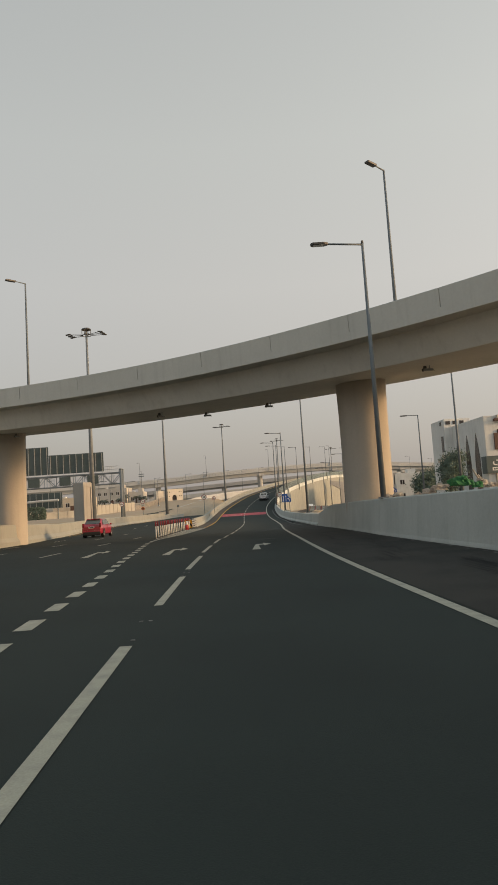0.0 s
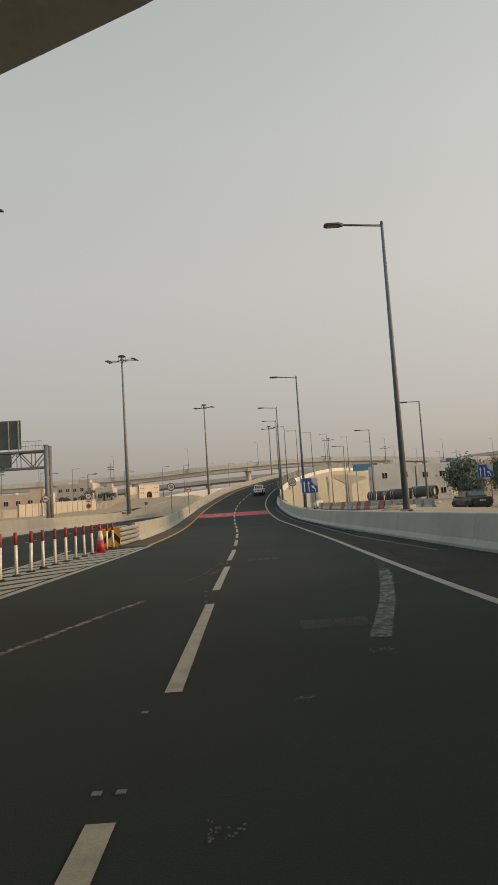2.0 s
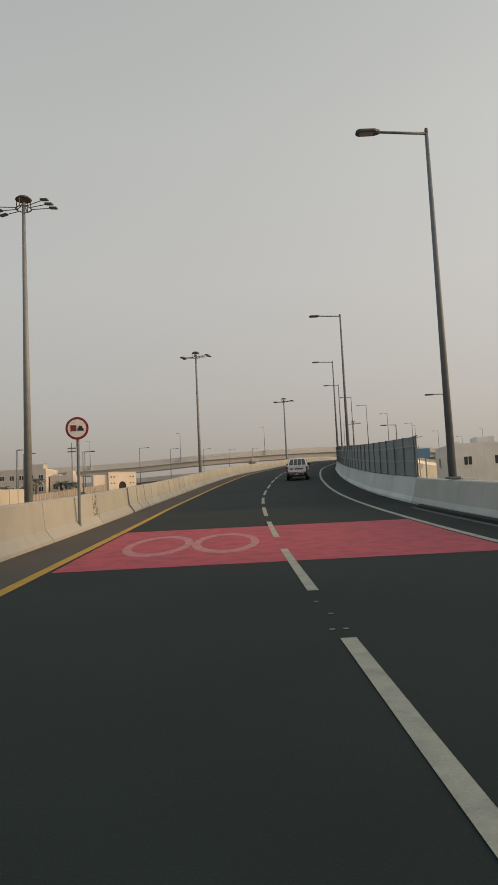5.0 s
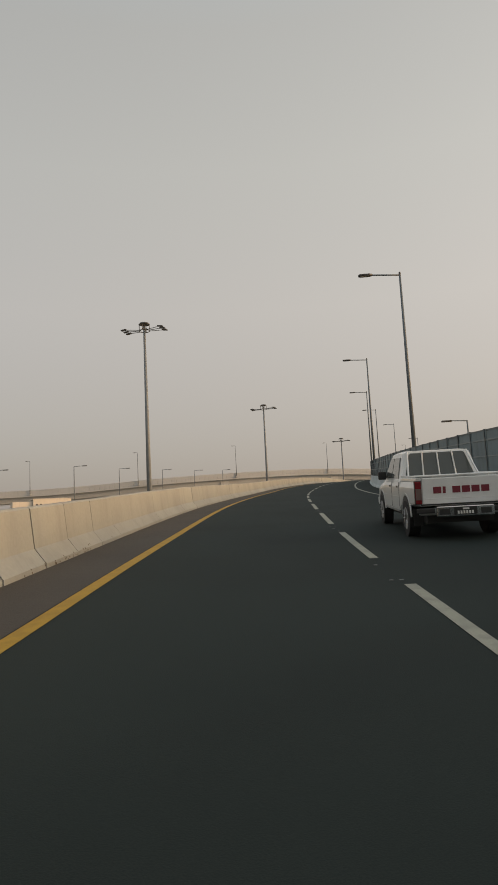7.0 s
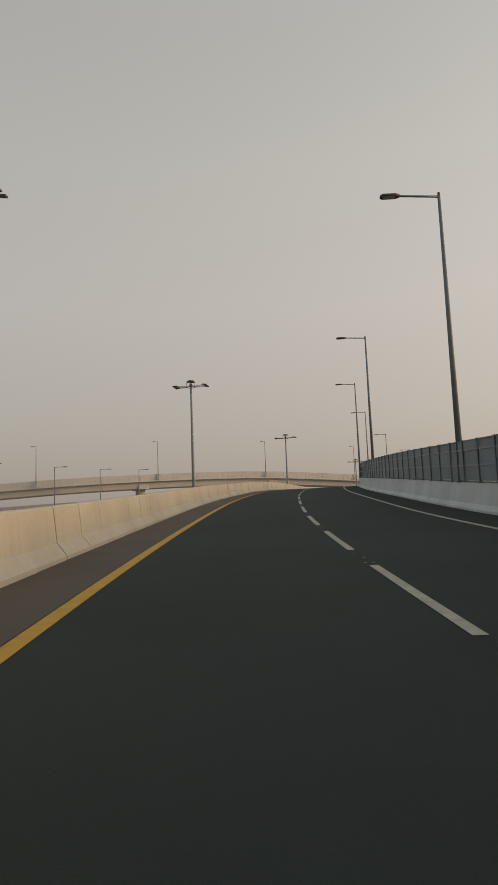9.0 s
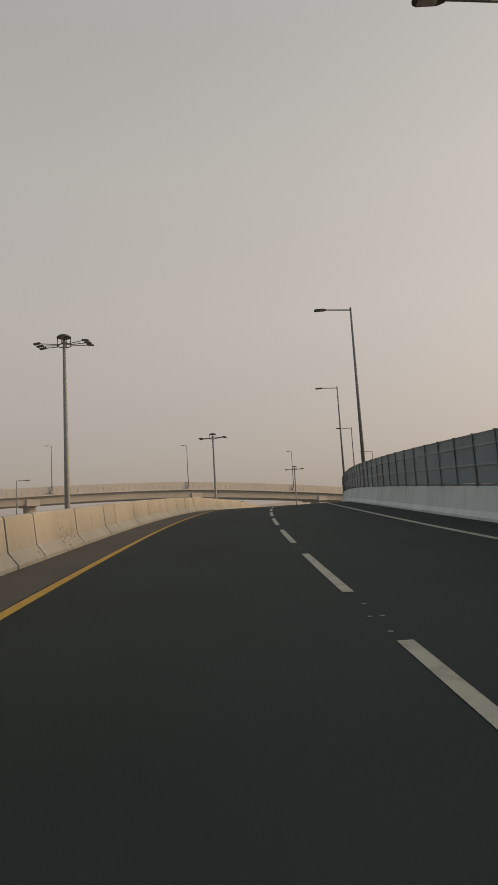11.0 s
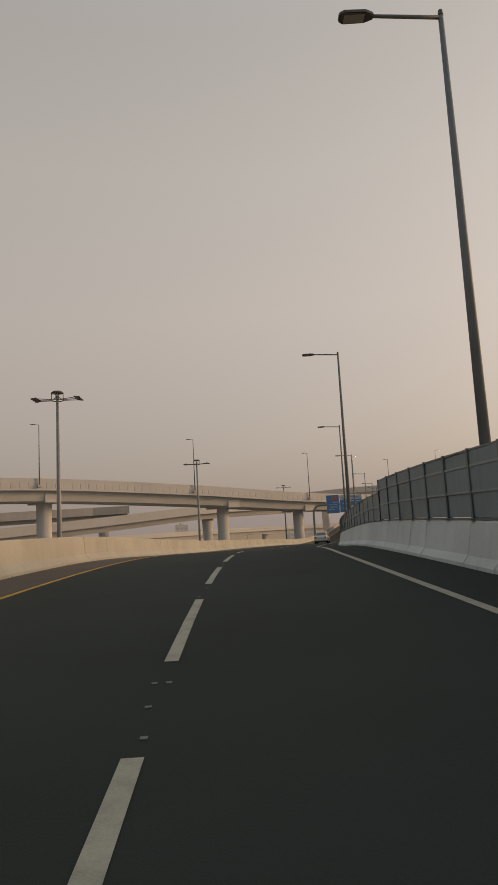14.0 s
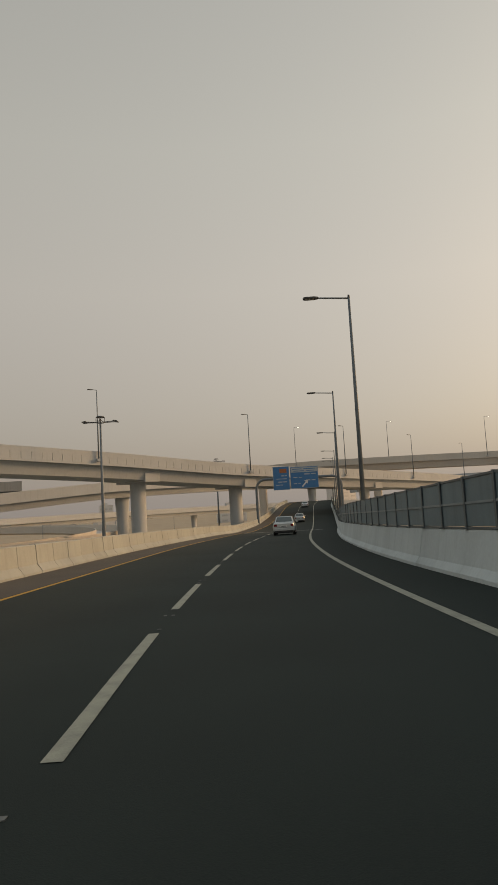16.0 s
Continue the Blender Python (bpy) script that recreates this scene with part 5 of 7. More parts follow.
def text_part(text, size, material, parent, m, name="lettering"):
    cu = bpy.data.curves.new(name, "FONT")
    cu.body, cu.size, cu.align_x, cu.align_y, cu.extrude, cu.offset = text, size, "CENTER", "CENTER", 0.004, size * 0.018
    tmp = bpy.data.objects.new(name, cu)
    me = bpy.data.meshes.new_from_object(tmp)
    bpy.data.objects.remove(tmp)
    me.materials.clear()
    me.materials.append(material)
    ob = new(name, me)
    ob.parent = parent
    ob.matrix_local = m
    return ob


def round_sign(x, y, z_centre, r, foot, turn, kind, label):
    ob = thing("speed_sign" if kind in ("50", "60") else "no_trucks_sign", pose(x, y, foot, 0, 0, turn), label, "road sign", "round signs by the ramp")
    h = z_centre - foot
    part("post", rod((0, 0.06, -0.1), (0, 0.06, h + r * 0.8), 0.04, seg=10), STEEL, ob)
    bm = disc(r, 0.0, -0.02)
    bmesh.ops.translate(bm, verts=bm.verts, vec=(0, 0, h))
    part("red_ring", bm, SIGN_RED, ob)
    bm = disc(r * 0.80, -0.019, -0.026)
    bmesh.ops.translate(bm, verts=bm.verts, vec=(0, 0, h))
    face = part("white_face", bm, SIGN_WHITE, ob)
    if kind in ("50", "60"):
        text_part(kind, r * 1.02, SIGN_BLACK, ob, pose(0, -0.029, h, 90, 0, 0), "number")
    else:
        part("lorry_symbol", box(-r * 0.55, -r * 0.05, -0.033, -0.024, h - r * 0.25, h + r * 0.28), SIGN_RED, ob)
        part("car_symbol", box(r * 0.05, r * 0.58, -0.033, -0.024, h - r * 0.22, h + r * 0.02), SIGN_BLACK, ob)
        part("car_symbol", box(r * 0.16, r * 0.46, -0.033, -0.024, h + r * 0.02, h + r * 0.2), SIGN_BLACK, ob)
    return ob


round_sign(-7.28, 98.3, 3.14, 0.385, -0.6, 2, "50", "round red-ringed 50 speed limit sign on a post")
round_sign(-6.3, 106.9, 3.02, 0.30, -0.4, 2, "truck", "round red-ringed no-overtaking sign for lorries on a post")
round_sign(3.87, 93.0, 2.67, 0.34, spot(93.0, 5.22).z + 0.86, -3, "50", "round red-ringed 50 speed limit sign on the barrier")
exit_sign = round_sign(-20.4, 121.5, 3.45, 0.40, 0.75, 4, "60", "round 60 speed limit sign above a plate and orange disc")
part("plate", box(-0.36, 0.36, -0.01, 0.02, 1.86, 2.26, 0.01), SIGN_PALE_GREY, exit_sign, "small pale plate with a dark symbol")
part("plate_symbol", box(-0.17, 0.17, -0.016, -0.009, 2.0, 2.12), SIGN_BLACK, exit_sign)
bm = disc(0.33, 0.0, -0.02)
bmesh.ops.translate(bm, verts=bm.verts, vec=(0, 0, 1.42))
part("orange_disc", bm, SIGN_BROWN, exit_sign, "orange-brown disc")
text_part("50", 0.36, SIGN_BLACK, exit_sign, pose(0, -0.024, 1.42, 90, 0, 0), "number")
round_sign(-20.8, 104.0, 2.95, 0.36, 0.75, 4, "truck", "round sign with a red ring beside the exit road")
ob = thing("small_round_sign", pose(-17.95, 157.0, 0.3, 0, 0, 2), "small dark round sign on two thin posts by the service road", "road sign")
bm = disc(0.3, 0.0, -0.03)
bmesh.ops.translate(bm, verts=bm.verts, vec=(0, 0, 2.2))
part("disc", bm, SIGN_BACK, ob)
bm = disc(0.2, -0.029, -0.036)
bmesh.ops.translate(bm, verts=bm.verts, vec=(0, 0, 2.2))
part("face", bm, STEEL, ob)
for x in (-0.16, 0.16):
    part("post", rod((x, 0.05, -0.2), (x, 0.05, 2.3), 0.03, seg=8), STEEL_LIGHT, ob)




def rounded(x0, x1, z0, z1, r):
    """The outline of a plate with rounded corners."""
    out = []
    for cx, cz, a0 in ((x1 - r, z0 + r, -90), (x1 - r, z1 - r, 0), (x0 + r, z1 - r, 90), (x0 + r, z0 + r, 180)):
        out += [(cx + r * math.cos(radians(a0 + 22.5 * k)), cz + r * math.sin(radians(a0 + 22.5 * k))) for k in range(5)]
    return out


def lane_sign(x, y, z0, turn, foot, size, label):
    """A blue board with two lanes going on and a third joining them."""
    ob = thing("lane_merge_sign", pose(x, y, foot, 0, 0, turn), label, "road sign", "lane merge signs")
    h = z0 - foot
    for px in (-0.28 * size, 0.32 * size):
        part("post", rod((px, 0.07, -0.1), (px, 0.07, h + size * 0.9), 0.04, seg=10), STEEL, ob)
    part("border", prism(rounded(-size / 2 - 0.02, size / 2 + 0.02, h - 0.02, h + size * 0.93 + 0.02, 0.07), -0.012, 0.03), SIGN_PALE_GREY, ob)
    bm = bmesh.new()
    w, t = size / 2, size * 0.93
    bm_prism(bm, [(-w + 0.06, h), (w - 0.06, h), (w - 0.018, h + 0.018), (w, h + 0.06), (w, h + t * 0.42), (w * 0.55, h + t * 0.58), (w * 0.28, h + t * 0.75), (w * 0.24, h + t), (-w + 0.06, h + t), (-w + 0.018, h + t - 0.018), (-w, h + t - 0.06), (-w, h + 0.06), (-w + 0.018, h + 0.018)], -0.022, -0.012)
    part("blue_field", bm, SIGN_BLUE, ob)
    for cx in (-0.34, -0.06):
        bm = bmesh.new()
        c = cx * size
        bm_prism(bm, [(c - 0.03 * size, h + 0.07 * size), (c + 0.03 * size, h + 0.07 * size), (c + 0.03 * size, h + 0.6 * size), (c + 0.08 * size, h + 0.58 * size), (c, h + 0.76 * size), (c - 0.08 * size, h + 0.58 * size), (c - 0.03 * size, h + 0.6 * size)], -0.028, -0.021)
        part("arrow", bm, SIGN_WHITE, ob)
    bm = bmesh.new()
    k = size
    bm_prism(bm, [(0.30 * k, h + 0.07 * k), (0.37 * k, h + 0.07 * k), (0.36 * k, h + 0.25 * k), (0.26 * k, h + 0.38 * k), (0.30 * k, h + 0.44 * k), (0.09 * k, h + 0.46 * k), (0.16 * k, h + 0.28 * k), (0.20 * k, h + 0.33 * k), (0.30 * k, h + 0.22 * k)], -0.028, -0.021)
    part("merge_arrow", bm, SIGN_WHITE, ob)
    part("lane_tick", box(0.155 * k, 0.175 * k, -0.028, -0.021, h + 0.07 * k, h + 0.18 * k), SIGN_WHITE, ob)
    return ob


lane_sign(4.28, 83.2, 1.54, -3, -0.6, 1.13, "square blue lane-merge sign with white arrows on two posts")
lane_sign(18.6, 87.0, 1.9, -14, 0.0, 1.1, "blue lane-merge sign with white arrows by the side road")

# ---- the nose: posts, cone, chevron board and rail ----


POST_RED = mat("post_red", (0.26, 0.025, 0.04), 0.6, vary=0.15, bump=0.0)


def bollard():
    ob = thing("flexible_post", Matrix(), "white plastic delineator post with a red top", "delineator post", "delineator posts at the nose")
    part("foot", rod((0, 0, 0), (0, 0, 0.05), 0.13, 0.09, 14), RUBBER, ob)
    part("stem", rod((0, 0, 0.04), (0, 0, 0.77), 0.042, seg=12), PLASTIC_WHITE, ob, smooth=True)
    part("red_top", rod((0, 0, 0.77), (0, 0, 1.08), 0.044, seg=12), POST_RED, ob, smooth=True)
    return ob


one = bollard()
for i in range(20):
    s = 42.0 + i * 1.135
    e = between(s, [(42, -4.75), (46, -4.85), (50, -5.08), (55, -5.25), (60, -5.22), (65, -5.1)])
    m = frame_at(s, e, 0.0) @ pose(0, 0, 0, random.uniform(-1.5, 1.5), random.uniform(-1.5, 1.5), 0)
    if i == 0:
        one.matrix_world = m
    else:
        copy_thing(one, m)
ob = thing("traffic_cone", frame_at(61.1, -5.12, 0.0), "orange-red traffic cone with a white band", "traffic cone")
part("base", box(-0.2, 0.2, -0.2, 0.2, 0, 0.04, 0.01), PLASTIC_RED, ob)
part("lower_cone", rod((0, 0, 0.04), (0, 0, 0.46), 0.185, 0.115, 18), PLASTIC_RED, ob, smooth=True)
part("white_band", rod((0, 0, 0.46), (0, 0, 0.82), 0.115, 0.062, 18), PLASTIC_WHITE, ob, smooth=True)
part("tip", rod((0, 0, 0.82), (0, 0, 1.04), 0.062, 0.03, 18), PLASTIC_RED, ob, smooth=True)

ob = thing("chevron_board", frame_at(63.95, -5.27, 0.0), "yellow board with a black chevron before the barrier end", "chevron board")
part("post", rod((-0.2, 0.05, 0), (-0.2, 0.05, 0.8), 0.03, seg=8), STEEL, ob)
part("post", rod((0.2, 0.05, 0), (0.2, 0.05, 0.8), 0.03, seg=8), STEEL, ob)
part("board", box(-0.36, 0.36, -0.02, 0.02, 0.06, 0.86, 0.06), SIGN_YELLOW, ob)
bm = bmesh.new()
bm_prism(bm, [(-0.355, 0.14), (-0.355, 0.40), (0.0, 0.78), (0.355, 0.40), (0.355, 0.14), (0.0, 0.52)], -0.028, -0.019)
part("chevron", bm, SIGN_BLACK, ob)

cush = thing("crash_cushion", frame_at(67.3, -5.32, 0.0), "stacked galvanised steel crash cushion at the barrier end", "crash cushion")
for z in (0.12, 0.33, 0.54, 0.75):
    for x in (-0.3, 0.3):
        bm = bmesh.new()
        bm_prism(bm, [(x - 0.02, z - 0.09), (x + 0.05, z - 0.05), (x + 0.06, z), (x + 0.05, z + 0.05), (x - 0.02, z + 0.09), (x - 0.04, z)], -2.5, 2.4)
        part("rail", bm, STEEL_LIGHT, cush, smooth=False)
    bm = bmesh.new()
    for i in range(10):
        a0, a1 = math.pi + math.pi * i / 10, math.pi + math.pi * (i + 1) / 10
        bm_rod(bm, (0.31 * math.cos(a0), -2.5 + 0.31 * math.sin(a0), z), (0.31 * math.cos(a1), -2.5 + 0.31 * math.sin(a1), z), 0.075, seg=8)
    part("nose_rail", bm, STEEL_LIGHT, cush)
for y in (-1.6, 0.0, 1.6):
    part("diaphragm", box(-0.26, 0.26, y - 0.04, y + 0.04, 0.0, 0.82), STEEL, cush)

# ---- vehicles ----
GLASS = mat("tinted_glass", (0.095, 0.105, 0.10), 0.08, vary=0.05, bump=0.0)
CAR_WHITE = mat("car_white", (0.76, 0.77, 0.76), 0.3, vary=0.05, scale=3, bump=0.0, coat=0.6)
CAR_SILVER = mat("car_silver", (0.50, 0.52, 0.52), 0.3, metal=0.3, vary=0.05, scale=3, bump=0.0, coat=0.6)
CAR_RED = mat("car_red", (0.36, 0.010, 0.032), 0.28, vary=0.05, scale=3, bump=0.0, coat=0.8)
CAR_DARK = mat("car_dark_green", (0.014, 0.022, 0.021), 0.4, vary=0.05, scale=3, bump=0.0, coat=0.2)
TRIM_BLACK = mat("black_trim", (0.025, 0.025, 0.025), 0.6, vary=0.1, bump=0.02)
LAMP_RED = mat("tail_lamp_red", (0.19, 0.012, 0.016), 0.2, vary=0.05, bump=0.0)
LAMP_SMOKE = mat("lamp_smoky", (0.17, 0.12, 0.11), 0.2, vary=0.05, bump=0.0)
CHROME = mat("chrome", (0.62, 0.62, 0.62), 0.18, metal=1.0, vary=0.05, bump=0.0)
RIM = mat("wheel_rim", (0.34, 0.34, 0.34), 0.35, metal=0.7, vary=0.08, bump=0.0)


def loft(stations, close=True):
    """Rings of (half width, height) pairs at each y, mirrored, joined end to end."""
    bm = bmesh.new()
    rings = []
    for y, pts in stations:
        ring = [bm.verts.new((w, y, z)) for w, z in pts] + [bm.verts.new((-w, y, z)) for w, z in reversed(pts)]
        rings.append(ring)
    n = len(rings[0])
    for a, b in zip(rings, rings[1:]):
        for i in range(n):
            bm.faces.new((a[i], a[(i + 1) % n], b[(i + 1) % n], b[i]))
    if close:
        bm.faces.new(rings[0])
        bm.faces.new(rings[-1][::-1])
    return bm


def softened(bm, width=0.03, angle=30):
    bmesh.ops.recalc_face_normals(bm, faces=bm.faces)
    edges = [e for e in bm.edges if len(e.link_faces) == 2 and e.calc_face_angle(0) > radians(angle)]
    bmesh.ops.bevel(bm, geom=edges, offset=width, segments=2, affect="EDGES", clamp_overlap=True)
    return bm


def wheel(parent, x, y, r, w, spokes=10):
    side = 1 if x > 0 else -1
    hold = part("wheel", rod((x - side * w * 0.5, y, r), (x + side * w * 0.5, y, r), r, seg=28), RUBBER, parent)
    part("rim", rod((x + side * w * 0.46, y, r), (x + side * w * 0.53, y, r), r * 0.66, r * 0.6, 24), RIM, hold)
    bm = bmesh.new()
    for i in range(spokes):
        a = math.tau * i / spokes
        bm_rod(bm, (x + side * w * 0.505, y + 0.2 * r * math.cos(a), r + 0.2 * r * math.sin(a)), (x + side * w * 0.50, y + 0.6 * r * math.cos(a), r + 0.6 * r * math.sin(a)), 0.022, seg=5)
    part("spokes", bm, RIM, hold)
    part("hub", rod((x + side * w * 0.5, y, r), (x + side * w * 0.545, y, r), r * 0.2, seg=12), TRIM_BLACK, hold)


def pane(parent, corners, name="window", material=None):
    bm = bmesh.new()
    c = [Vector(p) for p in corners]
    nrm = (c[1] - c[0]).cross(c[2] - c[0]).normalized() * 0.008
    a = [bm.verts.new(p + nrm) for p in c]
    b = [bm.verts.new(p - nrm) for p in c]
    bm.faces.new(a)
    bm.faces.new(b[::-1])
    k = len(c)
    for i in range(k):
        bm.faces.new((a[i], b[i], b[(i + 1) % k], a[(i + 1) % k]))
    return part(name, bm, material or GLASS, parent)


MARK_RED = mat("tailgate_marks", (0.19, 0.02, 0.035), 0.5, vary=0.06, bump=0.0)


def pickup():
    ob = thing("pickup_truck", Matrix(), "white double-cab pickup with red marks on its tailgate", "pickup truck")
    W = 0.83
    low = [(-2.45, [(0.72, 0.62), (W, 0.68), (W, 0.95), (W - 0.03, 1.06)]), (-1.0, [(0.72, 0.50), (W, 0.56), (W, 0.95), (W - 0.03, 1.06)]),
           (-0.85, [(0.72, 0.42), (W, 0.48), (W, 0.95), (W - 0.02, 1.06)]), (1.0, [(0.72, 0.42), (W, 0.48), (W, 0.95), (W - 0.03, 1.05)]),
           (1.35, [(0.72, 0.42), (W, 0.5), (W, 0.92), (W - 0.06, 1.04)]), (2.2, [(0.70, 0.45), (W - 0.02, 0.52), (W - 0.04, 0.85), (W - 0.12, 0.95)]),
           (2.45, [(0.62, 0.5), (W - 0.1, 0.55), (W - 0.12, 0.8), (W - 0.2, 0.88)])]
    part("body", softened(loft(low), 0.02), CAR_WHITE, ob)
    # load bed: a dark floor sunk between the side walls
    part("bed_liner", box(-W + 0.09, W - 0.09, -2.36, -0.92, 1.045, 1.066), TRIM_BLACK, ob)
    for sx in (-1, 1):
        part("bed_rail", box(sx * (W - 0.09) - 0.05, sx * (W - 0.09) + 0.05, -2.42, -0.9, 1.06, 1.13, 0.015), CAR_WHITE, ob)
    part("tailgate", box(-W + 0.135, W - 0.135, -2.475, -2.40, 0.655, 1.13, 0.02), CAR_WHITE, ob, "white tailgate with six red marks")
    for i in range(6):
        part("red_mark", box(-0.50 + i * 0.170, -0.358 + i * 0.170 - (0.09 if i == 1 else 0.0), -2.482, -2.474, 0.845, 0.965, 0.003), MARK_RED, ob)
    # pressed ribs and the gap along the tailgate's foot
    part("tailgate_rib", box(-W + 0.18, W - 0.18, -2.480, -2.472, 0.745, 0.757, 0.003), CAR_WHITE, ob)
    part("tailgate_gap", box(-W + 0.10, W - 0.10, -2.468, -2.40, 0.632, 0.656), TRIM_BLACK, ob)
    cab = [(-0.95, [(W - 0.02, 1.05), (W - 0.05, 1.14), (W - 0.05, 1.15), (W - 0.10, 1.16)]), (-0.74, [(W - 0.02, 1.05), (W - 0.10, 1.42), (W - 0.15, 1.63), (W - 0.25, 1.668)]),
           (-0.35, [(W - 0.02, 1.05), (W - 0.10, 1.42), (W - 0.15, 1.645), (W - 0.26, 1.69)]),
           (0.45, [(W - 0.02, 1.05), (W - 0.10, 1.42), (W - 0.15, 1.63), (W - 0.26, 1.675)]), (1.2, [(W - 0.03, 1.04), (W - 0.08, 1.06), (W - 0.1, 1.08), (W - 0.14, 1.09)])]
    part("cab", softened(loft(cab), 0.025), CAR_WHITE, ob)

    def on_rear(u, v):
        return (u * (0.705 - 0.125 * v), -0.955 + 0.21 * v, 1.15 + 0.50 * v)

    pane(ob, [on_rear(-0.985, 0.03), on_rear(0.985, 0.03), on_rear(0.96, 0.90), on_rear(0.90, 0.955), on_rear(-0.90, 0.955), on_rear(-0.96, 0.90)], "rear_window")
    for sx in (-1, 1):
        pane(ob, [(sx * (W - 0.03), -0.72, 1.12), (sx * (W - 0.03), 0.02, 1.12), (sx * (W - 0.118), 0.02, 1.55), (sx * (W - 0.118), -0.60, 1.55)], "side_window")
        pane(ob, [(sx * (W - 0.03), 0.08, 1.12), (sx * (W - 0.03), 0.95, 1.12), (sx * (W - 0.118), 0.48, 1.55), (sx * (W - 0.118), 0.08, 1.55)], "side_window")
        part("door_gap", box(sx * W - 0.004, sx * W + 0.004, 0.045, 0.06, 0.5, 1.05), TRIM_BLACK, ob)
        part("door_gap", box(sx * W - 0.004, sx * W + 0.004, -0.86, -0.845, 0.52, 1.05), TRIM_BLACK, ob)
        for y in (-0.72, 0.18):
            part("door_handle", box(sx * W - 0.012, sx * W + 0.025, y, y + 0.16, 0.93, 0.97, 0.008), TRIM_BLACK, ob)
        part("mirror", box(sx * (W - 0.03), sx * (W + 0.15), 0.86, 0.98, 1.08, 1.27, 0.03), TRIM_BLACK, ob)
        lamp = part("tail_lamp", box(sx * (W - 0.062) - 0.055, sx * (W - 0.062) + 0.055, -2.478, -2.36, 0.665, 1.075, 0.012), LAMP_RED, ob)
        part("lamp_stripe", box(sx * (W - 0.062) - 0.047, sx * (W - 0.062) + 0.056, -2.484, -2.37, 0.735, 0.94, 0.004), LAMP_SMOKE, lamp, "smoky clear lamp lens")
        part("lamp_surround", box(sx * (W - 0.062) - 0.062, sx * (W - 0.062) + 0.062, -2.470, -2.40, 0.655, 1.085, 0.01), TRIM_BLACK, lamp)
        # flared arches
        for y in (-1.55, 1.5):
            bm = bmesh.new()
            for i in range(12):
                a0, a1 = math.pi * i / 12, math.pi * (i + 1) / 12
                bm_rod(bm, (sx * (W - 0.01), y + 0.43 * math.cos(a0), 0.40 + 0.43 * math.sin(a0)), (sx * (W - 0.01), y + 0.43 * math.cos(a1), 0.40 + 0.43 * math.sin(a1)), 0.018, seg=6)
            part("wheel_arch", bm, CAR_WHITE, ob)
            bm = bmesh.new()
            ring = [bm.verts.new((sx * (W + 0.006), y + 0.40 * math.cos(math.pi * i / 14), 0.40 + 0.40 * math.sin(math.pi * i / 14))) for i in range(15)]
            bm.faces.new(ring)
            part("arch_shadow", bm, TRIM_BLACK, ob)
        part("mud_flap", box(sx * 0.7 - 0.09, sx * 0.7 + 0.09, -2.04, -2.02, 0.24, 0.55), RUBBER, ob)
    for x in (-0.72, 0.72):
        for y in (-1.55, 1.5):
            wheel(ob, x + (0.02 if x > 0 else -0.02), y, 0.345, 0.21, 7)
    part("rear_bumper", box(-W + 0.04, W - 0.04, -2.60, -2.44, 0.46, 0.585, 0.045), STEEL_LIGHT, ob)
    for sx in (-1, 1):
        part("bumper_cap", box(sx * 0.68 - 0.16, sx * 0.68 + 0.16, -2.625, -2.58, 0.50, 0.592, 0.02), TRIM_BLACK, ob)
    part("tailgate_rail", rod((-W + 0.02, -2.44, 1.165), (W - 0.02, -2.44, 1.165), 0.022, seg=8), CAR_WHITE, ob)
    for x in (-0.5, 0.5):
        part("rail_foot", rod((x, -2.44, 1.12), (x, -2.44, 1.165), 0.02, seg=8), CAR_WHITE, ob)
    for sx in (-1, 1):
        part("side_rail", rod((sx * (W - 0.05), -2.42, 1.165), (sx * (W - 0.05), -0.98, 1.165), 0.016, seg=8), CAR_WHITE, ob)
        for y in (-2.0, -1.6, -1.2):
            part("rail_hook", rod((sx * (W - 0.05), y, 1.11), (sx * (W - 0.05), y, 1.165), 0.012, seg=6), CAR_WHITE, ob)
        part("side_crease", box(sx * W - 0.004, sx * W + 0.006, -0.8, 1.1, 0.735, 0.752, 0.003), CAR_WHITE, ob)
        part("sill_trim", box(sx * (W - 0.02) - 0.02, sx * (W - 0.02) + 0.012, -0.8, 1.05, 0.43, 0.475, 0.01), STEEL_LIGHT, ob)
    part("bumper_step", box(-0.5, 0.5, -2.66, -2.48, 0.43, 0.615, 0.015), CHROME, ob)
    for x in (-0.36, 0.36):
        part("step_hole", box(x - 0.09, x + 0.09, -2.668, -2.655, 0.47, 0.57), TRIM_BLACK, ob)
    plate = part("number_plate", box(-0.2, 0.2, -2.675, -2.663, 0.46, 0.60, 0.003), SIGN_BLACK, ob)
    for i in range(6):
        part("plate_mark", box(-0.145 + i * 0.05, -0.113 + i * 0.05, -2.680, -2.674, 0.475, 0.53), SIGN_WHITE, plate)
    part("plate_mark", box(-0.05, 0.06, -2.680, -2.674, 0.55, 0.58), SIGN_WHITE, plate)
    # guard bars behind the rear window
    for x in (-0.33, 0.0, 0.33):
        part("guard_bar", rod((x, -0.99, 1.08), (x * 0.92, -0.80, 1.655), 0.016, seg=8), CAR_WHITE, ob)
    for sx in (-1, 1):
        part("guard_stay", rod((sx * 0.70, -1.30, 1.10), (sx * 0.60, -0.80, 1.655), 0.018, seg=8), CAR_WHITE, ob)
    part("guard_rail", rod((-0.72, -1.0, 1.13), (0.72, -1.0, 1.13), 0.018, seg=8), CAR_WHITE, ob)
    part("underbody", box(-0.6, 0.6, -2.3, 2.2, 0.3, 0.5), TRIM_BLACK, ob)
    part("axle", rod((-0.66, -1.55, 0.345), (0.66, -1.55, 0.345), 0.06, seg=10), TRIM_BLACK, ob)
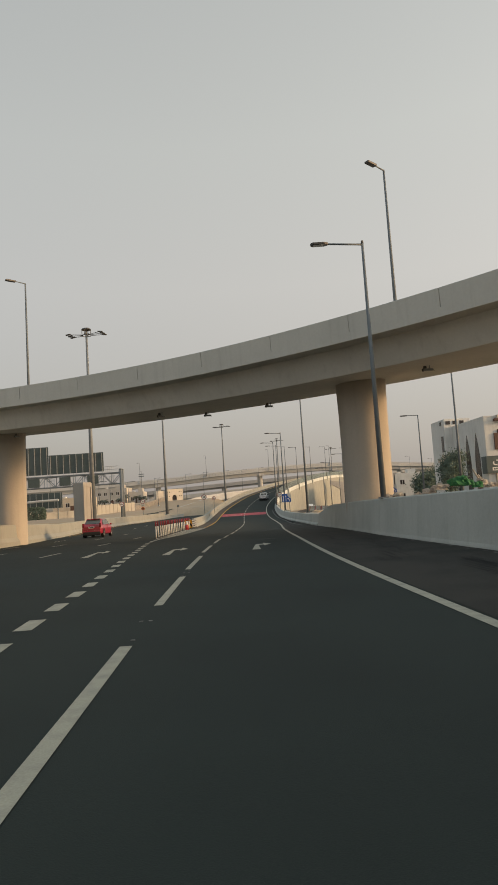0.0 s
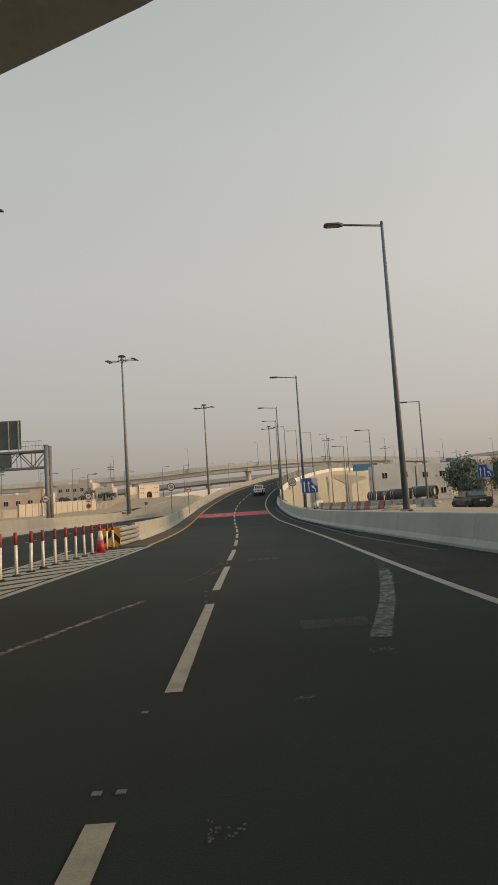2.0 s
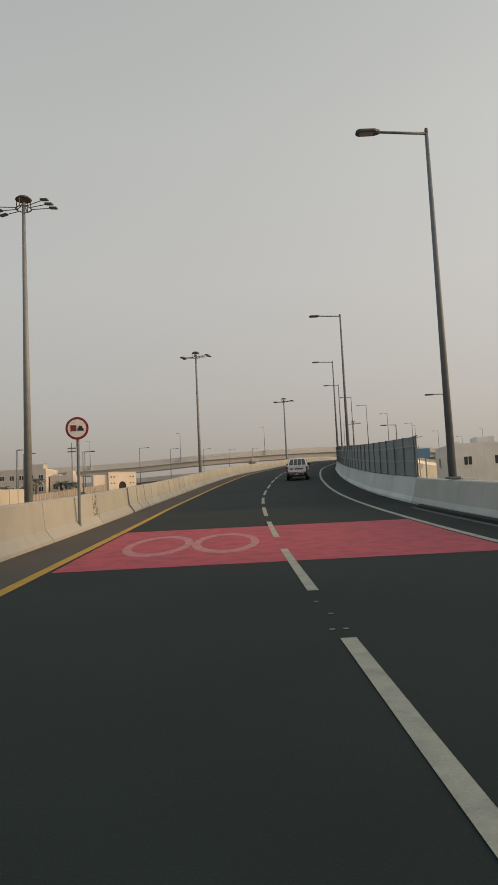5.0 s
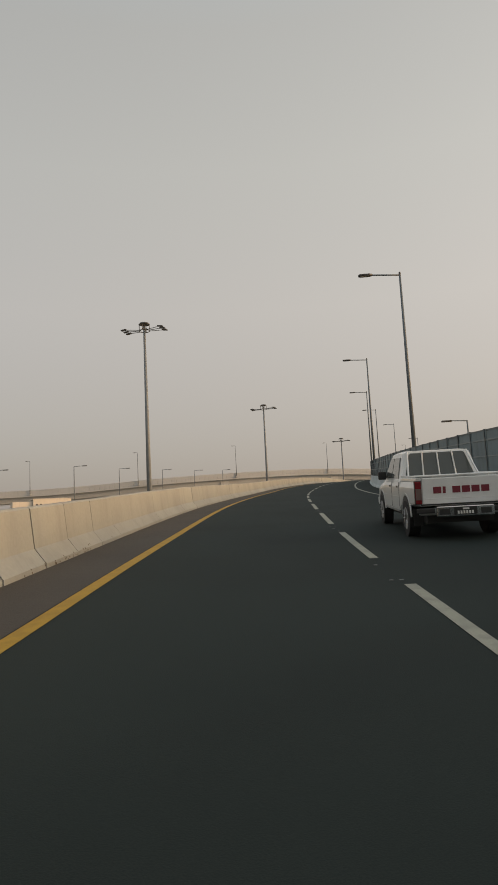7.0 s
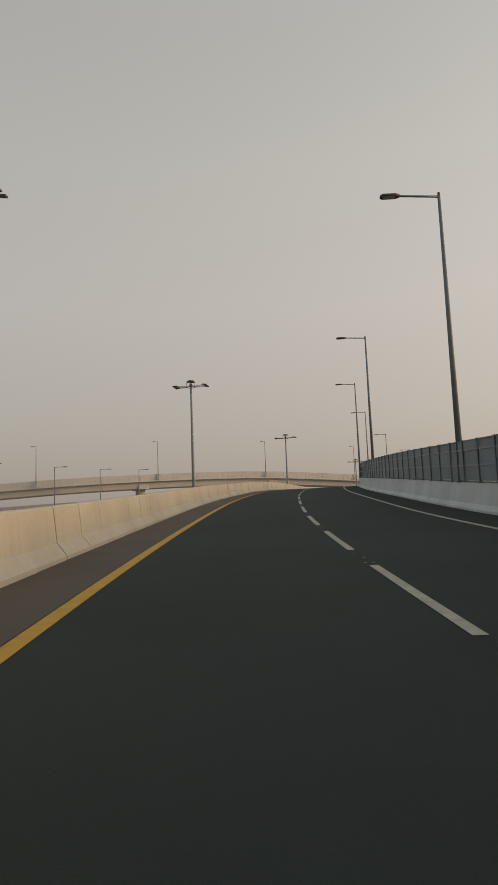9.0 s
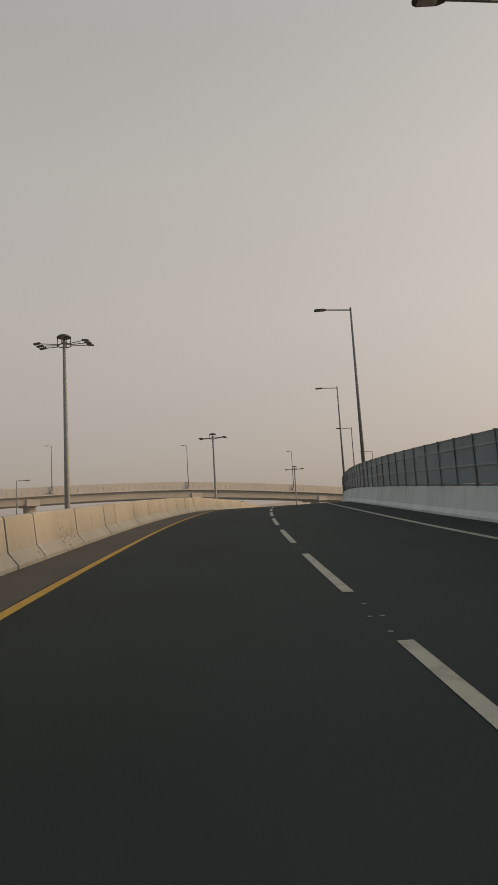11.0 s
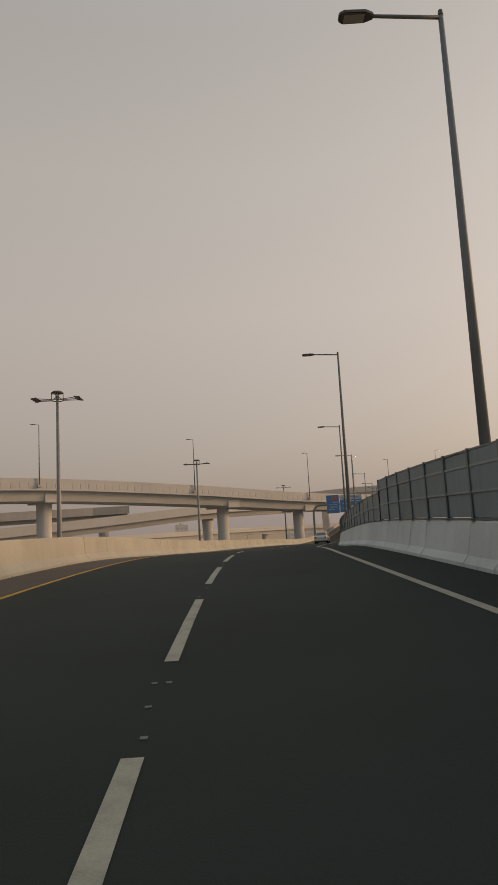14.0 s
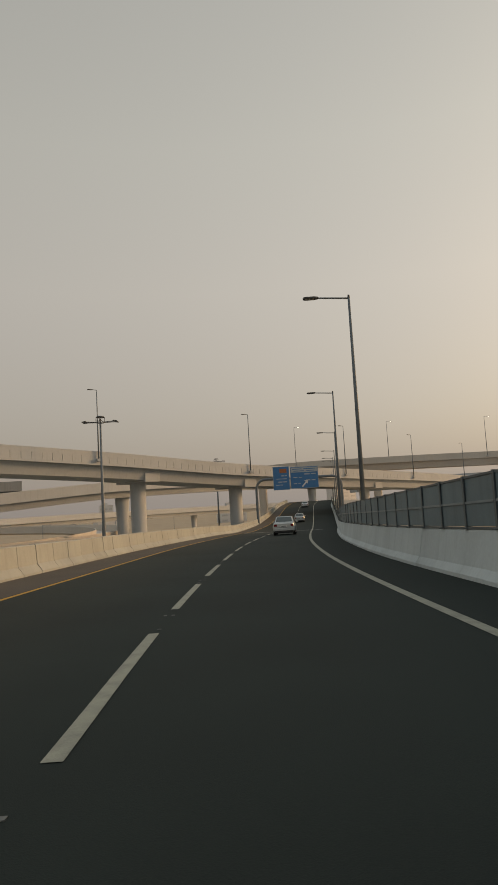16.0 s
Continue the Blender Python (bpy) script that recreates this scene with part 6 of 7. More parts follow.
    part("front_bumper", box(-0.78, 0.78, 2.4, 2.56, 0.42, 0.62, 0.03), CAR_WHITE, ob)
    return ob


pickup().matrix_world = frame_at(138.55, 1.88, 0.006) @ pose(0, 0, 0, 0, 0, -1.2) @ Matrix.Diagonal((0.91, 0.97, 0.905, 1))


def saloon(paint, label, hatch=False, name="saloon_car"):
    ob = thing(name, Matrix(), label, "car")
    W = 0.86
    back = -2.0 if hatch else -2.25
    roofb, roofz = (-1.15, 1.46) if hatch else (-0.85, 1.43)
    low = [(back - 0.03, [(0.62, 0.34), (0.74, 0.42), (0.76, 0.66), (0.70, 0.86)]), (back + 0.12, [(0.72, 0.28), (W - 0.03, 0.36), (W - 0.02, 0.7), (W - 0.07, 0.93)]),
           (-1.3, [(0.76, 0.24), (W, 0.32), (W, 0.72), (W - 0.05, 0.95)]), (0.9, [(0.76, 0.22), (W, 0.3), (W, 0.7), (W - 0.05, 0.92)]),
           (1.6, [(0.74, 0.24), (W - 0.02, 0.32), (W - 0.03, 0.66), (W - 0.1, 0.84)]), (2.12, [(0.6, 0.3), (0.72, 0.36), (0.73, 0.56), (0.64, 0.66)])]
    part("body", softened(loft(low), 0.035, 20), paint, ob)
    rear0 = back + 0.10 if hatch else -1.55
    cab = [(rear0, [(W - 0.10, 0.90), (W - 0.12, 0.93), (W - 0.14, 0.95), (W - 0.2, 0.96)]), (roofb, [(W - 0.07, 0.92), (W - 0.17, 1.2), (W - 0.23, roofz - 0.05), (W - 0.34, roofz)]),
           (0.25, [(W - 0.07, 0.92), (W - 0.17, 1.2), (W - 0.23, roofz - 0.05), (W - 0.34, roofz - 0.01)]), (1.15, [(W - 0.10, 0.88), (W - 0.11, 0.9), (W - 0.13, 0.91), (W - 0.2, 0.92)])]
    part("cabin", softened(loft(cab), 0.03, 20), paint, ob)

    def on_back(u, v):
        y = rear0 + (roofb - rear0) * v - 0.012
        z = 0.95 + (roofz - 0.97) * v
        return ((W - 0.20 - 0.13 * v) * u, y, z + 0.012)

    foot_v, head_v = (0.2, 0.93) if hatch else (0.14, 0.90)
    pane(ob, [on_back(-1, foot_v), on_back(1, foot_v), on_back(1.0, head_v), on_back(-1.0, head_v)], "rear_window")
    if hatch:
        part("spoiler", box(-0.55, 0.55, roofb - 0.22, roofb + 0.05, roofz - 0.045, roofz + 0.012, 0.015), paint, ob)
        part("wiper", rod((0.0, back + 0.2, 1.06), (0.3, back + 0.26, 1.1), 0.012, seg=6), TRIM_BLACK, ob)
    for sx in (-1, 1):
        pane(ob, [(sx * (W - 0.068), roofb - (0.35 if not hatch else 0.3), 0.98), (sx * (W - 0.068), -0.12, 0.97), (sx * (W - 0.195), -0.12, roofz - 0.08), (sx * (W - 0.195), roofb + 0.06, roofz - 0.08)], "side_window")
        pane(ob, [(sx * (W - 0.068), -0.06, 0.97), (sx * (W - 0.068), 0.85, 0.96), (sx * (W - 0.195), 0.28, roofz - 0.08), (sx * (W - 0.195), -0.06, roofz - 0.08)], "side_window")
        part("mirror", box(sx * (W - 0.02), sx * (W + 0.15), 0.62, 0.74, 0.92, 1.06, 0.03), paint, ob)
        for y in (-1.32, 1.28):
            bm = bmesh.new()
            bm.faces.new([bm.verts.new((sx * (W + 0.006), y + 0.36 * math.cos(math.pi * i / 14), 0.32 + 0.36 * math.sin(math.pi * i / 14))) for i in range(15)])
            part("arch_shadow", bm, TRIM_BLACK, ob)
            wheel(ob, sx * (W - 0.11), y, 0.31, 0.2, 8)
        part("door_handle", box(sx * W - 0.012, sx * W + 0.02, -0.35, -0.2, 0.78, 0.81, 0.006), paint, ob)
        part("door_gap", box(sx * W - 0.006, sx * W + 0.003, -0.09, -0.075, 0.34, 0.9), TRIM_BLACK, ob)
        lz0, lz1, lx, lw = (0.80, 1.12, 0.70, 0.07) if hatch else (0.66, 0.84, 0.63, 0.11)
        part("tail_lamp", box(sx * lx - lw, sx * lx + lw, back - 0.055, back + 0.16, lz0, lz1, 0.02), LAMP_RED, ob)
        part("reflector", box(sx * 0.56 - 0.08, sx * 0.56 + 0.08, back - 0.05, back, 0.42, 0.46), LAMP_RED, ob)
    part("rear_bumper", box(-0.76, 0.76, back - 0.10, back + 0.15, 0.34, 0.56, 0.04), paint, ob)
    part("bumper_base", box(-0.7, 0.7, back - 0.115 if hatch else back - 0.07, back + 0.2, 0.2, 0.46 if hatch else 0.36, 0.03), TRIM_BLACK, ob)
    part("boot_gap", box(-0.7, 0.7, back - 0.045, back - 0.02, 0.575, 0.59), TRIM_BLACK, ob)
    pz = 0.74 if hatch else 0.62
    plate = part("number_plate", box(-0.24, 0.24, back - 0.075, back - 0.06, pz, pz + 0.12), SIGN_WHITE, ob)
    part("plate_mark", box(-0.18, 0.18, back - 0.08, back - 0.072, pz + 0.035, pz + 0.085), SIGN_BLACK, plate)
    part("underbody", box(-0.65, 0.65, back + 0.2, 1.9, 0.16, 0.3), TRIM_BLACK, ob)
    return ob


saloon(CAR_SILVER, "silver-white saloon car near the end of the ramp").matrix_world = frame_at(332.6, 1.55, 0.006)
saloon(CAR_SILVER, "silver saloon car beyond the crest of the ramp").matrix_world = frame_at(393.5, 1.2, 0.006)
saloon(CAR_WHITE, "white saloon car far off on the rising road").matrix_world = frame_at(449.5, 1.4, 0.006)
saloon(CAR_RED, "bright red hatchback on the wide approach road", True, "hatchback_car").matrix_world = frame_at(56.6, -12.3, 0.006) @ Matrix.Diagonal((1.02, 1.0, 1.06, 1))
saloon(CAR_DARK, "dark green saloon car on the side road").matrix_world = pose(17.2, 87.0, -0.48, 0, 0, 3)
saloon(CAR_WHITE, "white saloon car far along the side road").matrix_world = pose(13.0, 150.0, -0.45, 0, 0, 176)

# ---- right-hand side: side road, site clutter, houses, trees ----
# leaf green lightened to carry the haze in front of the trees
LEAF_HAZE = mat("leaves_haze", (0.12, 0.17, 0.135), 0.8, vary=0.35, scale=1.5, fine=8, bump=0.0)
BARK = mat("bark", (0.10, 0.075, 0.055), 0.9, vary=0.25, scale=6, fine=30, bump=0.4)
PALM = mat("palm_leaves", (0.11, 0.125, 0.10), 0.75, vary=0.3, bump=0.0)
HOUSE_WHITE = mat("plaster_white", (0.63, 0.64, 0.63), 0.9, vary=0.08, scale=0.4, fine=8, bump=0.08, streak=0.15)
HOUSE_SAND = mat("plaster_sand", (0.50, 0.44, 0.36), 0.9, vary=0.08, scale=0.4, fine=8, bump=0.08, streak=0.15)
# greyed plaster, with far-off haze mixed into the colour
HOUSE_HAZE = mat("plaster_haze", (0.47, 0.455, 0.43), 0.9, vary=0.08, scale=0.4, fine=8, bump=0.08, streak=0.15)
HOUSE_BROWN = mat("cladding_brown", (0.11, 0.06, 0.045), 0.7, vary=0.12, scale=1.0, bump=0.05)
WINDOW_DARK = mat("window_dark", (0.04, 0.035, 0.035), 0.25, vary=0.1, bump=0.0)
# black plastic raised in tone: haze over the site is in the colour
PIPE_BLACK_HAZE = mat("pipe_black_haze", (0.055, 0.068, 0.072), 0.55, vary=0.15, scale=1.0, bump=0.02)
STRAP_GREY = mat("strap_grey", (0.36, 0.37, 0.36), 0.6, vary=0.15, bump=0.0)
NET_GREEN = mat("green_netting", (0.03, 0.20, 0.085), 0.8, vary=0.25, scale=3, fine=25, bump=0.3)
SACK_WHITE = mat("sacking_white", (0.48, 0.46, 0.43), 0.9, vary=0.2, scale=4, fine=30, bump=0.3)

side_place, side_len = line_spot([(12.8, -40, -0.1), (12.8, 20, 0.02), (12.8, 60, 0.03), (12.9, 70, 0.0), (12.9, 84, -0.45), (12.9, 100, -0.45), (13.0, 140, -0.46), (16.5, 170, -0.46), (22.0, 200, -0.46), (33.0, 230, -0.46), (46.0, 260, -0.46), (63.0, 290, -0.46)])
tagged(ob_from("road_side", ribbon(0, side_len, -3.6, 3.4, 0.02, 5.0, side_place), ASPHALT_OLD), "worn asphalt side road at ground level", "road", kind="structure")


BARRIER_RED = mat("faded_red_plastic", (0.36, 0.12, 0.125), 0.6, vary=0.2, bump=0.0)
BARRIER_WHITE = mat("dusty_white_plastic", (0.45, 0.46, 0.45), 0.6, vary=0.2, bump=0.0)


def water_barrier(red):
    bm = bmesh.new()
    bm_prism(bm, [(-0.28, 0.0), (0.28, 0.0), (0.26, 0.25), (0.12, 0.50), (0.10, 1.02), (-0.10, 1.02), (-0.12, 0.50), (-0.26, 0.25)], -0.92, 0.92)
    bmesh.ops.bevel(bm, geom=list(bm.edges), offset=0.02, segments=1, affect="EDGES")
    ob = thing("plastic_barrier", Matrix(), ("red" if red else "white") + " water-filled plastic road barrier at the works", "plastic barrier", "plastic barriers at the works")
    part("shell", bm, BARRIER_RED if red else BARRIER_WHITE, ob)
    part("filler_cap", rod((0, 0.4, 1.02), (0, 0.4, 1.07), 0.09, seg=10), TRIM_BLACK, ob)
    part("connector", rod((0, 0.93, 0.1), (0, 0.93, 0.98), 0.06, seg=8), TRIM_BLACK, ob)
    for y in (-0.6, -0.2, 0.2, 0.6):
        part("fork_slot", box(-0.29, 0.29, y - 0.09, y + 0.09, -0.01, 0.1), TRIM_BLACK, ob)
    return ob


reds, whites = water_barrier(True), water_barrier(False)
for i in range(25):
    y = 137.0 - 1.9 * i
    x = between(y, [(90, 15.5), (96, 14.4), (106, 13.6), (122, 12.4), (140, 11.6)])
    src = reds if i in (1, 5, 9, 13, 15, 18) else whites
    m = pose(x + random.uniform(-0.1, 0.1), y, -0.47, 0, 0, 5 + random.uniform(-5, 5))
    if i < 2:
        src.matrix_world = m
    else:
        copy_thing(src, m)


def big_pipe(x, y, z, turn, length, r, bands):
    ob = thing("large_pipe", pose(x, y, z, 0, 0, turn), "large black plastic pipe lying on the works site", "pipe", "large pipes")
    bm = bmesh.new()
    rings = []
    for y0, rr in ((-length / 2, r), (length / 2, r), (length / 2, r * 0.9), (-length / 2, r * 0.9)):
        rings.append([bm.verts.new((rr * math.cos(math.tau * i / 28), y0, r + rr * math.sin(math.tau * i / 28))) for i in range(28)])
    for a, b in zip(rings, rings[1:] + rings[:1]):
        for i in range(28):
            bm.faces.new((a[i], a[(i + 1) % 28], b[(i + 1) % 28], b[i]))
    part("barrel", bm, PIPE_BLACK_HAZE, ob, smooth=False)
    for b in bands:
        part("strap", rod((0, b - 0.05, r), (0, b + 0.05, r), r * 1.012, seg=28), STRAP_GREY, ob)
    for b in (-length * 0.3, length * 0.3):
        part("chock", box(-r * 0.8, r * 0.8, b - 0.12, b + 0.12, -0.7, r * 0.4), BARK, ob)
    return ob


for i in range(3):
    f = (i + 0.5) / 3
    big_pipe(21.6 + 8.8 * f, 148.0 - 9.0 * f, 0.1 + 0.45 * f, 44.4, 4.12, 0.86, (-1.6, -1.15, 1.2, 1.65))


def lump(name, size, material, parent, at, seed, flat=0.6):
    bm = bmesh.new()
    bmesh.ops.create_icosphere(bm, subdivisions=3, radius=1.0)
    for v in bm.verts:
        k = 1 + 0.45 * noise.noise(v.co * 1.6 + Vector((seed, 0, 0))) + 0.18 * noise.noise(v.co * 4.5 + Vector((0, seed, 0)))
        v.co = Vector((v.co.x * size[0] * k, v.co.y * size[1] * k, max(-0.2, v.co.z) * size[2] * k)) + Vector(at)
    return part(name, bm, material, parent)


heap = thing("rubbish_heap", pose(10.4, 33.0, 0.0), "heap of green netting and white sacks behind the wall", "rubbish heap")
for i, (x, y, z, r) in enumerate(((0.0, 0.0, 1.95, 0.46), (0.45, 0.0, 1.9, 0.38), (-0.35, 0.1, 2.02, 0.28), (0.2, -0.2, 2.2, 0.2), (0.95, 0.0, 1.78, 0.32), (2.7, 0.0, 1.85, 0.28))):
    lump("netting", (r * 0.85, r * 0.7, r * 0.8), NET_GREEN, heap, (x, y, z - 0.2), 1.3 * i)
for i, (x, y, z, r) in enumerate(((-1.0, 0.0, 1.75, 0.45), (-1.5, 0.2, 1.6, 0.42), (-0.72, -0.1, 1.85, 0.26), (1.3, 0.2, 1.85, 0.42), (1.1, 0.0, 2.08, 0.22), (1.7, 0.1, 1.75, 0.36), (-3.0, 0.3, 1.55, 0.34), (-3.5, 0.3, 1.5, 0.3), (-2.0, 0.2, 1.5, 0.3))):
    lump("sack", (r * 0.8, r * 0.7, r * 0.55), SACK_WHITE, heap, (x, y, z - 0.2), 7 + 1.7 * i)
lump("rubble", (3.4, 1.5, 1.15), SAND, heap, (-0.4, 0.6, 0.1), 6.0)
part("plank", rod((1.25, 0, 1.5), (0.8, 0.1, 2.45), 0.045, seg=8), SACK_WHITE, heap)
part("plank", rod((1.45, 0, 1.5), (1.05, 0.1, 2.15), 0.04, seg=8), SACK_WHITE, heap)


def leafy_tree(name, x, y, z, height, spread, seed, label):
    rnd = random.Random(seed)
    ob = thing(name, pose(x, y, z), label, "tree", "trees by the site")
    bm = bmesh.new()
    tips = []

    def limb(a, d, length, r, depth):
        b = a + d * length
        bm_rod(bm, a, b, r, r * 0.65, 7)
        if depth == 0:
            tips.append(b)
            return
        for _ in range(3):
            turn = Euler((rnd.uniform(-0.75, 0.75), rnd.uniform(-0.75, 0.75), rnd.uniform(-3, 3)))
            nd = d.copy()
            nd.rotate(turn)
            nd.z = max(nd.z, 0.05)
            limb(b, nd.normalized(), length * rnd.uniform(0.6, 0.85), r * 0.6, depth - 1)
            tips.append(b)

    limb(Vector((0, 0, -0.2)), Vector((0.05, 0, 1)), height * 0.27, height * 0.028, 3)
    part("trunk", bm, BARK, ob)
    verts, faces = [], []
    for t in tips:
        for _ in range(110):
            c = Vector((rnd.gauss(0, 1), rnd.gauss(0, 1), rnd.gauss(0, 0.8))) * spread * 0.13 + t
            sz = rnd.uniform(0.07, 0.17) * spread / 3.5
            e = Euler((rnd.uniform(0, 6.3), rnd.uniform(0, 6.3), rnd.uniform(0, 6.3))).to_matrix()
            i = len(verts)
            for px, py in ((-1, 0), (0, -0.5), (1, 0), (0, 0.5)):
                verts.append(c + e @ Vector((px * sz, py * sz, 0)))
            faces.append((i, i + 1, i + 2, i + 3))
    me = bpy.data.meshes.new("crown")
    me.from_pydata([tuple(v) for v in verts], [], faces)
    me.materials.append(LEAF_HAZE)
    cr = new("crown", me)
    cr.parent = ob
    return ob


leafy_tree("tree", 23.2, 77.0, 0.0, 8.2, 3.6, 3, "dark green tree in front of the corner building, haze in its colour")
leafy_tree("tree", 44.0, 160.0, -0.6, 5.6, 6.6, 21, "low bushy green tree beside the works site, haze in its colour")
leafy_tree("tree", 43.5, 165.0, -0.6, 8.8, 7.6, 7, "dark green tree beside the works site, haze in its colour")
leafy_tree("tree", 49.5, 178.0, -0.6, 11.6, 7.6, 11, "taller green tree beside the works site, haze in its colour")
leafy_tree("tree", 55.0, 174.0, -0.6, 10.5, 7.6, 15, "broad green tree beside the works site, haze in its colour")

# clipped hedge on the far verge
hedge = thing("hedge", pose(-47.2, 140.6, ground_height(-47.2, 140.6)), "dense dark green clipped hedge in front of the sign", "hedge")
rnd_hedge = random.Random(31)
verts, faces = [], []
for _ in range(5200):
    u = Vector((rnd_hedge.uniform(-1, 1), rnd_hedge.uniform(-1, 1), rnd_hedge.uniform(-1, 1)))
    k = 1.0 / max(0.05, (abs(u.x) ** 5 + abs(u.y) ** 5 + abs(u.z) ** 5) ** 0.2) * rnd_hedge.uniform(0.86, 1.04)
    c = Vector((u.x * k * 2.6, u.y * k * 0.9, 1.45 + u.z * k * 1.45))
    turn = Euler((rnd_hedge.uniform(0, 6.3), rnd_hedge.uniform(0, 6.3), 0)).to_matrix()
    i = len(verts)
    for px, py in ((-0.17, 0), (0, -0.1), (0.17, 0), (0, 0.1)):
        verts.append(tuple(c + turn @ Vector((px, py, 0))))
    faces.append((i, i + 1, i + 2, i + 3))
me = bpy.data.meshes.new("foliage")
me.from_pydata(verts, [], faces)
me.materials.append(LEAF_HAZE)
leaves = new("foliage", me)
leaves.parent = hedge
stems = bmesh.new()
for i in range(7):
    bm_rod(stems, (-2.1 + 0.7 * i, 0, -0.15), (-2.1 + 0.7 * i + 0.1, 0.05, 1.5), 0.05, 0.03, 6)
part("stems", stems, BARK, hedge)

# rubble, boards and slim posts about the pipes
site = tagged(new("site_rubble"), "pale broken concrete and spoil strewn about the works site", "rubble", kind="stuff")
rnd_site = random.Random(12)
for i in range(16):
    x, y = rnd_site.uniform(15.5, 26.0), rnd_site.uniform(122.0, 140.0)
    r = rnd_site.uniform(0.35, 0.8)
    lump("rubble", (r * 1.5, r, r * 0.7), SACK_WHITE if i % 3 == 0 else CONCRETE, site, (x, y, -0.5), 3.1 * i)
for x, y, h in ((17.6, 124.0, 2.3), (20.2, 131.0, 2.0), (23.0, 128.0, 2.6), (26.0, 137.0, 2.2)):
    ob = thing("marker_post", pose(x, y, -0.5, 0, 3, 0), "slim white marker post at the works", "post", "marker posts at the works")
    part("stake", rod((0, 0, -0.1), (0, 0, h), 0.045, seg=8), PLASTIC_WHITE, ob)
    part("band", rod((0, 0, h - 0.4), (0, 0, h - 0.2), 0.05, seg=8), BARRIER_RED, ob)
scrap = thing("scrap_heap", pose(6.6, 66.5, 0.26, 0, 0, 15), "small heap of bent steel scraps and sticks on the sandy verge", "scrap heap")
for i in range(14):
    a, r = rnd_site.uniform(0, 6.28), rnd_site.uniform(0.3, 1.0)
    part("stick", rod((r * math.cos(a), 0.5 * r * math.sin(a), rnd_site.uniform(-0.1, 0.1)), (-0.6 * r * math.cos(a + 0.4), -0.3 * r * math.sin(a), rnd_site.uniform(0.1, 0.38)), 0.03, 0.02, 6), BARK if i % 2 else STEEL, scrap)
lump("spoil", (0.8, 0.5, 0.25), SAND, scrap, (0, 0, 0.0), 4.4)


def palm(x, y, z, h, seed):
    rnd = random.Random(seed)
    ob = thing("palm_tree", pose(x, y, z), "dusty date palm beside the villas", "palm tree", "palms by the villas")
    part("trunk", rod((0, 0, -0.2), (0.1, 0, h), 0.22, 0.16, 10), BARK, ob)
    bm = bmesh.new()
    for i in range(26):
        a = rnd.uniform(0, math.tau)
        up = rnd.uniform(0.1, 1.2)
        last = None
        for j in range(7):
            f = j / 6
            r = 2.2 * f
            p = Vector((0.1 + r * math.cos(a), r * math.sin(a), h + up * 1.5 * f - 1.9 * f * f))
            w = 0.34 * math.sin(math.pi * min(0.95, f + 0.12))
            s_ = Vector((-math.sin(a), math.cos(a), -0.5)) * w
            t_ = Vector((math.sin(a), -math.cos(a), -0.5)) * w
            row = [bm.verts.new(p + s_), bm.verts.new(p), bm.verts.new(p + t_)]
            if last:
                bm.faces.new((last[0], last[1], row[1], row[0]))
                bm.faces.new((last[1], last[2], row[2], row[1]))
            last = row
    part("fronds", bm, PALM, ob)
    return ob


for i, (x, y, h) in enumerate(((-58.0, 232.0, 3.4), (-44.6, 229.0, 3.1), (-42.6, 241.0, 2.1), (-52.5, 232.0, 1.6), (-56.0, 230.0, 1.7), (-46.8, 231.0, 1.8), (-40.2, 240.0, 1.7))):
    palm(x, y, ground_height(x, y) + 0.1, h, 20 + i)


def window_unit(parent, x, y, z, w, h, face="y", deep=0.12, frame_mat=None):
    """A framed pane on a wall that faces -y ("y") or -x ("x")."""
    f = frame_mat or HOUSE_WHITE
    if face == "y":
        hold = part("window", box(x - w / 2, x + w / 2, y - 0.02, y + 0.03, z, z + h), WINDOW_DARK, parent)
        part("sill", box(x - w / 2 - 0.1, x + w / 2 + 0.1, y - deep, y, z - 0.12, z), f, hold)
        part("window_head", box(x - w / 2 - 0.1, x + w / 2 + 0.1, y - deep * 0.6, y, z + h, z + h + 0.1), f, hold)
        part("mullion", box(x - 0.04, x + 0.04, y - 0.04, y, z, z + h), f, hold)
    else:
        hold = part("window", box(x - 0.02, x + 0.03, y - w / 2, y + w / 2, z, z + h), WINDOW_DARK, parent)
        part("sill", box(x - deep, x, y - w / 2 - 0.1, y + w / 2 + 0.1, z - 0.12, z), f, hold)
        part("window_head", box(x - deep * 0.6, x, y - w / 2 - 0.1, y + w / 2 + 0.1, z + h, z + h + 0.1), f, hold)
    return hold


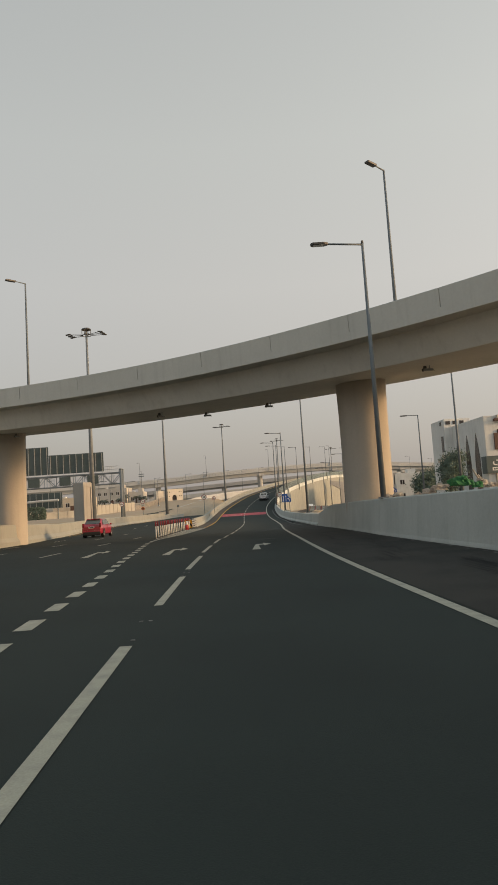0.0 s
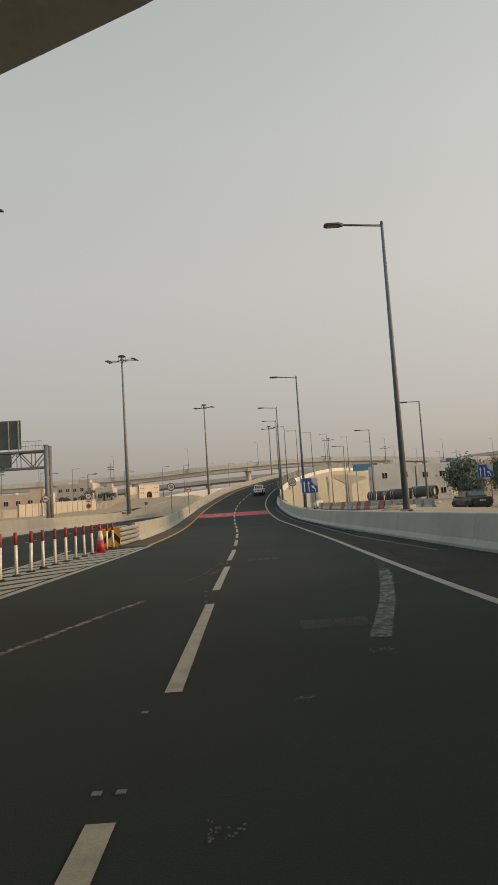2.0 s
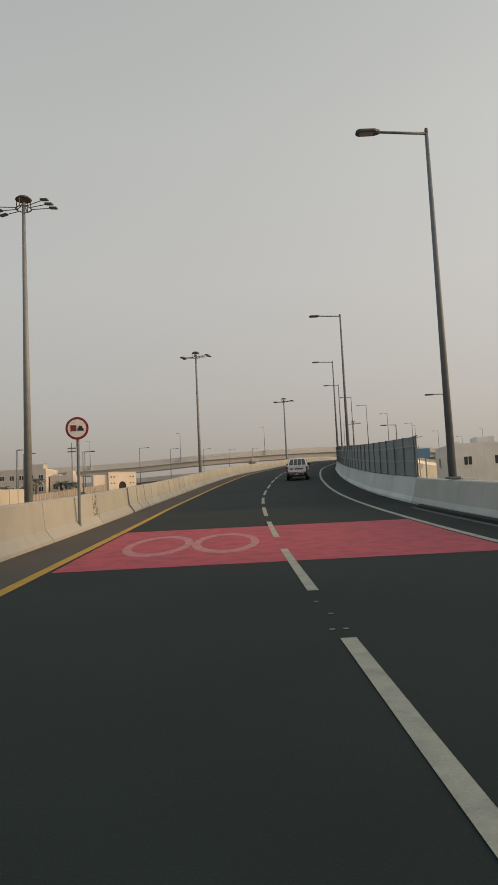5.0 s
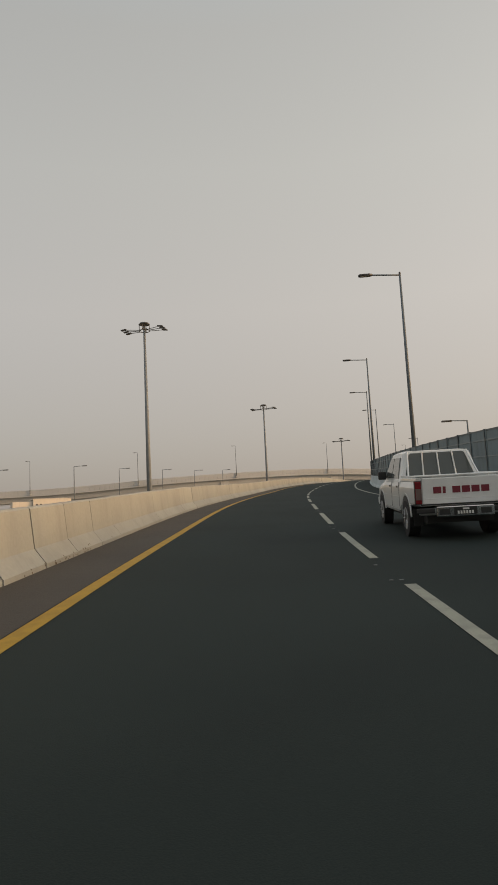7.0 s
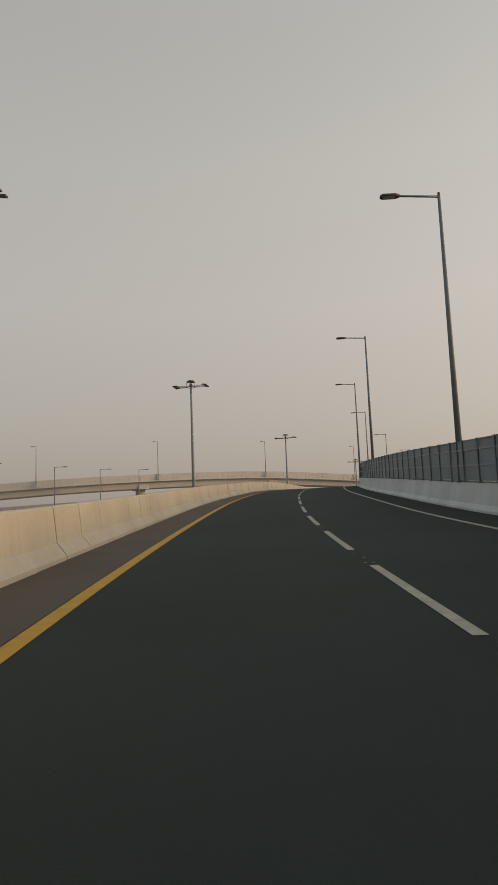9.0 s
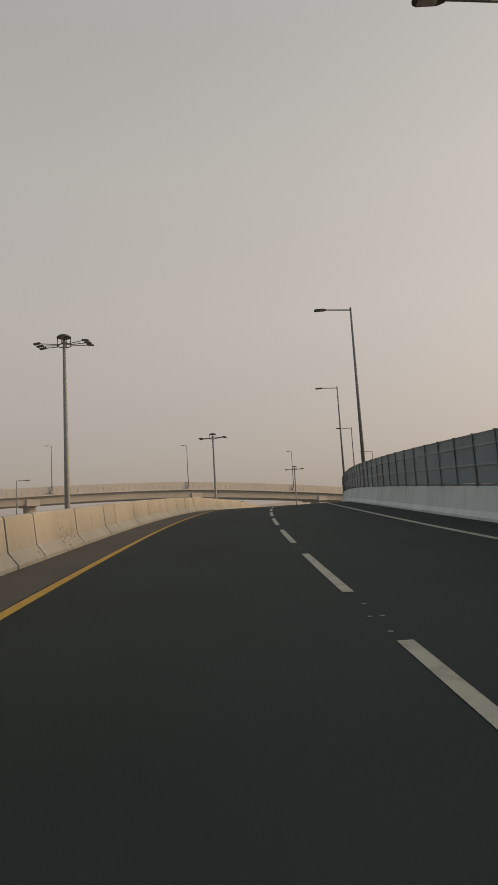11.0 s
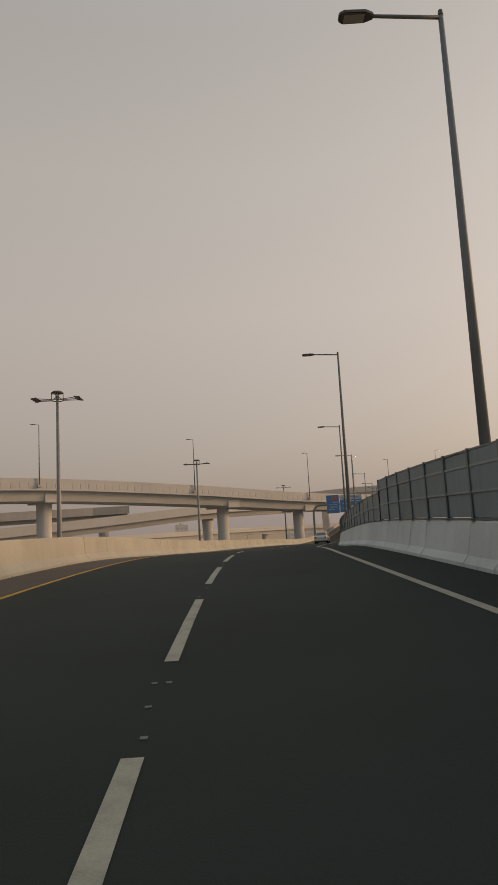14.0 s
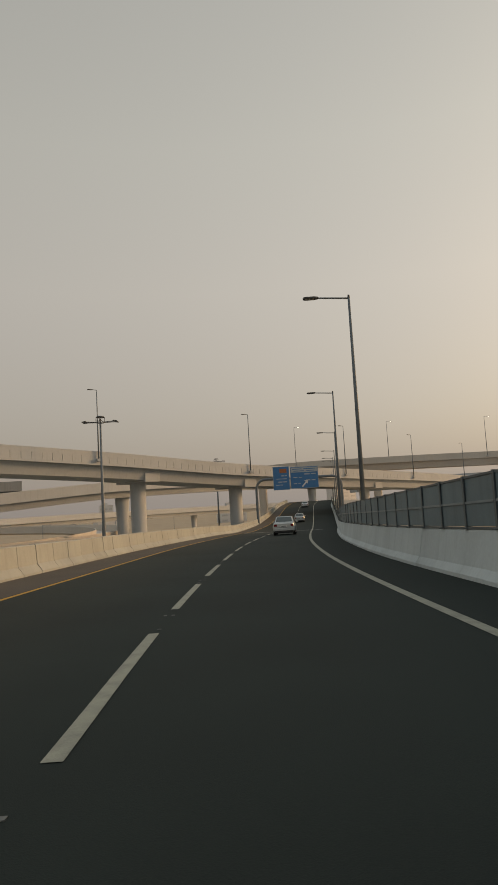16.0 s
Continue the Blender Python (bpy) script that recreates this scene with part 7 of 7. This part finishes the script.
def villa(x, y, z, w, d, h, turn, material, label, windows=3, floors=2):
    ob = thing("villa", pose(x, y, z, 0, 0, turn), label, "house", "villas")
    part("house_body", box(0, w, 0, d, -0.5, h, 0.03), material, ob)
    for x0, x1, y0, y1 in ((0, w, 0, 0.25), (0, w, d - 0.25, d), (0, 0.25, 0.25, d - 0.25), (w - 0.25, w, 0.25, d - 0.25)):
        part("parapet", box(x0, x1, y0, y1, h, h + 0.7, 0.02), material, ob)
    part("roof_room", box(w * 0.55, w * 0.85, d * 0.4, d * 0.75, h, h + 2.0, 0.03), material, ob)
    part("water_tank", rod((w * 0.25, d * 0.5, h), (w * 0.25, d * 0.5, h + 1.3), 0.6, seg=16), PLASTIC_WHITE, ob)
    fh = h / floors
    for fl in range(floors):
        for i in range(windows):
            window_unit(ob, w * (i + 0.5) / windows, 0.0, fl * fh + fh * 0.35, min(1.2, w / windows * 0.42), min(1.3, fh * 0.38))
        for i in range(2):
            window_unit(ob, 0.0, d * (i + 0.5) / 2, fl * fh + fh * 0.35, 1.1, fh * 0.38, "x")
    part("door", box(w * 0.44, w * 0.56, -0.05, 0.02, -0.45, 1.7), HOUSE_BROWN, ob)
    return ob


villa(32.0, 192.0, -0.5, 9.6, 11.0, 8.4, -4, HOUSE_WHITE, "white flat-roofed villa with small dark windows", 2)
villa(42.0, 191.5, -0.5, 8.0, 11.0, 7.9, -4, HOUSE_WHITE, "white flat-roofed villa next to its twin", 2)
villa(58.0, 196.0, -0.5, 12.0, 12.0, 8.0, -4, HOUSE_SAND, "sand-coloured flat-roofed villa behind the trees", 4)
villa(-58.0, 243.5, 4.9, 11.4, 9.0, 5.6, -2, HOUSE_HAZE, "white two-storey villa behind the boundary wall", 5)
villa(-46.2, 245.0, 4.9, 5.5, 8.0, 3.9, 0, HOUSE_HAZE, "pale villa behind the boundary wall", 2, 1)
villa(-66.0, 216.0, 3.6, 13.0, 9.0, 3.6, 4, HOUSE_SAND, "low cream building behind the boundary wall", 4, 1)

# small gatehouse with an arch
GATE_CREAM = mat("gatehouse_cream", (0.68, 0.63, 0.55), 0.9, vary=0.06, scale=0.5, fine=8, bump=0.06, streak=0.1)
ob = thing("gatehouse", pose(-32.1, 243.4, 5.6, 0, 0, 22) @ Matrix.Diagonal((0.78, 0.78, 0.62, 1)), "small cream gatehouse with a dark arched doorway", "gatehouse")
bm = bmesh.new()
arch = [(3.1, 0.0)] + [(4.2 - 1.1 * math.cos(math.pi * i / 12), 1.4 + 1.5 * math.sin(math.pi * i / 12)) for i in range(13)] + [(5.3, 0.0)]
bm_prism(bm, [(0.0, -3.0), (3.1, -3.0), *arch, (5.3, -3.0), (8.4, -3.0), (8.4, 6.2), (0.0, 6.2)], 0.0, 0.5)
part("front_wall", bm, GATE_CREAM, ob)
part("inner", box(0.2, 8.2, 0.5, 6.0, 0.0, 6.0), GATE_CREAM, ob)
part("doorway", box(3.05, 5.35, 0.44, 0.49, 0.0, 3.0), WINDOW_DARK, ob)
for x in (0.8, 1.7, 6.6, 7.5):
    for z in (2.0, 4.4):
        part("opening", box(x - 0.2, x + 0.2, -0.02, 0.05, z, z + 0.5), WINDOW_DARK, ob)
part("cornice", box(-0.1, 8.5, -0.1, 6.1, 6.2, 6.4, 0.02), GATE_CREAM, ob)
part("side_room", box(-4.4, -0.1, 0.6, 5.0, -3.0, 5.6, 0.03), GATE_CREAM, ob)

# boundary wall with piers
# cream greyed down, so the colour holds the haze of distance
WALL_HAZE = mat("boundary_wall_haze", (0.40, 0.39, 0.355), 0.9, vary=0.08, scale=0.5, fine=10, bump=0.1, streak=0.15)
WALL_RIBBED = mat("ribbed_wall_brown", (0.25, 0.225, 0.195), 0.9, vary=0.1, scale=0.5, fine=10, bump=0.1, streak=0.15)


def panel_wall(name, label, a, b, n, high, pier_w, material, pier_material):
    """A garden wall of n panels with a pier at each joint."""
    ob = tagged(new(name), label, "wall", kind="structure")
    (xa, ya, za), (xb, yb, zb) = a, b
    turn = math.degrees(math.atan2(yb - ya, xb - xa))
    half = math.hypot(yb - ya, xb - xa) / n / 2
    for i in range(n):
        f = (i + 0.5) / n
        q = part("wall_panel", box(-half, half, -0.1, 0.1, -1.6, high, 0.01), material, ob)
        q.matrix_local = pose(xa + (xb - xa) * f, ya + (yb - ya) * f, za + (zb - za) * f, 0, 0, turn)
        f = i / n
        q = part("wall_pier", box(-pier_w, pier_w, -0.2, 0.2, -1.6, high + 0.08, 0.02), pier_material, ob)
        q.matrix_local = pose(xa + (xb - xa) * f, ya + (yb - ya) * f, za + (zb - za) * f, 0, 0, turn)


panel_wall("wall_boundary", "long cream boundary wall of tall panels with regular piers", (-42.3, 160.0, 1.5), (-34.5, 190.8, 2.3), 14, 2.35, 0.12, WALL_HAZE, WALL_HAZE)
panel_wall("wall_boundary_low", "lower cream boundary wall before the tall one", (-62.0, 146.0, 1.2), (-42.5, 159.8, 1.5), 9, 1.5, 0.12, WALL_HAZE, WALL_HAZE)
panel_wall("wall_ribbed", "low brownish ribbed wall running on from the cream one", (-34.4, 191.2, 2.3), (-32.6, 243.0, 5.4), 40, 1.3, 0.07, WALL_RIBBED, HOUSE_HAZE)

# the dark service road behind the exit's barrier
service_place, service_len = line_spot([(-19.6, 134.5, 0), (-22.0, 145.0, 0), (-22.4, 158.0, 0), (-21.6, 176.0, 0)])


def service_spot(s, e, dz=0.0):
    p = service_place(s, e)
    return Vector((p.x, p.y, ground_height(p.x, p.y) + 0.05 + dz))


service = tagged(new("road_service"), "narrow dark asphalt service road behind the exit barrier", "road", kind="structure")
for i in range(6):
    part("road_strip", ribbon(0, service_len, [(0, -0.7 + 0.25 * i), (14, -2.6 + 0.62 * i), (26, -1.6 + 0.4 * i), (40, -0.6 + 0.15 * i)], [(0, -0.45 + 0.25 * i), (14, -1.98 + 0.62 * i), (26, -1.2 + 0.4 * i), (40, -0.45 + 0.15 * i)], 0.0, 1.0, service_spot), ASPHALT, service)

# corner building: a side wall with pointed niches, a front with a dark shop sign
ob = thing("shop_building", pose(28.8, 79.5, 0.0, 0, 0, 4.5), "two-storey white shop building with pointed niches and dark sign", "building")
part("main_block", box(0.0, 22.0, 0.0, 10.0, -0.3, 10.2, 0.03), HOUSE_WHITE, ob)
for x0, x1, y0, y1 in ((0, 22, 0, 0.25), (0, 22, 9.75, 10), (0, 0.25, 0.25, 9.75), (21.75, 22, 0.25, 9.75)):
    part("parapet", box(x0, x1, y0, y1, 10.2, 10.45, 0.02), HOUSE_WHITE, ob)
part("stair_tower", box(-1.1, 2.6, 10.0, 15.0, -0.3, 11.5, 0.03), HOUSE_WHITE, ob)
for y in (2.6, 5.4, 8.6):
    bm = bmesh.new()
    bm_plate(bm, [(y - 0.75, 1.2), (y + 0.75, 1.2), (y + 0.75, 5.4), (y + 0.42, 7.2), (y, 8.7), (y - 0.42, 7.2), (y - 0.75, 5.4)], -0.02, 0.03)
    bmesh.ops.transform(bm, matrix=Matrix(((0, 0, -1, 0), (1, 0, 0, 0), (0, 1, 0, 0), (0, 0, 0, 1))), verts=bm.verts)
    part("pointed_niche", bm, WINDOW_DARK, ob)
    part("niche_sill", box(-0.12, 0.0, y - 0.85, y + 0.85, 1.05, 1.2), HOUSE_SAND, ob)
for x in (-0.55, 0.45, 1.4):
    part("slot_window", box(x - 0.3, x + 0.3, 9.93, 10.02, 10.75, 11.2), WINDOW_DARK, ob)
part("slot_window", box(-1.16, -1.08, 11.0, 11.6, 10.75, 11.2), WINDOW_DARK, ob)
part("tall_window", box(-1.16, -1.08, 10.6, 11.3, 7.0, 9.2), WINDOW_DARK, ob)
part("balcony", box(-2.4, -0.05, 8.6, 10.0, 5.5, 6.1, 0.08), HOUSE_SAND, ob)
part("balcony_rail", box(-2.3, -0.1, 8.65, 8.75, 6.1, 6.5, 0.03), HOUSE_SAND, ob)
part("corbel", box(-2.1, -0.1, 9.0, 10.0, 5.0, 5.5, 0.1), HOUSE_SAND, ob)
part("column", box(-1.9, -0.9, 8.9, 9.7, -0.3, 5.0, 0.05), HOUSE_WHITE, ob)
brd = part("sign_band", box(-0.22, 22.0, -0.28, -0.02, 3.4, 5.5, 0.02), SIGN_BACK, ob, "dark shop sign with pale lettering")
part("sign_return", box(-0.24, -0.02, -0.02, 1.1, 3.4, 5.5, 0.02), SIGN_BACK, brd)
text_part("\uFE95\uFE8D\uFEAD\uFE8E\uFED8\uFECB", 1.25, SIGN_WHITE, brd, pose(2.35, -0.30, 4.75, 90, 0, 0))
part("sign_plate", box(0.45, 2.55, -0.30, -0.27, 3.72, 4.12), SIGN_WHITE, brd)
for i in range(7):
    part("sign_mark", box(0.6 + i * 0.27, 0.8 + i * 0.27, -0.31, -0.295, 3.82, 4.02), SIGN_BACK, brd)
part("shop_front", box(1.6, 21.5, -0.08, 0.02, 0.0, 3.3), HOUSE_BROWN, ob)
part("shop_pillar", box(0.9, 1.6, -0.25, 0.0, -0.3, 3.35, 0.03), HOUSE_SAND, ob)
part("shop_window", box(2.0, 5.6, -0.12, -0.07, 0.5, 2.9), WINDOW_DARK, ob)
part("bay_surround", box(1.1, 9.0, -0.18, 0.0, 6.3, 8.3, 0.03), HOUSE_BROWN, ob)
part("bay_surround", box(1.6, 8.5, -0.18, 0.0, 8.3, 8.75, 0.03), HOUSE_BROWN, ob)
part("bay_window", box(2.2, 4.2, -0.23, -0.17, 6.7, 8.2), WINDOW_DARK, ob)
part("cornice", box(1.2, 9.0, -0.5, 0.3, 9.75, 10.05, 0.03), HOUSE_BROWN, ob)
part("cornice", box(1.6, 8.6, -0.4, 0.3, 10.05, 10.5, 0.03), HOUSE_SAND, ob)

# a lone pier at the works, blue hoarding beyond
ob = thing("hammerhead_pier", pose(30.7, 222.0, -0.5), "pale concrete hammerhead pier standing alone at the works", "pier")
part("column", box(-0.85, 0.85, -0.6, 0.6, -0.6, 5.7, 0.12), CONCRETE_LIFTED, ob)
bm = prism([(-4.0, 8.6), (4.9, 7.6), (4.9, 6.7), (2.6, 6.3), (1.0, 5.6), (-0.8, 5.6), (-2.4, 6.6), (-4.0, 7.4)], -0.9, 0.9)
part("crosshead", bm, CONCRETE_LIFTED, ob)
# greyed blue, haze put into the board's colour
HOARDING_HAZE_BLUE = mat("hoarding_haze_blue", (0.09, 0.21, 0.36), 0.6, vary=0.08, bump=0.0)
ob = thing("blue_hoarding", pose(36.2, 244.0, -0.5, 0, 0, -6), "blue site hoarding on posts in the distance", "hoarding")
part("board", box(0, 7.7, -0.1, 0.1, 10.0, 12.2, 0.02), HOARDING_HAZE_BLUE, ob)
for x in (1.0, 6.7):
    part("post", rod((x, 0.3, -0.3), (x, 0.3, 12.0), 0.15, seg=8), STEEL, ob)

# ---- road sign gantry over the ramp's end ----
# sign blue made lighter: haze is part of this colour
SIGN_BLUE_HAZE = mat("sign_blue_haze", (0.05, 0.19, 0.42), 0.5, vary=0.06, bump=0.0)
SIGN_PALE = mat("sign_pale_field", (0.42, 0.47, 0.50), 0.5, vary=0.06, bump=0.0)
ob = thing("direction_gantry", pose(102.9, 366.6, 6.2, 0, 0, -36), "grey portal gantry with two blue direction signs", "sign gantry")
part("left_leg", rod((0, 0, -8.0), (0, 0, 8.2), 0.24, seg=14), STEEL, ob)
part("right_leg", rod((14.5, 0, -8.0), (14.5, 0, 8.2), 0.24, seg=14), STEEL, ob)
bm = bmesh.new()
for sx, x0 in ((1, 0.0), (-1, 14.5)):
    for i in range(8):
        a0, a1 = math.pi / 2 * i / 8, math.pi / 2 * (i + 1) / 8
        bm_rod(bm, (x0 + sx * 1.6 * (1 - math.cos(a0)), 0, 8.2 + 1.6 * math.sin(a0)), (x0 + sx * 1.6 * (1 - math.cos(a1)), 0, 8.2 + 1.6 * math.sin(a1)), 0.22, seg=10)
bm_rod(bm, (1.5, 0, 9.8), (13.0, 0, 9.8), 0.22, seg=10)
part("beam", bm, STEEL, ob)
for x0, x1, z0, z1 in ((3.0, 5.7, 7.9, 11.8), (5.95, 10.6, 8.0, 11.6)):
    brd = part("sign_board", box(x0, x1, -0.42, -0.30, z0, z1, 0.03), SIGN_BLUE_HAZE, ob, "blue direction sign with white lines")
    w = x1 - x0
    part("border", box(x0 - 0.05, x1 + 0.05, -0.40, -0.28, z0 - 0.05, z1 + 0.05), SIGN_PALE, brd)
    rows = ((0.5, 0.88), (0.2, 0.85), (0.3, 0.85), (0.15, 0.6)) if w < 3 else ((0.5, 0.92), (0.1, 0.42), (0.55, 0.9), (0.1, 0.36))
    for i, (a, b) in enumerate(rows):
        z = z0 + 2.35 - i * 0.52
        half = 0.085 if i % 2 == 0 else 0.06
        gap = (a + b) / 2 + 0.04
        part("text_bar", box(x0 + a * w, x0 + (gap - 0.05) * w, -0.44, -0.415, z - half, z + half), SIGN_PALE, brd)
        part("text_bar", box(x0 + gap * w, x0 + b * w, -0.44, -0.415, z - half, z + half), SIGN_PALE, brd)
part("brown_patch", box(4.1, 5.3, -0.445, -0.418, 10.75, 11.45), SIGN_BROWN, ob)
field = part("pale_field", box(6.05, 10.5, -0.448, -0.418, 10.7, 11.5), SIGN_PALE, ob, "pale field with dark writing")
for xa, xb, z in ((6.3, 7.9, 11.25), (8.2, 10.2, 11.25), (6.5, 8.3, 10.92), (8.6, 10.1, 10.92)):
    part("text_bar", box(xa, xb, -0.456, -0.446, z - 0.06, z + 0.06), SIGN_BLUE_HAZE, field)
bm = bmesh.new()
bm_prism(bm, [(7.75, 8.28), (7.92, 8.14), (8.62, 8.86), (8.82, 8.66), (8.86, 9.3), (8.22, 9.26), (8.44, 9.05)], -0.45, -0.418)
part("arrow", bm, SIGN_WHITE, ob)

# low blocks of the city, far off; pale wall and window colours imitate haze
CITY_HAZE = mat("city_haze", (0.64, 0.62, 0.60), 0.9, vary=0.08, scale=0.05, fine=0.6, bump=0.0)
CITY_HAZE_WINDOW = mat("city_haze_window", (0.52, 0.51, 0.50), 0.6, vary=0.08, bump=0.0)
rnd = random.Random(5)
for i in range(44):
    a = radians(rnd.uniform(-38, 78))
    d = rnd.uniform(620, 1200)
    w, h = rnd.uniform(14, 46), rnd.uniform(7, 26) * (1.5 if i % 9 == 0 else 1)
    ob = thing("distant_building", pose(d * math.sin(a), 60 + d * math.cos(a), -1.5, 0, 0, rnd.uniform(-20, 20)), "distant flat-roofed building with haze in its pale colour", "building", "distant buildings")
    part("block", box(-w / 2, w / 2, -8, 8, 0, h), CITY_HAZE, ob)
    part("roof_room", box(-w * 0.2, w * 0.1, -4, 4, h, h + 3), CITY_HAZE, ob)
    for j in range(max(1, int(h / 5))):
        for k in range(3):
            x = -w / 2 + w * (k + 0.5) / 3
            part("window_row", box(x - w * 0.1, x + w * 0.1, -8.15, -8.0, 2 + j * 4.5, 3.6 + j * 4.5), CITY_HAZE_WINDOW, ob)
